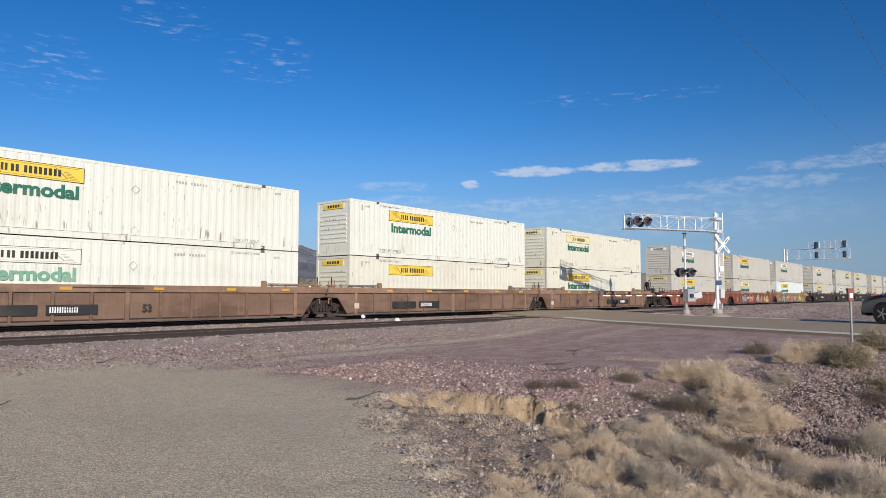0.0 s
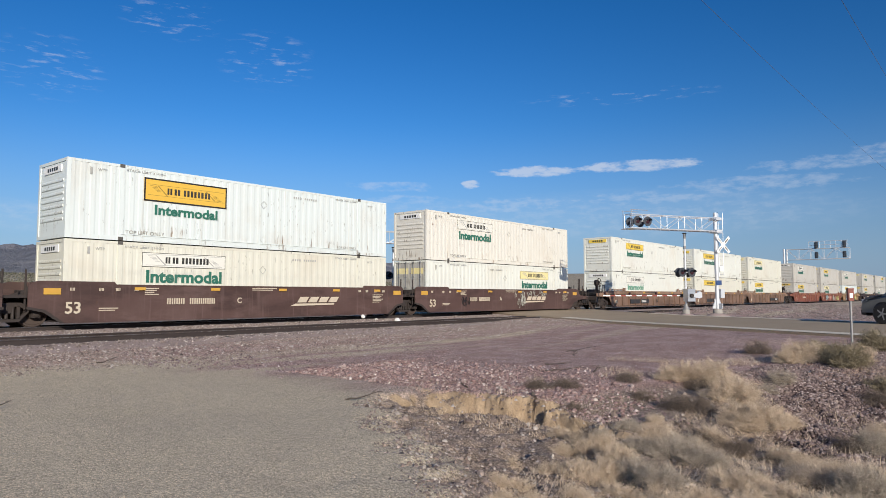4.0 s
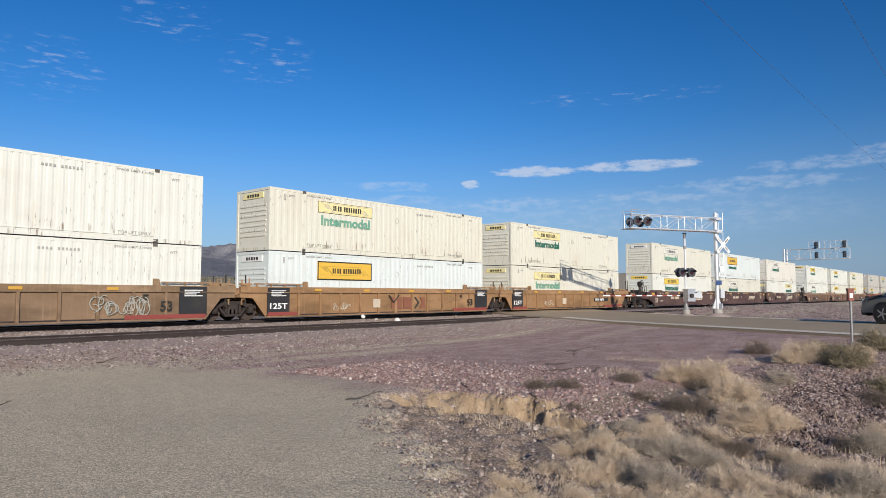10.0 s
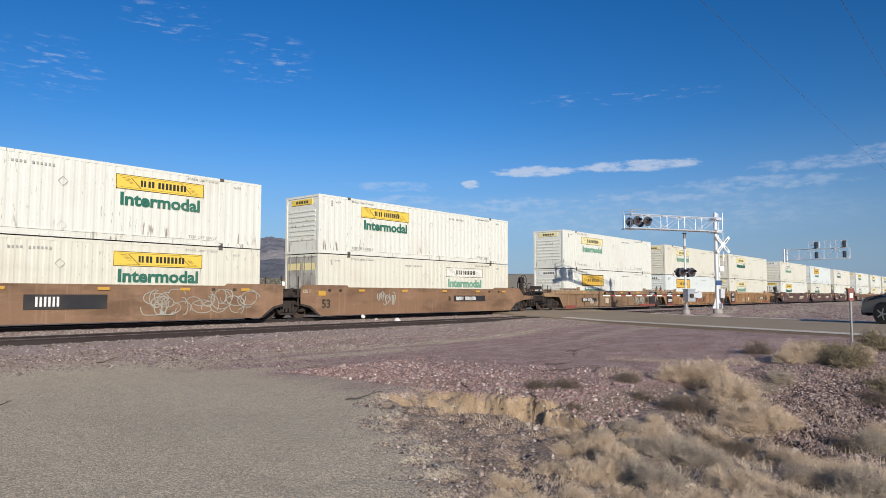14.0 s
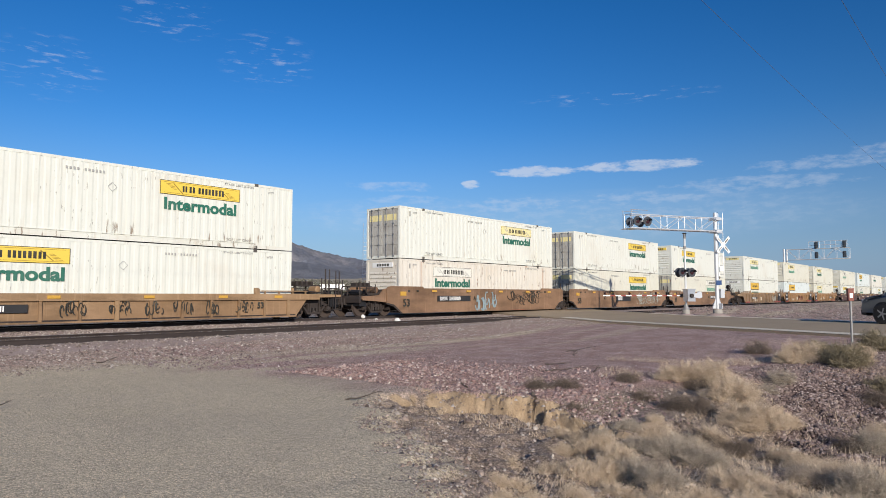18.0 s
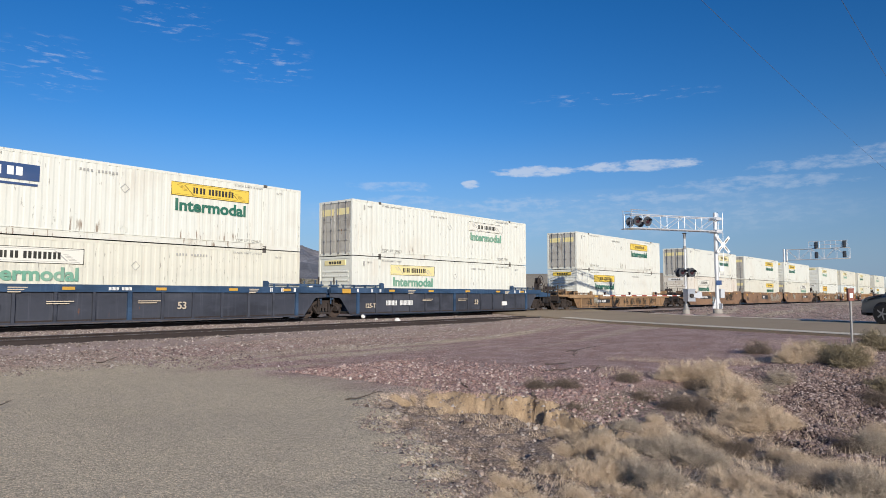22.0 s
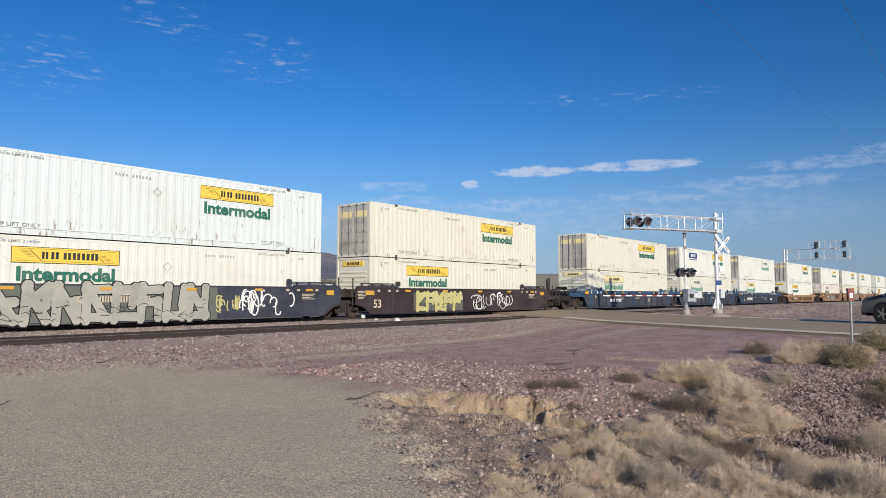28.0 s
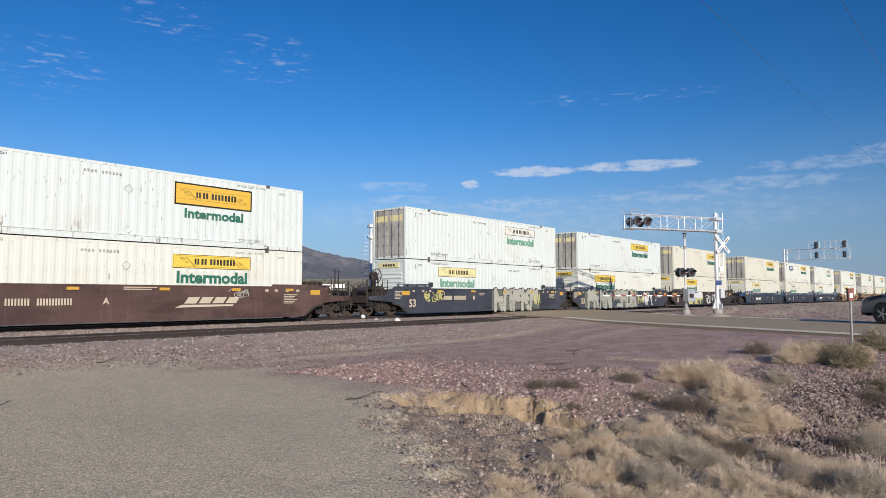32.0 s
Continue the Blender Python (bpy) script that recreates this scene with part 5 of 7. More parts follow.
def bubbles(c, seed, x, z, w, h, n, fill, line, shade):
    """Fat sprayed glyphs, each a knot of thick bars with dark edges over a dull sprayed ground, and no readable word."""
    step, t = w / n, w / n * 0.30

    def ground(bm):
        r2 = random.Random(seed)
        low = [(u * w / 24, -0.04 + r2.uniform(-0.06, 0.05)) for u in range(-1, 26)]
        high = [(u * w / 24, h + r2.uniform(-0.03, 0.06)) for u in range(25, -2, -1)]
        slab(bm, low + [(px, min(pz, 1.44 - z)) for px, pz in high], -0.003, 0.03)
    part("graffiti", ("glyph ground", seed), shade, c, ground, (x, -1.53, z), "dull sprayed graffiti ground")

    def bars(i):
        """Thick bars of one glyph: ends in a unit cell, about letter-like in weight."""
        r2 = random.Random(seed * 100 + i)
        lean = r2.uniform(-0.05, 0.12)
        rows = [(0.14, 0.02, 0.16 + lean, 0.98)]
        rows += r2.sample([(0.14, 0.88, 0.86, 0.90), (0.14, 0.50, 0.80, 0.54), (0.14, 0.10, 0.86, 0.08), (0.82, 0.05, 0.78 + lean, 0.55), (0.80, 0.45, 0.84 + lean, 0.95), (0.20, 0.92, 0.82, 0.06), (0.20, 0.45, 0.86, 0.94)], r2.choice((3, 3, 4)))
        return [(a * step, b * h, e * step, g * h) for a, b, e, g in rows]

    def knot(i, grow, y0):
        def build(bm):
            for q, (ax, az, bx, bz) in enumerate(bars(i)):
                dx, dz = bx - ax, bz - az
                ln = math.hypot(dx, dz)
                ux, uz = dx / ln, dz / ln
                k = t / 2 + grow
                o = []
                for su, sv in ((-0.30, -1.0), (-0.62, -0.5), (-0.62, 0.5), (-0.30, 1.0)):
                    o.append((ax + ux * (su * t - grow) - uz * sv * k, az + uz * (su * t - grow) + ux * sv * k))
                for su, sv in ((0.30, 1.0), (0.62, 0.5), (0.62, -0.5), (0.30, -1.0)):
                    o.append((bx + ux * (su * t + grow) - uz * sv * k * 1.15, bz + uz * (su * t + grow) + ux * sv * k * 1.15))
                slab(bm, o, y0 - 0.0006 * q, 0.03)
        return build

    def cracks(i):
        def build(bm):
            r3 = random.Random(seed * 57 + i)
            for j in range(4):
                px, pz, an = r3.uniform(0.0, 0.8) * step, r3.uniform(0.02, 0.42) * h, r3.uniform(-0.5, 0.7)
                for _ in range(3):
                    qx, qz = px + math.cos(an) * 0.16 * step, pz + math.sin(an) * 0.10 * h
                    slab(bm, [(px, pz - 0.012), (qx, qz - 0.010), (qx, qz + 0.012), (px, pz + 0.014)], -0.0135 - 0.0004 * j, 0.02)
                    px, pz, an = qx, qz, an + r3.uniform(-1.2, 1.2)
        return build
    for i in range(n):
        at = (x + step * i, -1.53, z)
        part("graffiti_outline", ("glyph line", seed, i), line, c, knot(i, 0.035, -0.006), at)
        part("graffiti", ("glyph", seed, i), fill, c, knot(i, 0.0, -0.010), at, "sprayed pale graffiti shape")
        part("graffiti_stroke", ("glyph crack", seed, i), line, c, cracks(i), at)


def dress(k, c, style):
    """Stencils, numbers, tape and graffiti on the side towards the camera; words of companies and numbers are plain blocks."""
    for x in (-5.4, -2.2, 1.2, 4.4, 7.2)[:4 if k in (4, 5, 6) else 5]:
        reflector(c, x, 1.05 if style == "low" else 1.36)
    if k in (1, 2, 3, 17, 18):                                      # maroon
        mark(c, "53", 0.42, -8.05, 0.46, CREAM)
        blocks(c, -4.3, 0.76, 11, 0.24, CREAM, 4)
        mark(c, {1: "A", 2: "C", 3: "B", 17: "A", 18: "C"}[k], 0.24, -1.15, 0.78, CREAM)
        part("logo", "slanted logo", CREAM, c, lambda bm: [slab(bm, [(i * 0.62 + 0.3, 0.16), (i * 0.62 + 0.80, 0.16), (i * 0.62 + 0.98, 0.42), (i * 0.62 + 0.48, 0.42)], -0.004, 0.015) for i in range(4)] + [slab(bm, [(-0.1, 0.0), (2.5, 0.04), (2.55, 0.11), (0.2, 0.11)], -0.004, 0.015)], (1.75, -1.535, 0.62), "cream slanted company shape")
        for x in (-7.9, -6.9, -6.3, -5.6, 5.9, 6.4, 7.0, 7.6):
            blocks(c, x, 1.27, 2, 0.11, CREAM)
        stencil_rows(c, -5.2, 1.36, 4, 0.55)
        stencil_rows(c, 6.9, 1.12, 6, 0.75)
        stencil_rows(c, -0.4, 1.40, 2, 1.3)
        stencil_rows(c, -6.9, 0.62, 2, 0.7)
        plate(c, -8.75, -8.2, 1.14, 1.36, REFLEX, "yellow reflective panel")
        plate(c, 8.45, 9.0, 1.14, 1.36, REFLEX, "yellow reflective panel")
        if k == 1:
            scribble(c, 3, 0.6, 0.25, 1.5, 1.15, SPRAY, 0.03, 12), scribble(c, 4, 2.0, 1.1, 2.6, 0.35, SPRAY, 0.025, 16), scribble(c, 5, -5.2, 0.4, 0.9, 0.6, BLACK, 0.04, 8)
        if k == 17:
            scribble(c, 6, 4.0, 1.0, 1.2, 0.4, SPRAY, 0.03, 10)
    elif k in (14, 15, 16):                                         # black
        mark(c, "53", 0.44, -8.0, 0.46, CREAM)
        plate(c, -8.55, -7.95, 1.13, 1.36, REFLEX, "yellow reflective panel"), plate(c, 8.3, 8.75, 1.13, 1.36, REFLEX, "yellow reflective panel")
        blocks(c, -5.0 if k == 16 else -2.6, 0.85, 11, 0.24, CREAM, 4)
        for x in (-7.7, -6.9, -6.3, 5.9, 6.5, 7.1, 7.6):
            blocks(c, x, 1.30, 2, 0.11, CREAM)
        stencil_rows(c, 6.8, 1.15, 4, 0.75), stencil_rows(c, -9.1, 1.3, 6, 0.55), stencil_rows(c, -1.6, 1.2, 2, 0.6)
        mark(c, {14: "A", 15: "C", 16: "B"}[k], 0.24, -2.2 if k == 16 else -3.2, 0.85, CREAM)
        if k == 15:
            bubbles(c, 11, -7.0, 0.20, 9.0, 1.26, 9, SPRAY, BLACK, MOSS)
            scribble(c, 12, 3.5, 0.25, 2.9, 1.15, WHITEP, 0.06, 16), scribble(c, 13, 2.2, 0.3, 1.3, 0.8, SPRAYY, 0.05, 14), scribble(c, 14, -8.9, 1.15, 0.8, 0.35, SPRAY, 0.03, 10)
        if k == 14:
            bubbles(c, 15, -4.7, 0.3, 4.0, 0.95, 5, SPRAYY, BLACK, MOSS)
            scribble(c, 16, 0.4, 0.25, 4.6, 1.15, WHITEP, 0.035, 22)
        if k == 16:
            bubbles(c, 17, 0.0, 0.22, 5.2, 1.22, 5, SPRAY, BLACK, MOSS)
            scribble(c, 18, -6.9, 0.75, 2.2, 0.6, SPRAYY, 0.045, 20), scribble(c, 19, 4.7, 0.4, 1.0, 0.9, SPRAYY, 0.045, 14)
    elif k in (7, 8, 9):                                            # rust brown
        mark(c, "53", 0.42, -8.0, 0.50, INK)
        plate(c, -8.2, -7.75, 1.10, 1.32, REFLEX, "yellow reflective panel")
        if k == 8:
            plate(c, -1.4, 1.35, 0.62, 1.14)
            blocks(c, -1.05, 0.72, 3, 0.34, WHITEP), mark(c, "C", 0.24, -3.6, 0.8, INK)
            scribble(c, 21, 2.6, 0.35, 5.2, 1.0, SPRAY, 0.035, 34)
        else:
            a = 2.1 if k == 7 else -5.1
            plate(c, a, a + 3.1, 0.76, 1.10)
            blocks(c, a + 0.2, 0.82, 11, 0.22, WHITEP, 4), mark(c, "B" if k == 7 else "A", 0.24, a - 0.5 if k == 7 else a + 3.4, 0.82, INK)
            if k == 7:
                scribble(c, 22, -4.3, 0.55, 1.4, 0.75, SPRAY, 0.05, 12), mark(c, "125 T", 0.16, -9.15, 1.22, CREAM)
            else:
                scribble(c, 23, -1.5, 0.2, 2.2, 1.1, SPRAYB, 0.09, 14), scribble(c, 24, 1.9, 0.5, 4.6, 0.9, INK, 0.03, 26)
        for x in (-7.6, -6.9, 5.6, 6.6):
            blocks(c, x, 1.30, 2, 0.11, INK)
    elif k in (4, 5, 6):                                            # ochre and brown, ribbed
        for side in ((-1, 1) if k == 5 else (-1,) if k == 4 else (1,)):
            a = -8.25 if side < 0 else 7.05
            plate(c, a, a + 1.2, 0.30, 1.46, PLATE, "dark panel with stencilled data", -1.53)
            if side < 0:
                mark(c, "125T", 0.26, a + 0.12, 0.50, WHITEP, 0.95, -1.545)
            stencil_rows(c, a + 0.2, 1.30, 4, 0.8, WHITEP, -1.545)
        mark(c, "53", 0.40, 6.25, 0.50, INK)
        stencil_rows(c, 5.55, 1.12, 3, 0.22, INK)
        plate(c, 4.9, 8.2, 0.20, 0.36, RED, "dark red bottom strip", -1.535), plate(c, -8.2, -6.6, 0.20, 0.36, RED, "dark red bottom strip", -1.535)
        plate(c, -1.7, -1.2, 0.48, 0.92, CREAM, "pale placard")
        if k != 5:
            a = 3.3 if k == 4 else -5.6
            plate(c, a, a + 2.3, 0.66, 0.92)
            blocks(c, a + 0.1, 0.70, 10, 0.18, WHITEP, 4)
        if k == 5:
            part("logo", "faded red blocks", FADED_RED, c, lambda bm: [slab(bm, q, -0.002, 0.04) for q in ([(0, 0), (0.8, 0), (0.8, 0.62), (0, 0.62)], [(0.92, 0), (1.7, 0), (1.7, 0.62), (0.92, 0.62)], [(2.25, 0), (2.7, 0), (2.7, 0.62), (2.25, 0.62), (2.45, 0.31)])], (-0.3, -1.50, 0.40), "faded red company shape")
            part("chevron", "dark chevron", INK, c, lambda bm: slab(bm, [(1.8, 0.62), (1.92, 0.62), (2.22, 0.31), (1.92, 0), (1.8, 0), (2.1, 0.31)], -0.004, 0.04), (-0.3, -1.50, 0.40))
            part("chain", "hanging chain", IRON, c, lambda bm: (bar(bm, (0, 0, 0.4), (0.35, 0, 0), 0.03), bar(bm, (0.35, 0, 0), (0.75, 0, 0.4), 0.03)), (-0.55, -1.55, 0.72))
        scribble(c, 30 + k, -4.6, 0.35, 1.7, 0.4, CREAM, 0.02, 14)
        if k == 6:
            scribble(c, 37, 3.6, 0.35, 2.4, 0.75, SPRAY, 0.03, 26)
    elif k in (11, 12, 13):                                         # dark blue, ribbed
        mark(c, "125-T" if k != 13 else "A", 0.24, -7.3, 0.46 if k != 13 else 0.9, CREAM)
        mark(c, "53", 0.30, 1.9 if k != 13 else 2.9, 0.56, CREAM)
        if k != 12:
            blocks(c, -5.8 if k == 11 else -4.6, 0.58, 10, 0.26, WHITEP, 4)
        else:
            blocks(c, -0.8, 1.30, 9, 0.12, WHITEP, 4), scribble(c, 41, -5.0, 0.35, 0.8, 0.7, SPRAYB, 0.03, 10)
        for x in (-7.9, -6.9, -6.3, 6.3, 6.9, 7.6):
            blocks(c, x, 1.27, 1, 0.18, WHITEP)
        plate(c, -8.9, -8.35, 1.22, 1.44, REFLEX, "yellow reflective panel", -1.55)
        stencil_rows(c, -2.9, 0.88, 2, 0.9), stencil_rows(c, 0.3, 0.88, 2, 0.9), stencil_rows(c, -4.1, 1.36, 3, 0.6, CREAM, -1.55), stencil_rows(c, 5.2, 1.36, 3, 0.5, CREAM, -1.55)
        if k == 11:
            plate(c, 4.9, 5.4, 0.46, 0.72, WHITEP, "small white framed placard")
    elif k == 10:
        plate(c, -5.3, -3.0, 0.52, 0.80)
        blocks(c, -5.2, 0.56, 10, 0.19, WHITEP, 4)
        mark(c, "53", 0.26, 6.1, 0.55, INK)
        for i, x in enumerate((-7.0, -2.0, -0.4, 0.9, 2.2, 3.6, 5.0)):
            scribble(c, 50 + i, x, 0.35, 0.9, 0.55, INK, 0.028, 9)
        scribble(c, 58, -5.9, 0.4, 0.9, 0.6, SPRAY, 0.02, 16)
    elif k in (0, -1, -2):
        a = {0: -5.0, -1: -5.2, -2: 1.0}[k]
        plate(c, a, a + 1.9, 0.42, 0.78), plate(c, a + 2.2, a + 3.9, 0.42, 0.78)
        blocks(c, a + 2.3, 0.50, 6, 0.20, WHITEP)
        mark(c, "53", 0.30, 0.55 if k == 0 else -4.2 + 0 * k, 0.48, INK)
        plate(c, -7.9, -7.6, 0.45, 0.72, CREAM, "pale placard")
        stencil_rows(c, -2.0, 1.38, 1, 2.6, INK, -1.55), stencil_rows(c, -2.2, 0.75, 3, 0.6, INK)
    else:
        mark(c, "53", 0.32, -7.6, 0.5, CREAM)
        blocks(c, -3.5, 0.7, 10, 0.24, CREAM, 4)
        if k in (-4, -5):
            for i in range(4):
                scribble(c, 70 + i + k * 9, -6.0 + i * 3.2, 0.25, 2.6, 0.9, (SPRAYB, PINK, SPRAY, SPRAYY)[i], 0.12, 14)


build_train()


# ---- level crossing equipment ----
ACROSS = Vector((-0.873, 0.482, 0.0))        # from the near mast out over the road
LENS = paint("dark red signal lens", (0.036, 0.013, 0.018), 0.18, 0, (0.1, 0.01, 0.01), 0.1, 10)
# black enamel, its colour lifted to bluish grey in place of haze
SLATE = paint("haze-greyed black enamel", (0.042, 0.047, 0.058), 0.55, 0, (0.10, 0.10, 0.10), 0.25, 5)
SILVER = paint("aluminium paint", (0.66, 0.68, 0.70), 0.38, 0.35, (0.4, 0.4, 0.4), 0.15, 5, tone=0.08)


def lamp_pair(parent, at, yaw):
    """Two round flashers with black backgrounds and hoods on a short cross arm, facing -Y before the turn."""
    g = thing("flasher_pair", "pair of red crossing flashers with black backgrounds", "")
    g.parent, g.matrix_basis = parent, at @ pose(0, 0, 0, 0, 0, yaw)
    part("cross_arm", "flasher arm", SILVER, g, lambda bm: bar(bm, (-0.42, 0.05, 0), (0.42, 0.05, 0), 0.035, 8))
    for s in (-1, 1):
        part("background", "flasher background", SLATE, g, lambda bm: lathe(bm, [(-0.035, 0.30), (-0.02, 0.305), (0.0, 0.30), (0.10, 0.16), (0.16, 0.10)], n=24), (s * 0.38, 0, 0))
        part("hood", "flasher hood", SLATE, g, lambda bm: [slab(bm, [(0.17 * math.cos(a), 0.17 * math.sin(a)), (0.17 * math.cos(a + 0.4), 0.17 * math.sin(a + 0.4)), (0.16 * math.cos(a + 0.4), 0.16 * math.sin(a + 0.4)), (0.16 * math.cos(a), 0.16 * math.sin(a))], -0.30, -0.03) for a in [0.2 + i * 0.4 for i in range(7)]], (s * 0.38, 0, 0))
        part("lens", "flasher lens", LENS, g, lambda bm: lathe(bm, [(-0.06, 0.03), (-0.055, 0.09), (-0.035, 0.15), (-0.03, 0.15)], n=20), (s * 0.38, -0.004, 0), "dark red lens")
    return g


def truss(bm, length, z0, z1, half=0.30, fat=1.0):
    """An open lattice arm along +X."""
    for y in (-half, half):
        for z in (z0, z1):
            bar(bm, (0, y, z), (length, y, z), 0.032 * fat, 6)
        n = 5
        for i in range(n):
            a, b = length * i / n, length * (i + 1) / n
            bar(bm, (a, y, z0 if i % 2 else z1), (b, y, z1 if i % 2 else z0), 0.018 * fat, 5)
            bar(bm, (b, y, z0), (b, y, z1), 0.020 * fat, 5)
    for i in range(6):
        a = length * i / 5
        bar(bm, (a, -half, z0), (a, half, z0), 0.018, 5), bar(bm, (a, -half, z1), (a, half, z1), 0.018, 5)


def cantilever(x, y, foot, yaw, length, z0, z1, top, pole_r=0.15, signs=True):
    c = thing("cantilever_signal", "silver tubular crossing signal with a lattice arm over the road", "crossing signal", "crossing signals", at=pose(x, y, 0, 0, 0, yaw))
    part("footing", "mast footing", CONCRETE, c, lambda bm: lathe(bm, [(foot - 0.6, 0.30), (foot - 0.10, 0.30), (foot + 0.02, 0.27)], "Z", 20))
    part("mound", "stone mound", BALLAST, c, lambda bm: lathe(bm, [(foot - 0.75, 1.3), (foot - 0.55, 0.9), (foot - 0.32, 0.6), (foot - 0.25, 0.4)], "Z", 22), label="heaped stones round the footing")
    part("base", "mast base", SILVER, c, lambda bm: [slab(bm, [(0.14, foot + 0.06), (0.42, foot + 0.06), (0.14, foot + 0.75)], -0.02, 0.02)] + [slab(bm, [(-0.14, foot + 0.06), (-0.42, foot + 0.06), (-0.14, foot + 0.75)], -0.02, 0.02)] + [box(bm, -0.02, 0.02, s * 0.28 - 0.14, s * 0.28 + 0.14, foot + 0.06, foot + 0.4) for s in (-1, 1)])
    part("mast", ("mast", round(top, 2)), SILVER, c, lambda bm: (bar(bm, (0, 0, foot + 0.05), (0, 0, top), pole_r, 16), bar(bm, (0, 0, top), (0, 0, top + 0.05), pole_r * 0.8, 12)))
    part("collar", "mast collar", SILVER, c, lambda bm: (box(bm, -0.22, 0.22, -0.34, 0.34, z0 - 0.08, z0 + 0.12), box(bm, -0.22, 0.22, -0.34, 0.34, z1 - 0.12, z1 + 0.06)))
    arm = part("arm", ("truss", round(length, 2), round(z0, 2)), SILVER, c, lambda bm: truss(bm, length, z0, z1))
    part("walkway", ("walkway", round(length, 2)), STEEL, arm, lambda bm: [box(bm, a, a + 0.30, -0.27, 0.27, z0 + 0.03, z0 + 0.05) for a in [0.3 + i * 0.36 for i in range(int((length - 0.4) / 0.36))]])
    part("end_railing", ("end railing", round(length, 2)), STEEL, arm, lambda bm: [bar(bm, (length, s * 0.45, z0), (length, s * 0.45, z1 + 0.25), 0.022, 6) for s in (-1, 1)] + [bar(bm, (length - 1.2, s * 0.45, z1 + 0.25), (length + 0.1, s * 0.45, z1 + 0.25), 0.02, 6) for s in (-1, 1)] + [box(bm, length - 0.7, length + 0.15, -0.5, 0.5, z0 - 0.05, z0 - 0.01)])
    ladder = part("ladder", ("ladder", round(top, 2)), STEEL, c, lambda bm: [bar(bm, (s * 0.19, 0, foot + 2.2), (s * 0.19, 0, top + 0.1), 0.018, 5) for s in (-1, 1)] + [bar(bm, (-0.19, 0, foot + 2.3 + i * 0.3), (0.19, 0, foot + 2.3 + i * 0.3), 0.012, 5) for i in range(int((top - foot - 2.3) / 0.3))], (-0.42, 0, 0))
    for off, turn in ((length - 0.85, 180), (length - 0.85, 0)):
        lamp_pair(arm, Matrix.Translation((off, -0.36 if turn == 0 else 0.36, (z0 + z1) / 2)), turn)
    if not signs:
        return c
    buck = part("crossbuck", "crossbuck", WHITEP, c, lambda bm: [slab(bm, [(ca * -0.72 - sa * s * 0.1, sa * -0.72 * 1 + ca * 0.1 * s), (ca * 0.72 - sa * s * 0.1, sa * 0.72 + ca * 0.1 * s), (ca * 0.72 + sa * s * 0.1, sa * 0.72 - ca * 0.1 * s), (ca * -0.72 + sa * s * 0.1, sa * -0.72 - ca * 0.1 * s)], -0.012 - 0.008 * (s > 0), 0.004 - 0.008 * (s > 0)) for s in (-1, 1) for ca, sa in ((0.707, s * 0.707),)], pose(-0.38, 0.24, foot + 4.25, 0, 0, 180), "white X-shaped crossing sign")
    part("crossbuck_letters", "crossbuck letters", INK, buck, lambda bm: [slab(bm, [(0.707 * d - 0.03, 0.707 * d * s - 0.05), (0.707 * d + 0.03, 0.707 * d * s - 0.05), (0.707 * d + 0.03, 0.707 * d * s + 0.05), (0.707 * d - 0.03, 0.707 * d * s + 0.05)], -0.026, -0.02) for s in (-1, 1) for d in (-0.5, -0.38, -0.26, 0.26, 0.38, 0.5)])
    part("notice", "mast notice", NAVY, c, lambda bm: box(bm, -0.22, 0.22, 0.165, 0.19, foot + 1.6, foot + 1.9), label="small blue notice plate")
    part("junction_box", "junction box", SILVER, c, lambda bm: box(bm, -0.48, -0.18, -0.16, 0.16, foot + 0.75, foot + 1.35))
    part("sign_plate", "sign plate", WHITEP, c, lambda bm: box(bm, -0.42, -0.14, 0.185, 0.20, foot + 2.5, foot + 2.85))
    return c


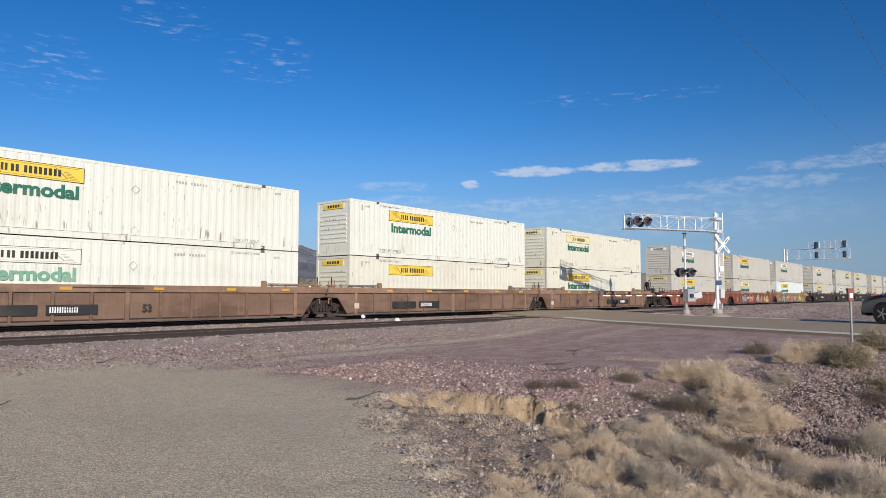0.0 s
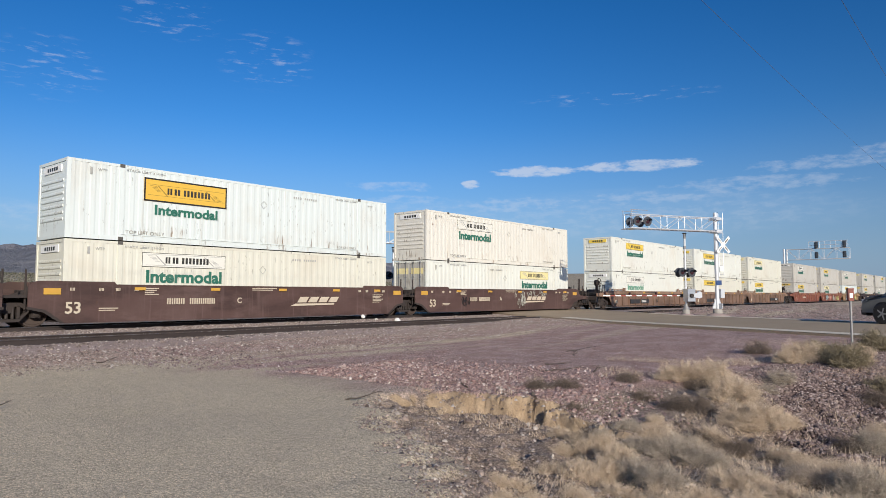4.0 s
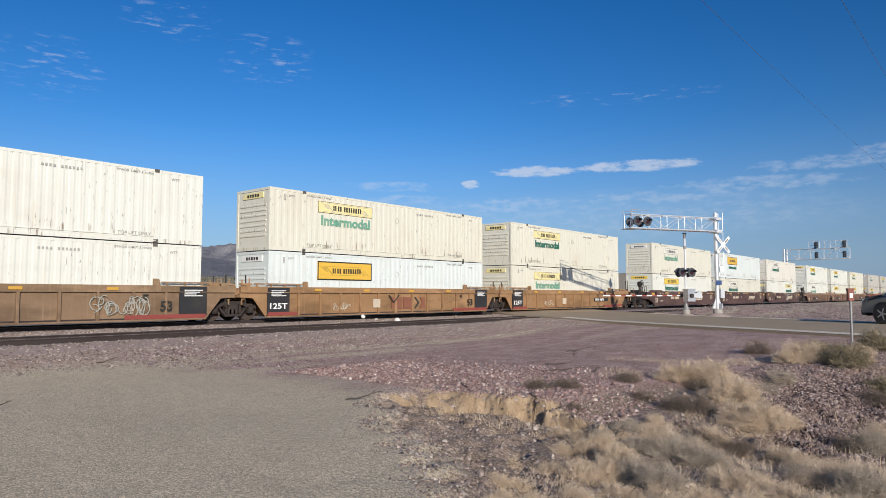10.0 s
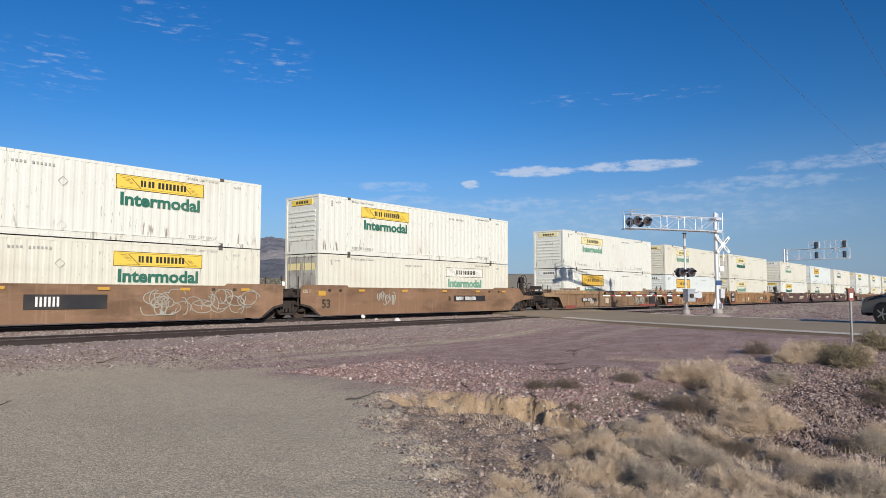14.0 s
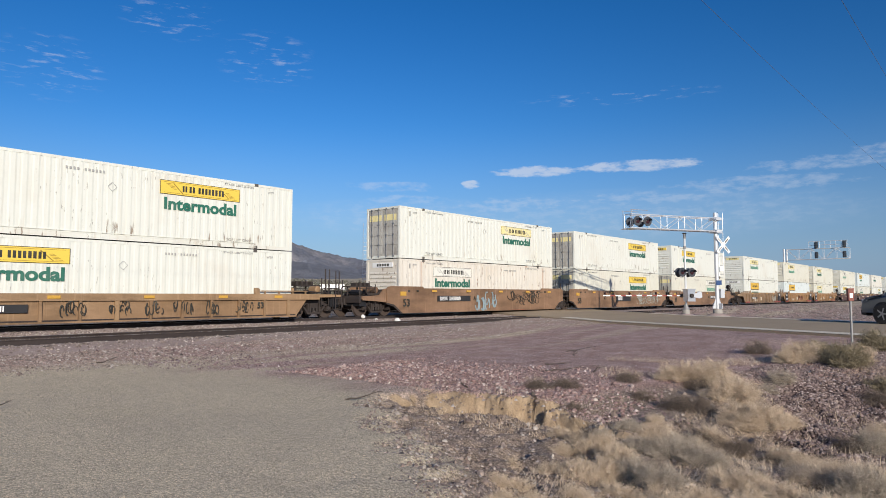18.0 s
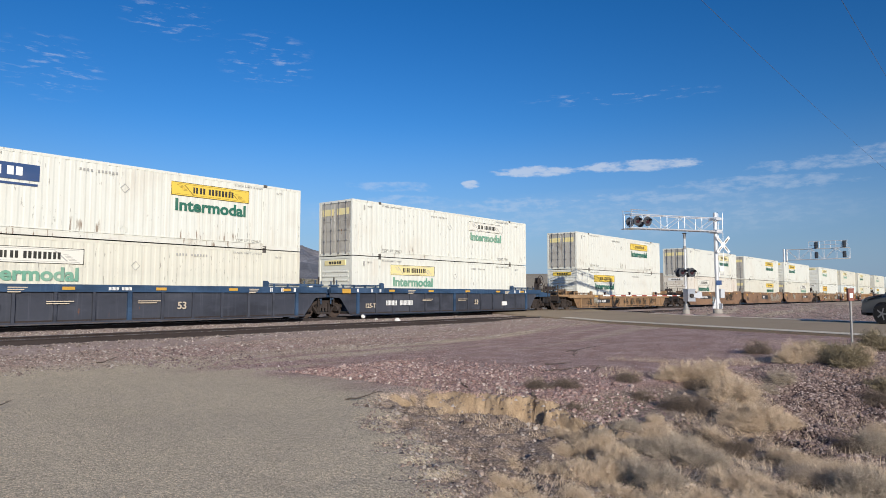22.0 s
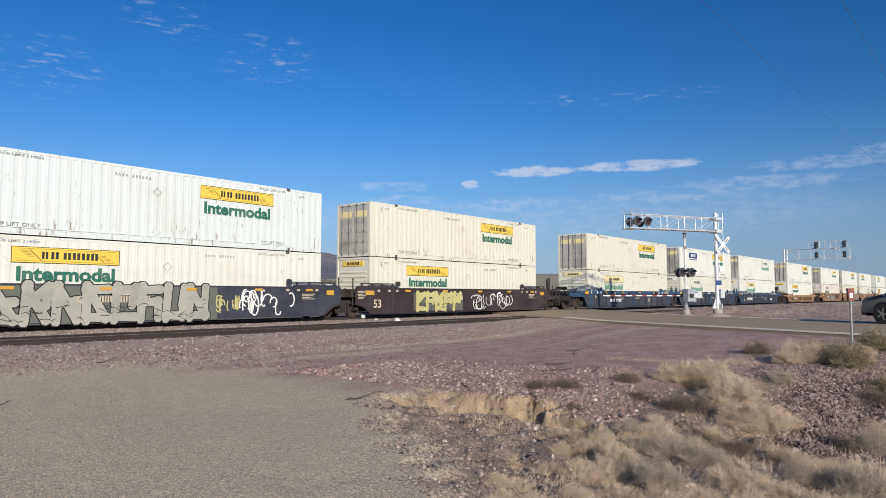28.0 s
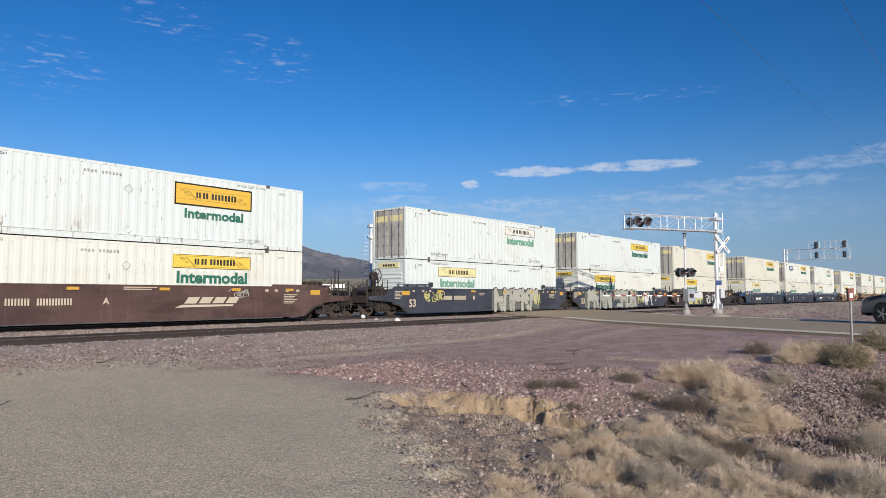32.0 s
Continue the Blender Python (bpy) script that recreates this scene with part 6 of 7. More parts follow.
def gate(x, y, foot, yaw, length, top):
    g = thing("crossing_gate", "lowered red and white crossing gate on a silver mast", "crossing gate", "crossing gates", at=pose(x, y, 0, 0, 0, yaw))
    part("footing", "gate footing", CONCRETE, g, lambda bm: lathe(bm, [(foot - 0.6, 0.24), (foot - 0.08, 0.24), (foot + 0.01, 0.22)], "Z", 16))
    part("mound", "gate mound", BALLAST, g, lambda bm: lathe(bm, [(foot - 0.75, 1.0), (foot - 0.55, 0.7), (foot - 0.32, 0.45), (foot - 0.25, 0.33)], "Z", 20))
    part("base", "gate base", RODS, g, lambda bm: (lathe(bm, [(foot, 0.22), (foot + 0.08, 0.20), (foot + 0.30, 0.11), (foot + 0.42, 0.09)], "Z", 16),))
    part("mast", ("gate mast", round(top, 2)), SILVER, g, lambda bm: bar(bm, (0, 0, foot + 0.1), (0, 0, top), 0.065, 12))
    part("finial", ("finial", round(top, 2)), RODS, g, lambda bm: (bar(bm, (0, 0, top - 0.3), (0, 0, top - 0.02), 0.085, 10), bar(bm, (0, 0, top - 1.0), (0, 0, top - 0.8), 0.085, 10)))
    part("mechanism", "gate mechanism", STEEL, g, lambda bm: (box(bm, -0.30, 0.30, 0.10, 0.55, 0.72, 1.50), box(bm, -0.34, 0.34, 0.08, 0.57, 1.48, 1.54)), label="grey gate motor housing")
    pivot = part("counterweight", "gate weights", SILVER, g, lambda bm: [slab(bm, [(0.1, 1.02), (-0.55, 0.92), (-0.75, 1.0), (-0.74, 1.28), (-0.55, 1.40), (-0.3, 1.26), (0.1, 1.18)], y_, y_ + 0.05) for y_ in (-0.34, 0.62)])
    part("hub", "gate hub", IRON, g, lambda bm: bar(bm, (0.05, -0.36, 1.1), (0.05, 0.68, 1.1), 0.13, 12))
    arm = part("gate_arm", ("gate arm", round(length, 2)), WHITEP, g, lambda bm: box(bm, 0.15, length, -0.30, -0.26, 1.06, 1.14), label="white gate arm with red bands")
    for i in range(int(length / 0.8)):
        part("red_band", "red band", RED, arm, lambda bm: slab(bm, [(0, 1.058), (0.38, 1.058), (0.38, 1.142), (0, 1.142)], -0.304, -0.256), (0.5 + i * 0.8, 0, 0))
    for f in (0.35, 0.68, 0.98):
        part("gate_lamp", "gate lamp", LENS, arm, lambda bm: (lathe(bm, [(-0.06, 0.05), (0.06, 0.05)], "Y", 10), box(bm, -0.05, 0.05, -0.03, 0.03, -0.12, -0.04)), (length * f, -0.28, 1.27))
    lamp_pair(g, Matrix.Translation((0, -0.16, 2.62)), 0)
    lamp_pair(g, Matrix.Translation((0, 0.16, 2.62)), 180)
    part("bell", "bell", BLACK, g, lambda bm: lathe(bm, [(0.0, 0.12), (0.06, 0.14), (0.08, 0.05)], "Z", 12), (0, 0, top))
    return g


YAW_NEAR = math.degrees(math.atan2(0.482, -0.873))
cantilever(45.6, 14.84, 0.19, YAW_NEAR, 6.95, 5.30, 6.17, 6.52, 0.125)
gate(44.2, 16.39, 0.17, YAW_NEAR, 6.2, 5.15)
cantilever(34.1, 35.5, -0.35, YAW_NEAR + 180, 6.35, 4.92, 5.78, 6.25, 0.13, False)
gate(36.7, 35.8, -0.35, YAW_NEAR + 180, 6.0, 4.7)


# ---- railway signal bridge down the line ----
def signal_bridge():
    s = thing("railway_signal", "silver lattice railway signal arm with dark signal heads", "railway signal", at=pose(143.0, 33.2, 0, 0, 0, -90))
    for d in (0.0, 1.1):
        part("mast", "bridge mast", SILVER, s, lambda bm: (bar(bm, (0, 0, -1.2), (0, 0, 10.05), 0.19, 12), box(bm, -0.4, 0.4, -0.4, 0.4, -1.4, -0.9)), (-d * 0.2, -d, 0))
    arm = part("arm", "bridge arm", SILVER, s, lambda bm: truss(bm, 10.6, 7.95, 9.95, 0.55, 2.0))
    part("railing", "bridge railing", SILVER, arm, lambda bm: [bar(bm, (4.0 + i * 0.9, -0.5, 9.95), (4.0 + i * 0.9, -0.5, 11.3), 0.045, 5) for i in range(8)] + [bar(bm, (4.0, -0.5, z), (10.5, -0.5, z), 0.045, 5) for z in (10.6, 11.3)])
    for x in (5.3, 9.9):
        for z in (8.7, 10.6):
            part("signal_head", "signal head", paint("dark grey-blue signal enamel", (0.045, 0.055, 0.07), 0.5), s, lambda bm: (slab(bm, [(-0.30, -0.72), (0.30, -0.72), (0.36, -0.55), (0.36, 0.55), (0.30, 0.72), (-0.30, 0.72), (-0.36, 0.55), (-0.36, -0.55)], -0.05, 0.05), [lathe(bm, [(-0.3, 0.12), (-0.05, 0.12)], "Y", 12, (0, 0, q)) for q in (-0.42, 0.0, 0.42)]), pose(x, -0.75, z) @ Matrix.Scale(0.85, 4), "dark three-lamp signal head")


signal_bridge()


# ---- marker post beside the road ----
def marker_post():
    p = thing("marker_post", "steel post with a small red-brown marker box", "marker post", at=pose(22.9, 3.65, float(height(22.9, 3.65)), 0, 0, -55))
    part("post", "marker pole", RODS, p, lambda bm: bar(bm, (0, 0, -0.2), (0, 0, 1.3), 0.034, 10))
    part("marker", "marker box", paint("faded red-brown plastic", (0.24, 0.075, 0.055), 0.6, 0, (0.3, 0.18, 0.14), 0.3, 8), p, lambda bm: (box(bm, -0.075, 0.075, -0.06, 0.06, 1.25, 1.60), box(bm, -0.085, 0.085, -0.07, 0.07, 1.58, 1.62)))
    part("plate", "marker plate", WHITEP, p, lambda bm: box(bm, -0.045, 0.045, -0.066, -0.06, 1.34, 1.48))


marker_post()


# ---- overhead wires ----
def wires():
    for y, z in ((6.15, 9.15), (3.2, 9.1)):
        cu = bpy.data.curves.new("overhead_wire", "CURVE")
        cu.dimensions, cu.bevel_depth, cu.bevel_resolution = "3D", 0.006, 1
        sp = cu.splines.new("POLY")
        sp.points.add(80)
        for i, pt in enumerate(sp.points):
            x = -160 + i * 5.0
            u = ((x + 20) % 80.0) / 80.0
            pt.co = (x, y, z + 0.55 - 2.2 * u * (1 - u), 1.0)
        cu.materials.append(LINE)
        tagged(new("overhead_wire", cu), "thin dark overhead power line wire against the sky", "wire", "overhead wires")


wires()


# ---- car that waits at the crossing ----
CARPAINT = paint("dark grey car paint", (0.15, 0.158, 0.162), 0.28, 0.3, (0.09, 0.08, 0.07), 0.2, 4, tone=0.05, bump=0)
GLASS = paint("dark window glass", (0.015, 0.018, 0.02), 0.06, 0, (0.03, 0.03, 0.03), 0.05, 4, bump=0)


def waiting_car():
    """A dark pickup-like SUV, nose along +X, wheels on z = 0."""
    way = math.degrees(math.atan2(0.9, 0.436))
    c = thing("car", "dark grey sport utility vehicle waiting on the road", "car", at=pose(36.38, 2.6, float(road_z(2.6)) + 0.02, 0, 0, way) @ Matrix.Diagonal((1.10, 1.10, 1.20, 1.0)))
    half = [(2.35, 0.42), (2.40, 0.62), (2.34, 0.86), (2.22, 1.0), (1.75, 1.08), (1.50, 1.15), (0.72, 1.71), (0.30, 1.76), (-1.6, 1.76), (-2.15, 1.66), (-2.38, 1.1), (-2.40, 0.55), (-2.30, 0.40)]

    def shell(bm):
        prev = None
        for y, k in ((-0.97, 0.93), (-0.93, 0.985), (-0.80, 1.0), (0.80, 1.0), (0.93, 0.985), (0.97, 0.93)):
            ring = [bm.verts.new((x * (0.985 if abs(y) > 0.9 else 1.0), y * (1.0 if z < 1.12 else 0.84), 0.42 + (z - 0.42) * k)) for x, z in half]
            if prev:
                for i in range(len(ring)):
                    j = (i + 1) % len(ring)
                    bm.faces.new((prev[i], prev[j], ring[j], ring[i]))
            else:
                bm.faces.new(ring)
            prev = ring
        bm.faces.new(prev[::-1])
    part("body", "car body", CARPAINT, c, shell)
    for s in (-1, 1):
        part("side_window", "car side window", GLASS, c, lambda bm: slab(bm, [(1.25, 1.17), (0.66, 1.58), (-1.9, 1.60), (-2.1, 1.2)], -0.835, -0.825), Matrix.Identity(4) if s < 0 else Matrix.Diagonal((1, -1, 1, 1)))
        part("headlight", "headlight", SILVER, c, lambda bm: slab(bm, [(2.10, 0.82), (2.37, 0.80), (2.33, 0.92), (2.12, 0.97)], -0.945, -0.70), Matrix.Identity(4) if s < 0 else Matrix.Diagonal((1, -1, 1, 1)), "clear headlight")
        part("mirror", "mirror", CARPAINT, c, lambda bm: box(bm, 1.02, 1.20, -1.10, -0.90, 1.12, 1.28), Matrix.Identity(4) if s < 0 else Matrix.Diagonal((1, -1, 1, 1)))
        for x in (1.45, -1.42):
            part("wheel_arch", "wheel arch", BLACK, c, lambda bm: lathe(bm, [(-0.30, 0.43), (-0.005, 0.43)], "Y", 24), (x, 0.977 if s > 0 else -0.672, 0.40))
            w = part("wheel", "tyre", BLACK, c, lambda bm: lathe(bm, [(-0.12, 0.30), (-0.12, 0.36), (-0.10, 0.385), (0.10, 0.385), (0.12, 0.36), (0.12, 0.30)], "Y", 28), (x, s * 0.915, 0.385))
            part("rim", "rim", RODS, w, lambda bm: [lathe(bm, [(-0.125, 0.06), (-0.118, 0.07)], "Y", 12)] + [slab(bm, [(0.05 * math.cos(a) - 0.03 * math.sin(a), 0.05 * math.sin(a) + 0.03 * math.cos(a)), (0.23 * math.cos(a) - 0.025 * math.sin(a), 0.23 * math.sin(a) + 0.025 * math.cos(a)), (0.23 * math.cos(a) + 0.025 * math.sin(a), 0.23 * math.sin(a) - 0.025 * math.cos(a)), (0.05 * math.cos(a) + 0.03 * math.sin(a), 0.05 * math.sin(a) - 0.03 * math.cos(a))], -0.128, -0.11) for a in [i * 2 * math.pi / 5 for i in range(5)]], Matrix.Identity(4) if s < 0 else pose(0, 0, 0, 0, 0, 180), "light alloy spokes")
    part("windscreen", "windscreen", GLASS, c, lambda bm: slab(bm, [(1.48, 1.16), (0.75, 1.70), (0.73, 1.68), (1.45, 1.14)], -0.70, 0.70), (0.012, 0, 0.012))
    part("grille", "grille", BLACK, c, lambda bm: slab(bm, [(2.36, 0.50), (2.412, 0.62), (2.36, 0.80), (2.33, 0.80)], -0.55, 0.55))
    part("bumper", "bumper", BLACK, c, lambda bm: slab(bm, [(2.20, 0.30), (2.40, 0.34), (2.43, 0.52), (2.25, 0.54)], -0.90, 0.90))


waiting_car()


# ---- loose stones ----
def rubble(name, label, pts, sizes, tones, seed):
    """Many small uneven stones in one mesh."""
    rnd = np.random.RandomState(seed)
    base = np.array([(0, 0, 1), (0.894, 0, 0.447), (0.276, 0.851, 0.447), (-0.724, 0.526, 0.447), (-0.724, -0.526, 0.447), (0.276, -0.851, 0.447), (0.724, 0.526, -0.447), (-0.276, 0.851, -0.447), (-0.894, 0, -0.447), (-0.276, -0.851, -0.447), (0.724, -0.526, -0.447)])
    tri = np.array([(0, 1, 2), (0, 2, 3), (0, 3, 4), (0, 4, 5), (0, 5, 1), (1, 6, 2), (2, 7, 3), (3, 8, 4), (4, 9, 5), (5, 10, 1), (2, 6, 7), (3, 7, 8), (4, 8, 9), (5, 9, 10), (1, 10, 6)])
    n = len(pts)
    co = base[None] * rnd.uniform(0.72, 1.25, (n, 11, 1)) * rnd.uniform(0.6, 1.2, (n, 1, 3)) * sizes[:, None, None]
    a = rnd.uniform(0, 6.283, n)
    ca, sa = np.cos(a)[:, None], np.sin(a)[:, None]
    co = np.stack([co[..., 0] * ca - co[..., 1] * sa, co[..., 0] * sa + co[..., 1] * ca, co[..., 2] * 0.8], -1) + pts[:, None, :]
    me = bpy.data.meshes.new(name)
    me.from_pydata(co.reshape(-1, 3).tolist(), [], (tri[None] + np.arange(n)[:, None, None] * 11).reshape(-1, 3).tolist())
    me.materials.append(islands(name + " stone", tones))
    return tagged(new(name, me), label, "stones", kind="stuff")


def pebbles(name, label, pts, sizes, tones, seed):
    """Very many small stones, each a low five-sided point half sunk in the ground, in one mesh."""
    rnd = np.random.RandomState(seed)
    n = len(pts)
    a = rnd.uniform(0, 6.283, (n, 1)) + np.arange(5) * 1.2566 + rnd.uniform(-0.35, 0.35, (n, 5))
    q = rnd.uniform(0.65, 1.25, (n, 5))
    ring = np.stack([np.cos(a) * q * rnd.uniform(0.7, 1.2, (n, 1)), np.sin(a) * q, np.full((n, 5), -0.35)], -1)
    top = np.stack([rnd.uniform(-0.4, 0.4, n), rnd.uniform(-0.4, 0.4, n), rnd.uniform(0.30, 0.62, n)], -1)[:, None, :]
    co = np.concatenate([top, ring], 1) * sizes[:, None, None] + pts[:, None, :]
    tri = np.array([(0, i + 1, (i + 1) % 5 + 1) for i in range(5)])
    idx = (tri[None] + np.arange(n)[:, None, None] * 6).ravel()
    me = bpy.data.meshes.new(name)
    me.vertices.add(n * 6), me.loops.add(n * 15), me.polygons.add(n * 5)
    me.vertices.foreach_set("co", co.ravel())
    me.loops.foreach_set("vertex_index", idx.astype(np.int32))
    me.polygons.foreach_set("loop_start", (np.arange(n * 5) * 3).astype(np.int32))
    me.update(calc_edges=True)
    me.materials.append(islands(name + " stone", tones, bump=0, soil=0.12))
    return tagged(new(name, me), label, "stones", kind="stuff")


def fan(rnd, n, near, far, side=42.0):
    """Places on the ground, thinning out with distance."""
    inv = rnd.uniform(1.0 / far, 1.0 / near, n)
    turn = radians(49) + rnd.uniform(-1, 1, n) * radians(side)
    return np.sin(turn) / inv, np.cos(turn) / inv, 1.0 / inv


def stones():
    rnd = np.random.RandomState(5)
    scree = [(0.09, 0.064, 0.058), (0.22, 0.158, 0.142), (0.32, 0.235, 0.21), (0.15, 0.108, 0.10), (0.28, 0.20, 0.18), (0.52, 0.43, 0.39)]
    brown = [(0.10, 0.074, 0.062), (0.26, 0.195, 0.16), (0.40, 0.315, 0.265), (0.17, 0.125, 0.105), (0.29, 0.215, 0.18), (0.62, 0.54, 0.47), (0.09, 0.07, 0.06)]
    grey = [(0.17, 0.14, 0.11), (0.42, 0.355, 0.275), (0.54, 0.46, 0.36), (0.28, 0.225, 0.17), (0.46, 0.39, 0.30), (0.66, 0.59, 0.49)]
    pink = [(0.10, 0.062, 0.058), (0.29, 0.18, 0.165), (0.36, 0.24, 0.22), (0.19, 0.12, 0.112), (0.33, 0.21, 0.19), (0.48, 0.37, 0.335), (0.30, 0.195, 0.175), (0.72, 0.63, 0.57)]
    # crushed stone on the slope towards the road
    x, y = rnd.uniform(8.0, 25.0, 150000), rnd.uniform(-2.0, 6.2, 150000)
    inside, _ = gully(x, y)
    edge = x + 0.8 * value_noise(x * 0.8, y * 0.8, 18.0) > np.maximum(2.4 * y + 4.3, 8.8)
    keep = edge & ((inside > 0.02) | (rnd.uniform(0, 1, len(x)) < 0.5) & (y < 6.0 - 0.1 * x)) & (x - ROAD_LEAN * y < ROAD_NEAR - 1.0)
    x, y = x[keep][:58000], y[keep][:58000]
    r = rnd.gamma(6.0, 0.0025, len(x)) + 0.008
    rubble("slope_stones", "dark purple-brown crushed stones on the gully slope", np.stack([x, y, height(x, y) + r * 0.35], 1), r, scree, 6)
    # gully sides and floor
    x, y, d = fan(rnd, 260000, 3.3, 17.0)
    inside, _ = gully(x, y)
    patch = value_noise(x * 1.3, y * 1.3, 24.0) + 0.6 * value_noise(x * 3.5, y * 3.5, 25.0)
    keep = (inside > 0.01) & (x < 13.6) & (rnd.uniform(0, 1, len(x)) < 0.45 + 0.5 * patch)
    x, y, d = x[keep][:60000], y[keep][:60000], d[keep][:60000]
    r = d * rnd.gamma(2.2, 0.00075, len(x)) + 0.002
    pebbles("gully_gravel", "brown and whitish gravel in the dry gully", np.stack([x, y, height(x, y)], 1), r, brown, 16)
    x, y, d = fan(rnd, 20000, 4.0, 15.0)
    inside, _ = gully(x, y)
    rim = (np.abs(x - 9.6) < 1.0) & (y > 4.6) & (y < 9.0) & (rnd.uniform(0, 1, len(x)) < 0.6)
    face = (inside > 0.01) & (inside < 0.9) & (x > 7.9) & (x < 10.0) & (y > 4.0)
    keep = ((inside > 0.03) & (rnd.uniform(0, 1, len(x)) < 0.6) | rim) & ~face
    x, y, d = x[keep][:5000], y[keep][:5000], d[keep][:5000]
    r = d * rnd.gamma(3.0, 0.00058, len(x)) + 0.005
    rubble("gully_stones", "loose brown and white stones in the dry gully", np.stack([x, y, height(x, y) + r * 0.3], 1), r, brown, 26)
    # the lot and the purple band
    x, y, d = fan(rnd, 240000, 3.4, 24.0)
    keep = (y < 19.6) & (x - ROAD_LEAN * y < ROAD_NEAR - 1.0) & (gully(x, y)[0] < 0.03)
    x, y, d = x[keep], y[keep], d[keep]
    purple = (x + 2.2 * value_noise(x * 0.5, y * 0.5, 2.0) + rnd.normal(0, 0.5, len(x))) > 8.0
    sparse = rnd.uniform(0, 1, len(x)) < 0.55 + 0.4 * value_noise(x * 0.6, y * 0.6, 27.0) + 0.3 * value_noise(x * 0.25, y * 1.2, 28.0)
    pts = np.stack([x, y, height(x, y)], 1)
    a, b = np.where(~purple & sparse)[0][:60000], np.where(purple & sparse)[0][:64000]
    r = d * rnd.gamma(3.0, 0.00024, len(x)) + 0.0008
    pebbles("gravel", "fine grey and whitish gravel on the lot", pts[a], r[a], grey, 7)
    pebbles("purple_gravel", "purple and whitish crushed gravel beside the track", pts[b], r[b] * np.interp(pts[b, 0], [8.5, 10.5, 13.5], [2.7, 2.3, 1.5]), pink, 8)
    # coarser stones on the brow behind the bank
    x, y = rnd.uniform(9.0, 15.0, 14000), rnd.uniform(4.6, 12.0, 14000)
    keep = (gully(x, y)[0] < 0.02) & (rnd.uniform(0, 1, len(x)) < soft(x + 0.8 * value_noise(x * 0.9, y * 0.9, 29.0), 14.5, 9.4))
    x, y = x[keep][:5500], y[keep][:5500]
    r = rnd.gamma(3.0, 0.0052, len(x)) + 0.006
    rubble("brow_stones", "pinkish and whitish broken stones behind the gully bank", np.stack([x, y, height(x, y) + r * 0.25], 1), r, pink, 36)
    # ballast shoulder and between the rails
    x = rnd.uniform(-4.0, 36.0, 70000)
    y = 15.2 + 10.3 * rnd.uniform(0, 1, len(x)) ** 0.8
    z = np.maximum(height(x, y), bed(x, y) * (y > 18.4) + -9.0 * (y <= 18.4))
    r = rnd.gamma(3.0, 0.0075, len(x)) + 0.007
    pebbles("ballast_stones", "pinkish grey and white ballast stones on the track shoulder", np.stack([x, y, z + r * 0.1], 1), r, [(0.10, 0.072, 0.060), (0.33, 0.245, 0.195), (0.20, 0.145, 0.12), (0.42, 0.33, 0.27), (0.30, 0.22, 0.175), (0.56, 0.47, 0.39), (0.78, 0.70, 0.61)], 9)
    # rough ground between the far side of the road and the track
    x, y = rnd.uniform(40.0, 85.0, 16000), rnd.uniform(4.0, 19.6, 16000)
    keep = x - ROAD_LEAN * y > ROAD_FAR + 1.2
    x, y = x[keep], y[keep]
    r = rnd.gamma(2.2, 0.020, len(x)) + 0.02
    pebbles("roadside_stones", "pinkish grey stones on the ground beside the road", np.stack([x, y, np.maximum(height(x, y), np.where(y > 18.4, bed(x, y), -9.0))], 1), r, brown, 19)
    for xs, ys, r, lift in ((23.62, 25.15, 0.11, 0.12), (23.85, 22.95, 0.15, 0.03), (18.7, 22.1, 0.08, 0.02), (24.2, 24.8, 0.08, 0.0), (22.35, 22.5, 0.07, 0.02)):
        bm = bmesh.new()
        bmesh.ops.create_icosphere(bm, subdivisions=2, radius=r)
        for v in bm.verts:
            v.co *= 1.0 + 0.35 * noise.noise(v.co * 7.0)
            v.co.z *= 0.95
        me = bpy.data.meshes.new("white_rock")
        bm.to_mesh(me), bm.free()
        me.materials.append(paint("white rock", (0.78, 0.76, 0.72), 0.9, 0, (0.5, 0.45, 0.4), 0.3, 8))
        ob = tagged(new("white_rock", me), "white lump of rock on the ballast by the rail", "rock", "white rocks by the rail")
        ob.location = (xs, ys, float(bed(xs, ys)) + r * 0.3 + lift)


stones()


# ---- dry bushes ----
STRAW = islands("dry straw twigs", [(0.42, 0.315, 0.215), (0.74, 0.585, 0.42), (0.84, 0.69, 0.525), (0.56, 0.425, 0.30), (0.72, 0.56, 0.40)], 0.9, 0)
TWIG = islands("grey brittle twigs", [(0.20, 0.155, 0.12), (0.50, 0.42, 0.335), (0.66, 0.57, 0.46), (0.32, 0.26, 0.20), (0.56, 0.475, 0.38)], 0.95, 0)
DUSKY = islands("dark brown dead twigs", [(0.060, 0.045, 0.036), (0.17, 0.128, 0.10), (0.28, 0.22, 0.17), (0.10, 0.075, 0.06), (0.22, 0.17, 0.13)], 0.95, 0)
OLIVE = islands("dusty olive leaves", [(0.12, 0.10, 0.058), (0.25, 0.21, 0.13), (0.38, 0.31, 0.20), (0.17, 0.145, 0.085), (0.44, 0.36, 0.25)], 0.9, 0)


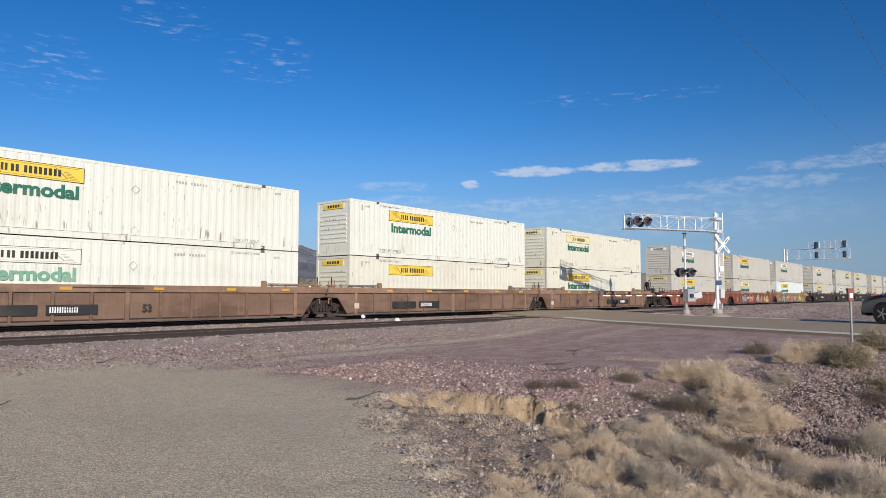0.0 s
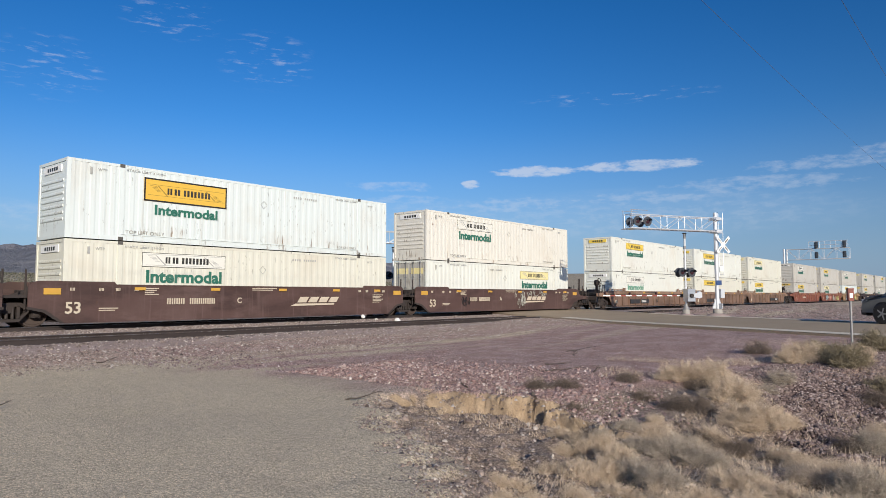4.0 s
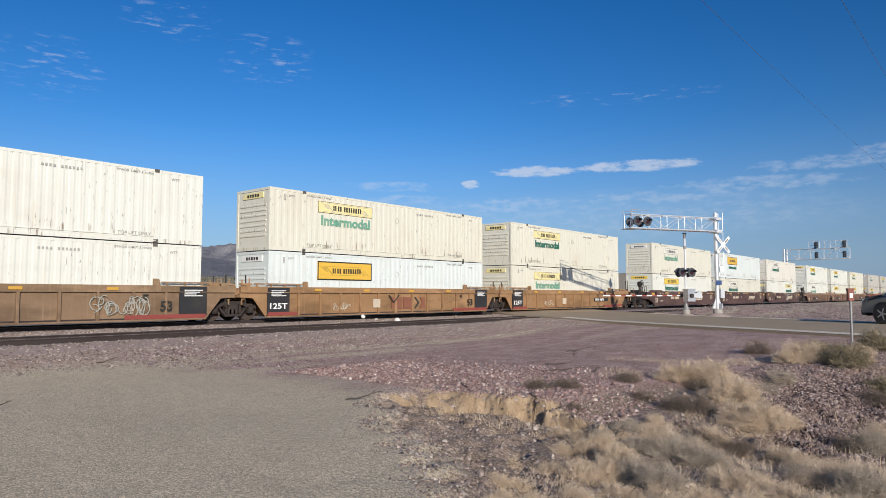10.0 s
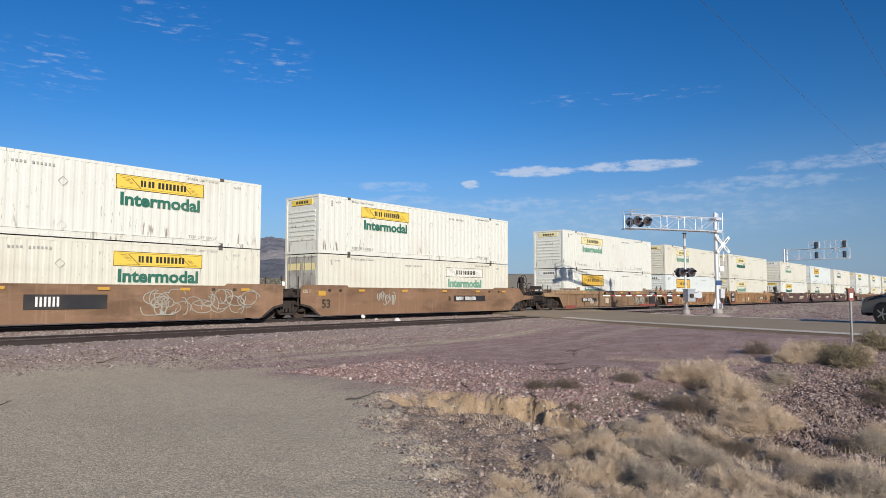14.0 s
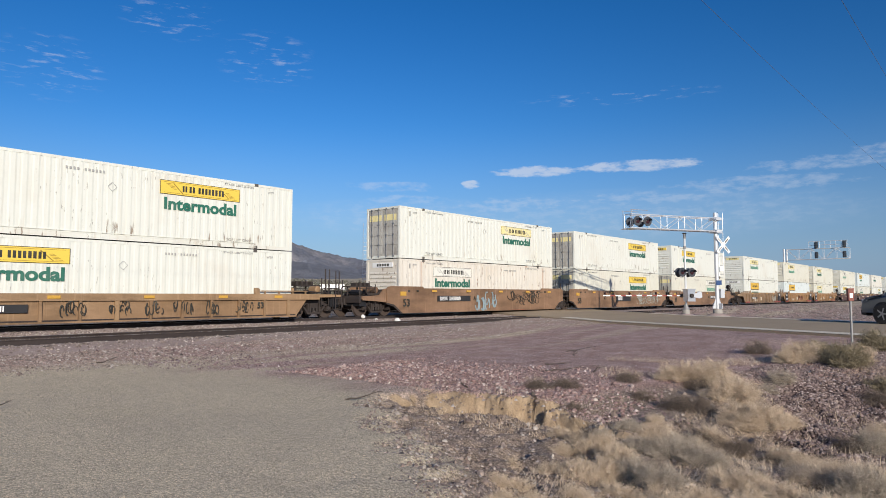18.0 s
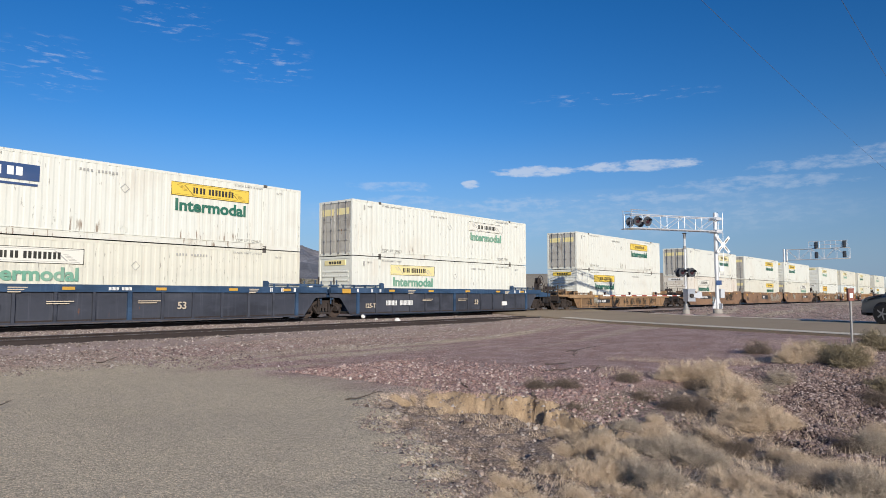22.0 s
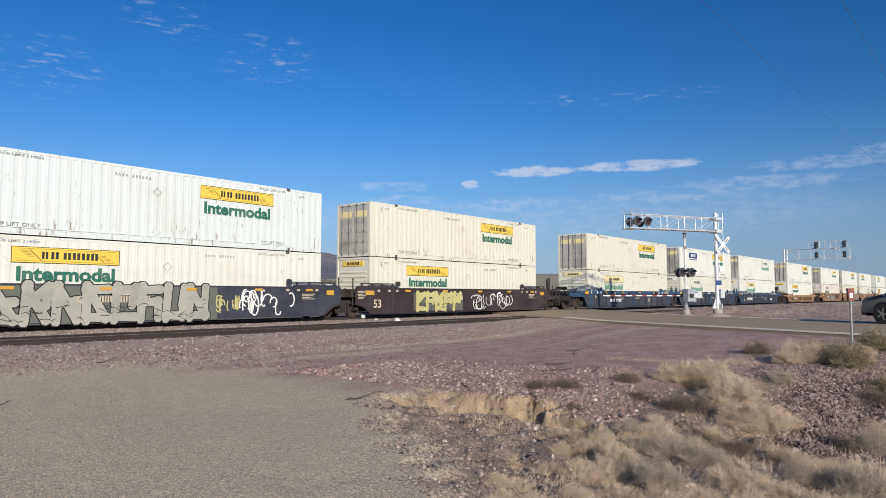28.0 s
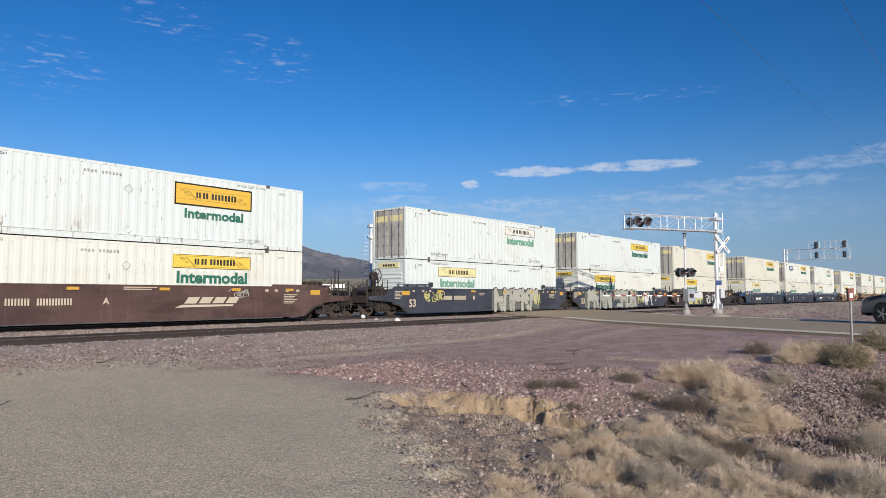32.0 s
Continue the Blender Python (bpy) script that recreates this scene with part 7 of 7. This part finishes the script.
def blades(name, p, way, thin, curl, steps, rnd, material):
    """Thin crooked strips that start at p and run along way."""
    n = len(p)
    side = np.cross(way, rnd.normal(0, 1, (n, 3)))
    side /= np.linalg.norm(side, axis=1, keepdims=True) + 1e-9
    ln = np.linalg.norm(way, axis=1, keepdims=True)
    rows = []
    for j in range(steps + 1):
        w = thin * (1.0 - 0.8 * j / steps)
        rows += [p - side * w, p + side * w]
        p = p + way / steps + rnd.normal(0, curl, (n, 3)) * ln
        p[:, 2] = np.maximum(p[:, 2], 0.0)
    co = np.stack(rows, 1)
    k = np.arange(n)[:, None] * (2 * steps + 2)
    quads = np.concatenate([k + np.array([[2 * j, 2 * j + 1, 2 * j + 3, 2 * j + 2]]) for j in range(steps)], 0)
    me = bpy.data.meshes.new(name)
    me.from_pydata(co.reshape(-1, 3).tolist(), [], quads.tolist())
    me.materials.append(material)
    return me


def bush_mesh(boughs, twigs, tall, seed, wood, tip, thin):
    """Boughs that fan out from one root, and short crooked twigs that crowd round their outer halves; unit width."""
    rnd = np.random.RandomState(seed)
    a, lean = rnd.uniform(0, 6.283, boughs), np.arccos(rnd.uniform(0.12, 1.0, boughs))
    way = np.stack([np.cos(a) * np.sin(lean), np.sin(a) * np.sin(lean), np.cos(lean)], 1) * np.array([0.46, 0.46, tall]) * rnd.uniform(0.6, 1.05, (boughs, 1))
    a_mesh = blades("boughs", rnd.normal(0, 0.03, (boughs, 3)) * np.array([1, 1, 0]), way, thin * 1.7, 0.045, 4, rnd, wood)
    pick = rnd.randint(0, boughs, twigs)
    u = rnd.uniform(0.30, 1.0, twigs) ** 0.6
    p = way[pick] * u[:, None] + rnd.normal(0, 0.024, (twigs, 3))
    p[:, 2] = np.abs(p[:, 2])
    go = way[pick] * 0.06 + rnd.normal(0, 0.050, (twigs, 3)) + np.array([0, 0, 0.012])
    return a_mesh, blades("twigs", p, go, thin, 0.22, 2, rnd, tip)


def bushes():
    kinds = {}
    for i in range(3):
        kinds["T%d" % i] = (bush_mesh(90, 10500, 0.46, 20 + i, TWIG, STRAW, 0.0018), "pale straw-coloured dry bush", "twig_mass")
        kinds["U%d" % i] = (bush_mesh(120, 4200, 0.30, 30 + i, STRAW, STRAW, 0.0022), "low tuft of pale dry straw", "twig_mass")
        kinds["G%d" % i] = (bush_mesh(110, 6000, 0.44, 40 + i, DUSKY, TWIG, 0.0018), "grey brittle dry bush", "twig_mass")
    for i in range(2):
        kinds["B%d" % i] = (bush_mesh(120, 4200, 0.36, 60 + i, DUSKY, DUSKY, 0.0018), "dark brown dead bush (some set for shade)", "twig_mass")
        kinds["O%d" % i] = (bush_mesh(80, 5200, 0.46, 80 + i, DUSKY, OLIVE, 0.0030), "dusty olive-green desert shrub", "foliage")
    protos = {}
    rnd = random.Random(17)
    # place and width of each: T straw, U low straw, G grey, B dark brown, O olive
    grown = {"T": [(8.1, 4.5, 0.44), (8.4, 4.9, 0.33), (8.0, 4.0, 0.46), (7.8, 4.1, 0.38), (17.2, 4.0, 0.89), (17.7, 3.8, 1.07), (13.3, 5.2, 0.72), (13.4, 4.9, 0.90), (13.5, 4.5, 1.02), (12.4, 3.8, 1.04), (10.9, 3.2, 0.82), (10.8, 3.1, 0.66), (10.9, 2.8, 0.67), (11.3, 2.7, 0.49), (18.4, 2.7, 0.78), (9.3, 3.8, 0.68), (9.2, 3.5, 0.67), (9.7, 3.4, 0.52), (9.7, 4.2, 0.45), (7.4, 3.5, 0.49), (7.0, 3.5, 0.47), (9.8, 2.4, 0.52), (9.5, 2.2, 0.59), (12.4, 1.6, 0.64)],
             "U": [(6.6, 4.5, 0.35), (7.6, 4.5, 0.38), (4.7, 3.5, 0.30), (4.3, 3.3, 0.28), (5.4, 3.5, 0.39), (5.3, 3.0, 0.42), (7.3, 2.3, 0.53), (7.3, 2.0, 0.59), (8.1, 1.7, 0.64), (8.3, 1.5, 0.65), (8.7, 1.3, 0.68), (7.1, 1.7, 0.57), (6.9, 1.9, 0.62), (6.6, 2.0, 0.59), (6.5, 2.3, 0.54), (6.8, 1.4, 0.60), (5.6, 4.0, 0.33), (5.8, 3.8, 0.36), (6.6, 4.1, 0.40), (6.7, 3.8, 0.46), (6.7, 3.7, 0.46), (6.7, 3.5, 0.52), (5.8, 3.3, 0.46), (5.2, 3.2, 0.42), (5.1, 3.4, 0.43), (6.3, 3.0, 0.54), (5.5, 2.9, 0.49), (6.4, 2.8, 0.54), (5.0, 2.9, 0.45), (4.6, 3.3, 0.34), (5.1, 3.7, 0.27), (5.7, 2.5, 0.54), (6.2, 2.4, 0.58), (5.7, 2.3, 0.54), (6.1, 2.0, 0.61), (6.6, 1.6, 0.65), (6.8, 1.1, 0.65), (5.3, 2.6, 0.51), (4.5, 2.9, 0.43)],
             "G": [(14.7, 3.7, 0.77), (8.1, 4.1, 0.42), (8.2, 3.7, 0.62), (8.1, 3.3, 0.71), (8.5, 3.2, 0.77), (8.1, 2.9, 0.70), (6.7, 2.7, 0.65), (7.0, 3.2, 0.53), (9.0, 2.0, 0.47), (11.0, 1.5, 0.76), (7.9, 1.3, 0.69), (7.9, 1.1, 0.68), (9.0, 4.2, 0.42), (13.8, 3.7, 0.48)],
             # several dark ones fill in for shadow under other bushes and in hollows
             "B": [(8.3, 4.4, 0.48), (8.7, 4.8, 0.34), (19.1, 5.1, 0.83), (18.7, 3.6, 0.80), (15.3, 2.0, 0.78), (11.2, 4.4, 0.71), (11.2, 4.1, 0.71), (9.7, 3.3, 0.70), (9.7, 3.1, 0.65), (13.1, 4.6, 0.70), (9.8, 2.9, 0.52), (9.7, 2.7, 0.31), (9.6, 2.5, 0.30), (7.7, 3.2, 0.43), (7.5, 3.7, 0.39), (10.0, 2.0, 0.44), (10.8, 1.8, 0.61), (8.0, 1.6, 0.32), (5.1, 3.2, 0.26), (5.9, 3.5, 0.24), (10.5, 6.5, 0.63), (10.8, 6.1, 0.63), (9.5, 5.3, 0.37), (12.5, 5.7, 0.64), (11.5, 5.0, 0.48), (4.2, 3.5, 0.31)],
             "O": [(17.9, 3.2, 1.22), (17.3, 2.8, 1.03), (16.1, 2.1, 0.82), (21.2, 2.8, 1.07), (19.5, 4.0, 0.84)]}
    for kind, spots in grown.items():
        for x, y, wide in spots:
            k = kind + str(rnd.randrange(2 if kind in "BO" else 3))
            m = pose(x + rnd.uniform(-0.1, 0.1), y + rnd.uniform(-0.1, 0.1), float(height(x, y)) - 0.03, rnd.uniform(-7, 7), rnd.uniform(-7, 7), rnd.uniform(0, 360))
            if k in protos:
                b = copy_thing(protos[k], m)
            else:
                (wood, tips), label, nm = kinds[k]
                b = thing("dry_bush", label + " rooted in the gully", "bush", "dry bushes", at=m)
                for name, me in (("bough_mass", wood), (nm, tips)):
                    o = tagged(new(name, me), kind="stuff")
                    o.parent = b
                protos[k] = b
            sc = wide * rnd.uniform(1.0, 1.25)
            for o in b.children:
                o.scale = (sc, sc, sc * rnd.uniform(0.75, 1.05))


bushes()


def litter():
    """Short dry grass between the bushes."""
    rnd = np.random.RandomState(31)
    x, y = rnd.uniform(3.0, 22.0, 80000), rnd.uniform(-1.0, 8.6, 80000)
    inside, _ = gully(x, y)
    patch = value_noise(x * 0.8, y * 0.8, 21.0) + 0.5 * value_noise(x * 2.1, y * 2.1, 22.0)
    keep = (inside > 0.05) & (patch > -0.15) & (y < 5.2) & (x - y > 2.0) | (patch > 0.55) & (x > 8) & (y > 4.5) & (y < 8.0)
    x, y = x[keep][:30000], y[keep][:30000]
    z = height(x, y)
    a, ln = rnd.uniform(0, 6.283, len(x)), rnd.uniform(0.05, 0.20, len(x))
    root = np.stack([x, y, z - 0.01], 1)
    side = np.stack([-np.sin(a), np.cos(a), np.zeros(len(x))], 1) * 0.0038
    tip = root + np.stack([np.cos(a) * ln * 0.8, np.sin(a) * ln * 0.8, ln * rnd.uniform(0.3, 1.0, len(x))], 1)
    co = np.stack([root - side, root + side, tip], 1).reshape(-1, 3)
    me = bpy.data.meshes.new("dry_grass")
    me.from_pydata(co.tolist(), [], np.arange(len(co)).reshape(-1, 3).tolist())
    me.materials.append(STRAW)
    tagged(new("dry_grass", me), "short dry straw-coloured grass blades on the gully soil", "grass", kind="stuff")


litter()


def stick(x, y, ln, turn, seed):
    """A dead branch on the ground, with a few crooked side twigs."""
    rnd = random.Random(seed)
    t = thing("dead_branch", "dark dry fallen branch on the gravel", "branch", "fallen branches", at=pose(x, y, float(height(x, y)) + 0.015, 0, 0, turn))

    def build(bm):
        p = Vector((-ln / 2, 0, 0))
        for i in range(6):
            q = p + Vector((ln / 6, rnd.uniform(-0.04, 0.04), rnd.uniform(-0.012, 0.03)))
            q.z = max(q.z, 0.0)
            bar(bm, p, q, 0.016 - i * 0.002, 5, 0.014 - i * 0.002)
            if i > 1:
                e = q + Vector((rnd.uniform(0.02, 0.12), rnd.choice((-1, 1)) * rnd.uniform(0.06, 0.16), rnd.uniform(0.0, 0.07)))
                bar(bm, q, e, 0.006, 4, 0.002)
            p = q
    part("wood", ("stick", seed), TIMBER, t, build)


for i, (sx, sy, sl, st) in enumerate(((3.3, 11.0, 0.5, 40), (7.2, 16.4, 0.55, 10), (17.9, 9.7, 1.1, -30), (12.8, 7.4, 0.8, -45), (14.0, 8.2, 0.7, -50), (16.6, 9.2, 0.8, 20), (7.4, 7.9, 0.5, -50), (13.3, 6.9, 0.6, 15), (20.2, 4.0, 1.2, -35), (9.6, 7.6, 0.4, 60))):
    stick(sx, sy, sl, st, 90 + i)


# ---- scrub and buildings on the plain behind the tracks ----
def plain():
    rnd = np.random.RandomState(3)
    n = 20000
    dist, turn = 95.0 + 1650.0 * rnd.uniform(0, 1, n) ** 0.9, rnd.uniform(radians(8), radians(66), n)
    x, y = np.sin(turn) * dist, np.cos(turn) * dist
    keep = (y > 60) & (np.abs(x - ROAD_LEAN * y - 30.0) > 11.0)
    x, y = x[keep], y[keep]
    size = rnd.uniform(0.7, 1.5, len(x)) * (1.0 + dist[keep] / 900.0)
    c = rnd.normal(0, 0.42, (len(x), 9, 3)) * size[:, None, None]
    c[..., 2] = np.abs(c[..., 2]) * 0.8
    d = rnd.normal(0, 0.42, (len(x), 9, 2, 3)) * size[:, None, None, None]
    co = (np.stack([c, c + d[:, :, 0], c + d[:, :, 1]], 2) + np.stack([x, y, height(x, y)], 1)[:, None, None, :]).reshape(-1, 3)
    me = bpy.data.meshes.new("scrub")
    me.from_pydata(co.tolist(), [], np.arange(len(co)).reshape(-1, 3).tolist())
    me.materials.append(islands("desert scrub", [(0.065, 0.068, 0.048), (0.115, 0.115, 0.080), (0.17, 0.162, 0.115), (0.09, 0.09, 0.062), (0.30, 0.27, 0.21)], 0.95, 0, soil=0.0))
    tagged(new("scrub", me), "low dusty green desert scrub on the plain", "scrub", kind="stuff")
    for az, far_ in ((22.6, 400.0), (25.6, 520.0)):
        px, py = math.sin(radians(az)) * far_, math.cos(radians(az)) * far_
        t = thing("utility_pole", "thin wooden utility pole far on the plain", "pole", "far utility poles", at=pose(px, py, float(height(px, py))))
        part("shaft", "pole shaft", TIMBER, t, lambda bm: bar(bm, (0, 0, -0.5), (0, 0, 9.5), 0.16, 8, 0.11))
        part("crossarm", "pole crossarm", TIMBER, t, lambda bm: box(bm, -1.2, 1.2, -0.08, 0.08, 8.7, 8.9))
    for bx, by, w, d, h in ((802.0, 1061.0, 32.0, 14.0, 10.0), (813.5, 949.0, 44.0, 14.0, 9.5), (800.0, 990.0, 10.0, 8.0, 7.0)):
        g = float(height(bx, by))
        t = thing("white_shed", "white flat-roofed building far on the plain", "building", "far white buildings", at=pose(bx, by, g, 0, 0, -35))
        part("wall", ("shed wall", w), WHITEP, t, lambda bm: box(bm, -w / 2, w / 2, -d / 2, d / 2, -0.5, h))
        part("roof", ("shed roof", w), CONCRETE, t, lambda bm: box(bm, -w / 2 - 0.2, w / 2 + 0.2, -d / 2 - 0.2, d / 2 + 0.2, h, h + 0.2))
        part("door", ("shed door", w), NAVY, t, lambda bm: box(bm, -0.5, 0.5, -d / 2 - 0.03, -d / 2 + 0.02, 0.0, 2.1))


plain()


# ---- what moves ----
def gone(t):
    """Metres that the train has gone at t seconds, a smooth line through GONE."""
    i = min(int(t / 2.0), len(GONE) - 2)
    u = t / 2.0 - i
    a, b = GONE[i], GONE[i + 1]
    da = (GONE[i + 1] - GONE[i - 1]) / 2 if i else b - a
    db = (GONE[i + 2] - GONE[i]) / 2 if i + 2 < len(GONE) else b - a
    return a + u * da + u * u * (3 * (b - a) - 2 * da - db) + u ** 3 * (2 * (a - b) + da + db)


def motions():
    for ob, cx, z, turn in train:
        walk(ob, [(2.0 * i, pose(cx + g, TRACK_FAR, z, 0, 0, turn)) for i, g in enumerate(GONE)])
    # the wheels roll, step by step, while their car is anywhere near; far off they only need their ends
    rolling = [(f / FPS, gone(f / FPS)) for f in range(32 * FPS + 1)]
    for w, a, cx in all_wheels:
        walk(w, [(t, pose(a, 0, WHEEL_R, 0, math.degrees(g / WHEEL_R) % 360.0, 0)) for t, g in rolling if -22.0 < cx + g < 105.0 or t in (0.0, 32.0)])


motions()
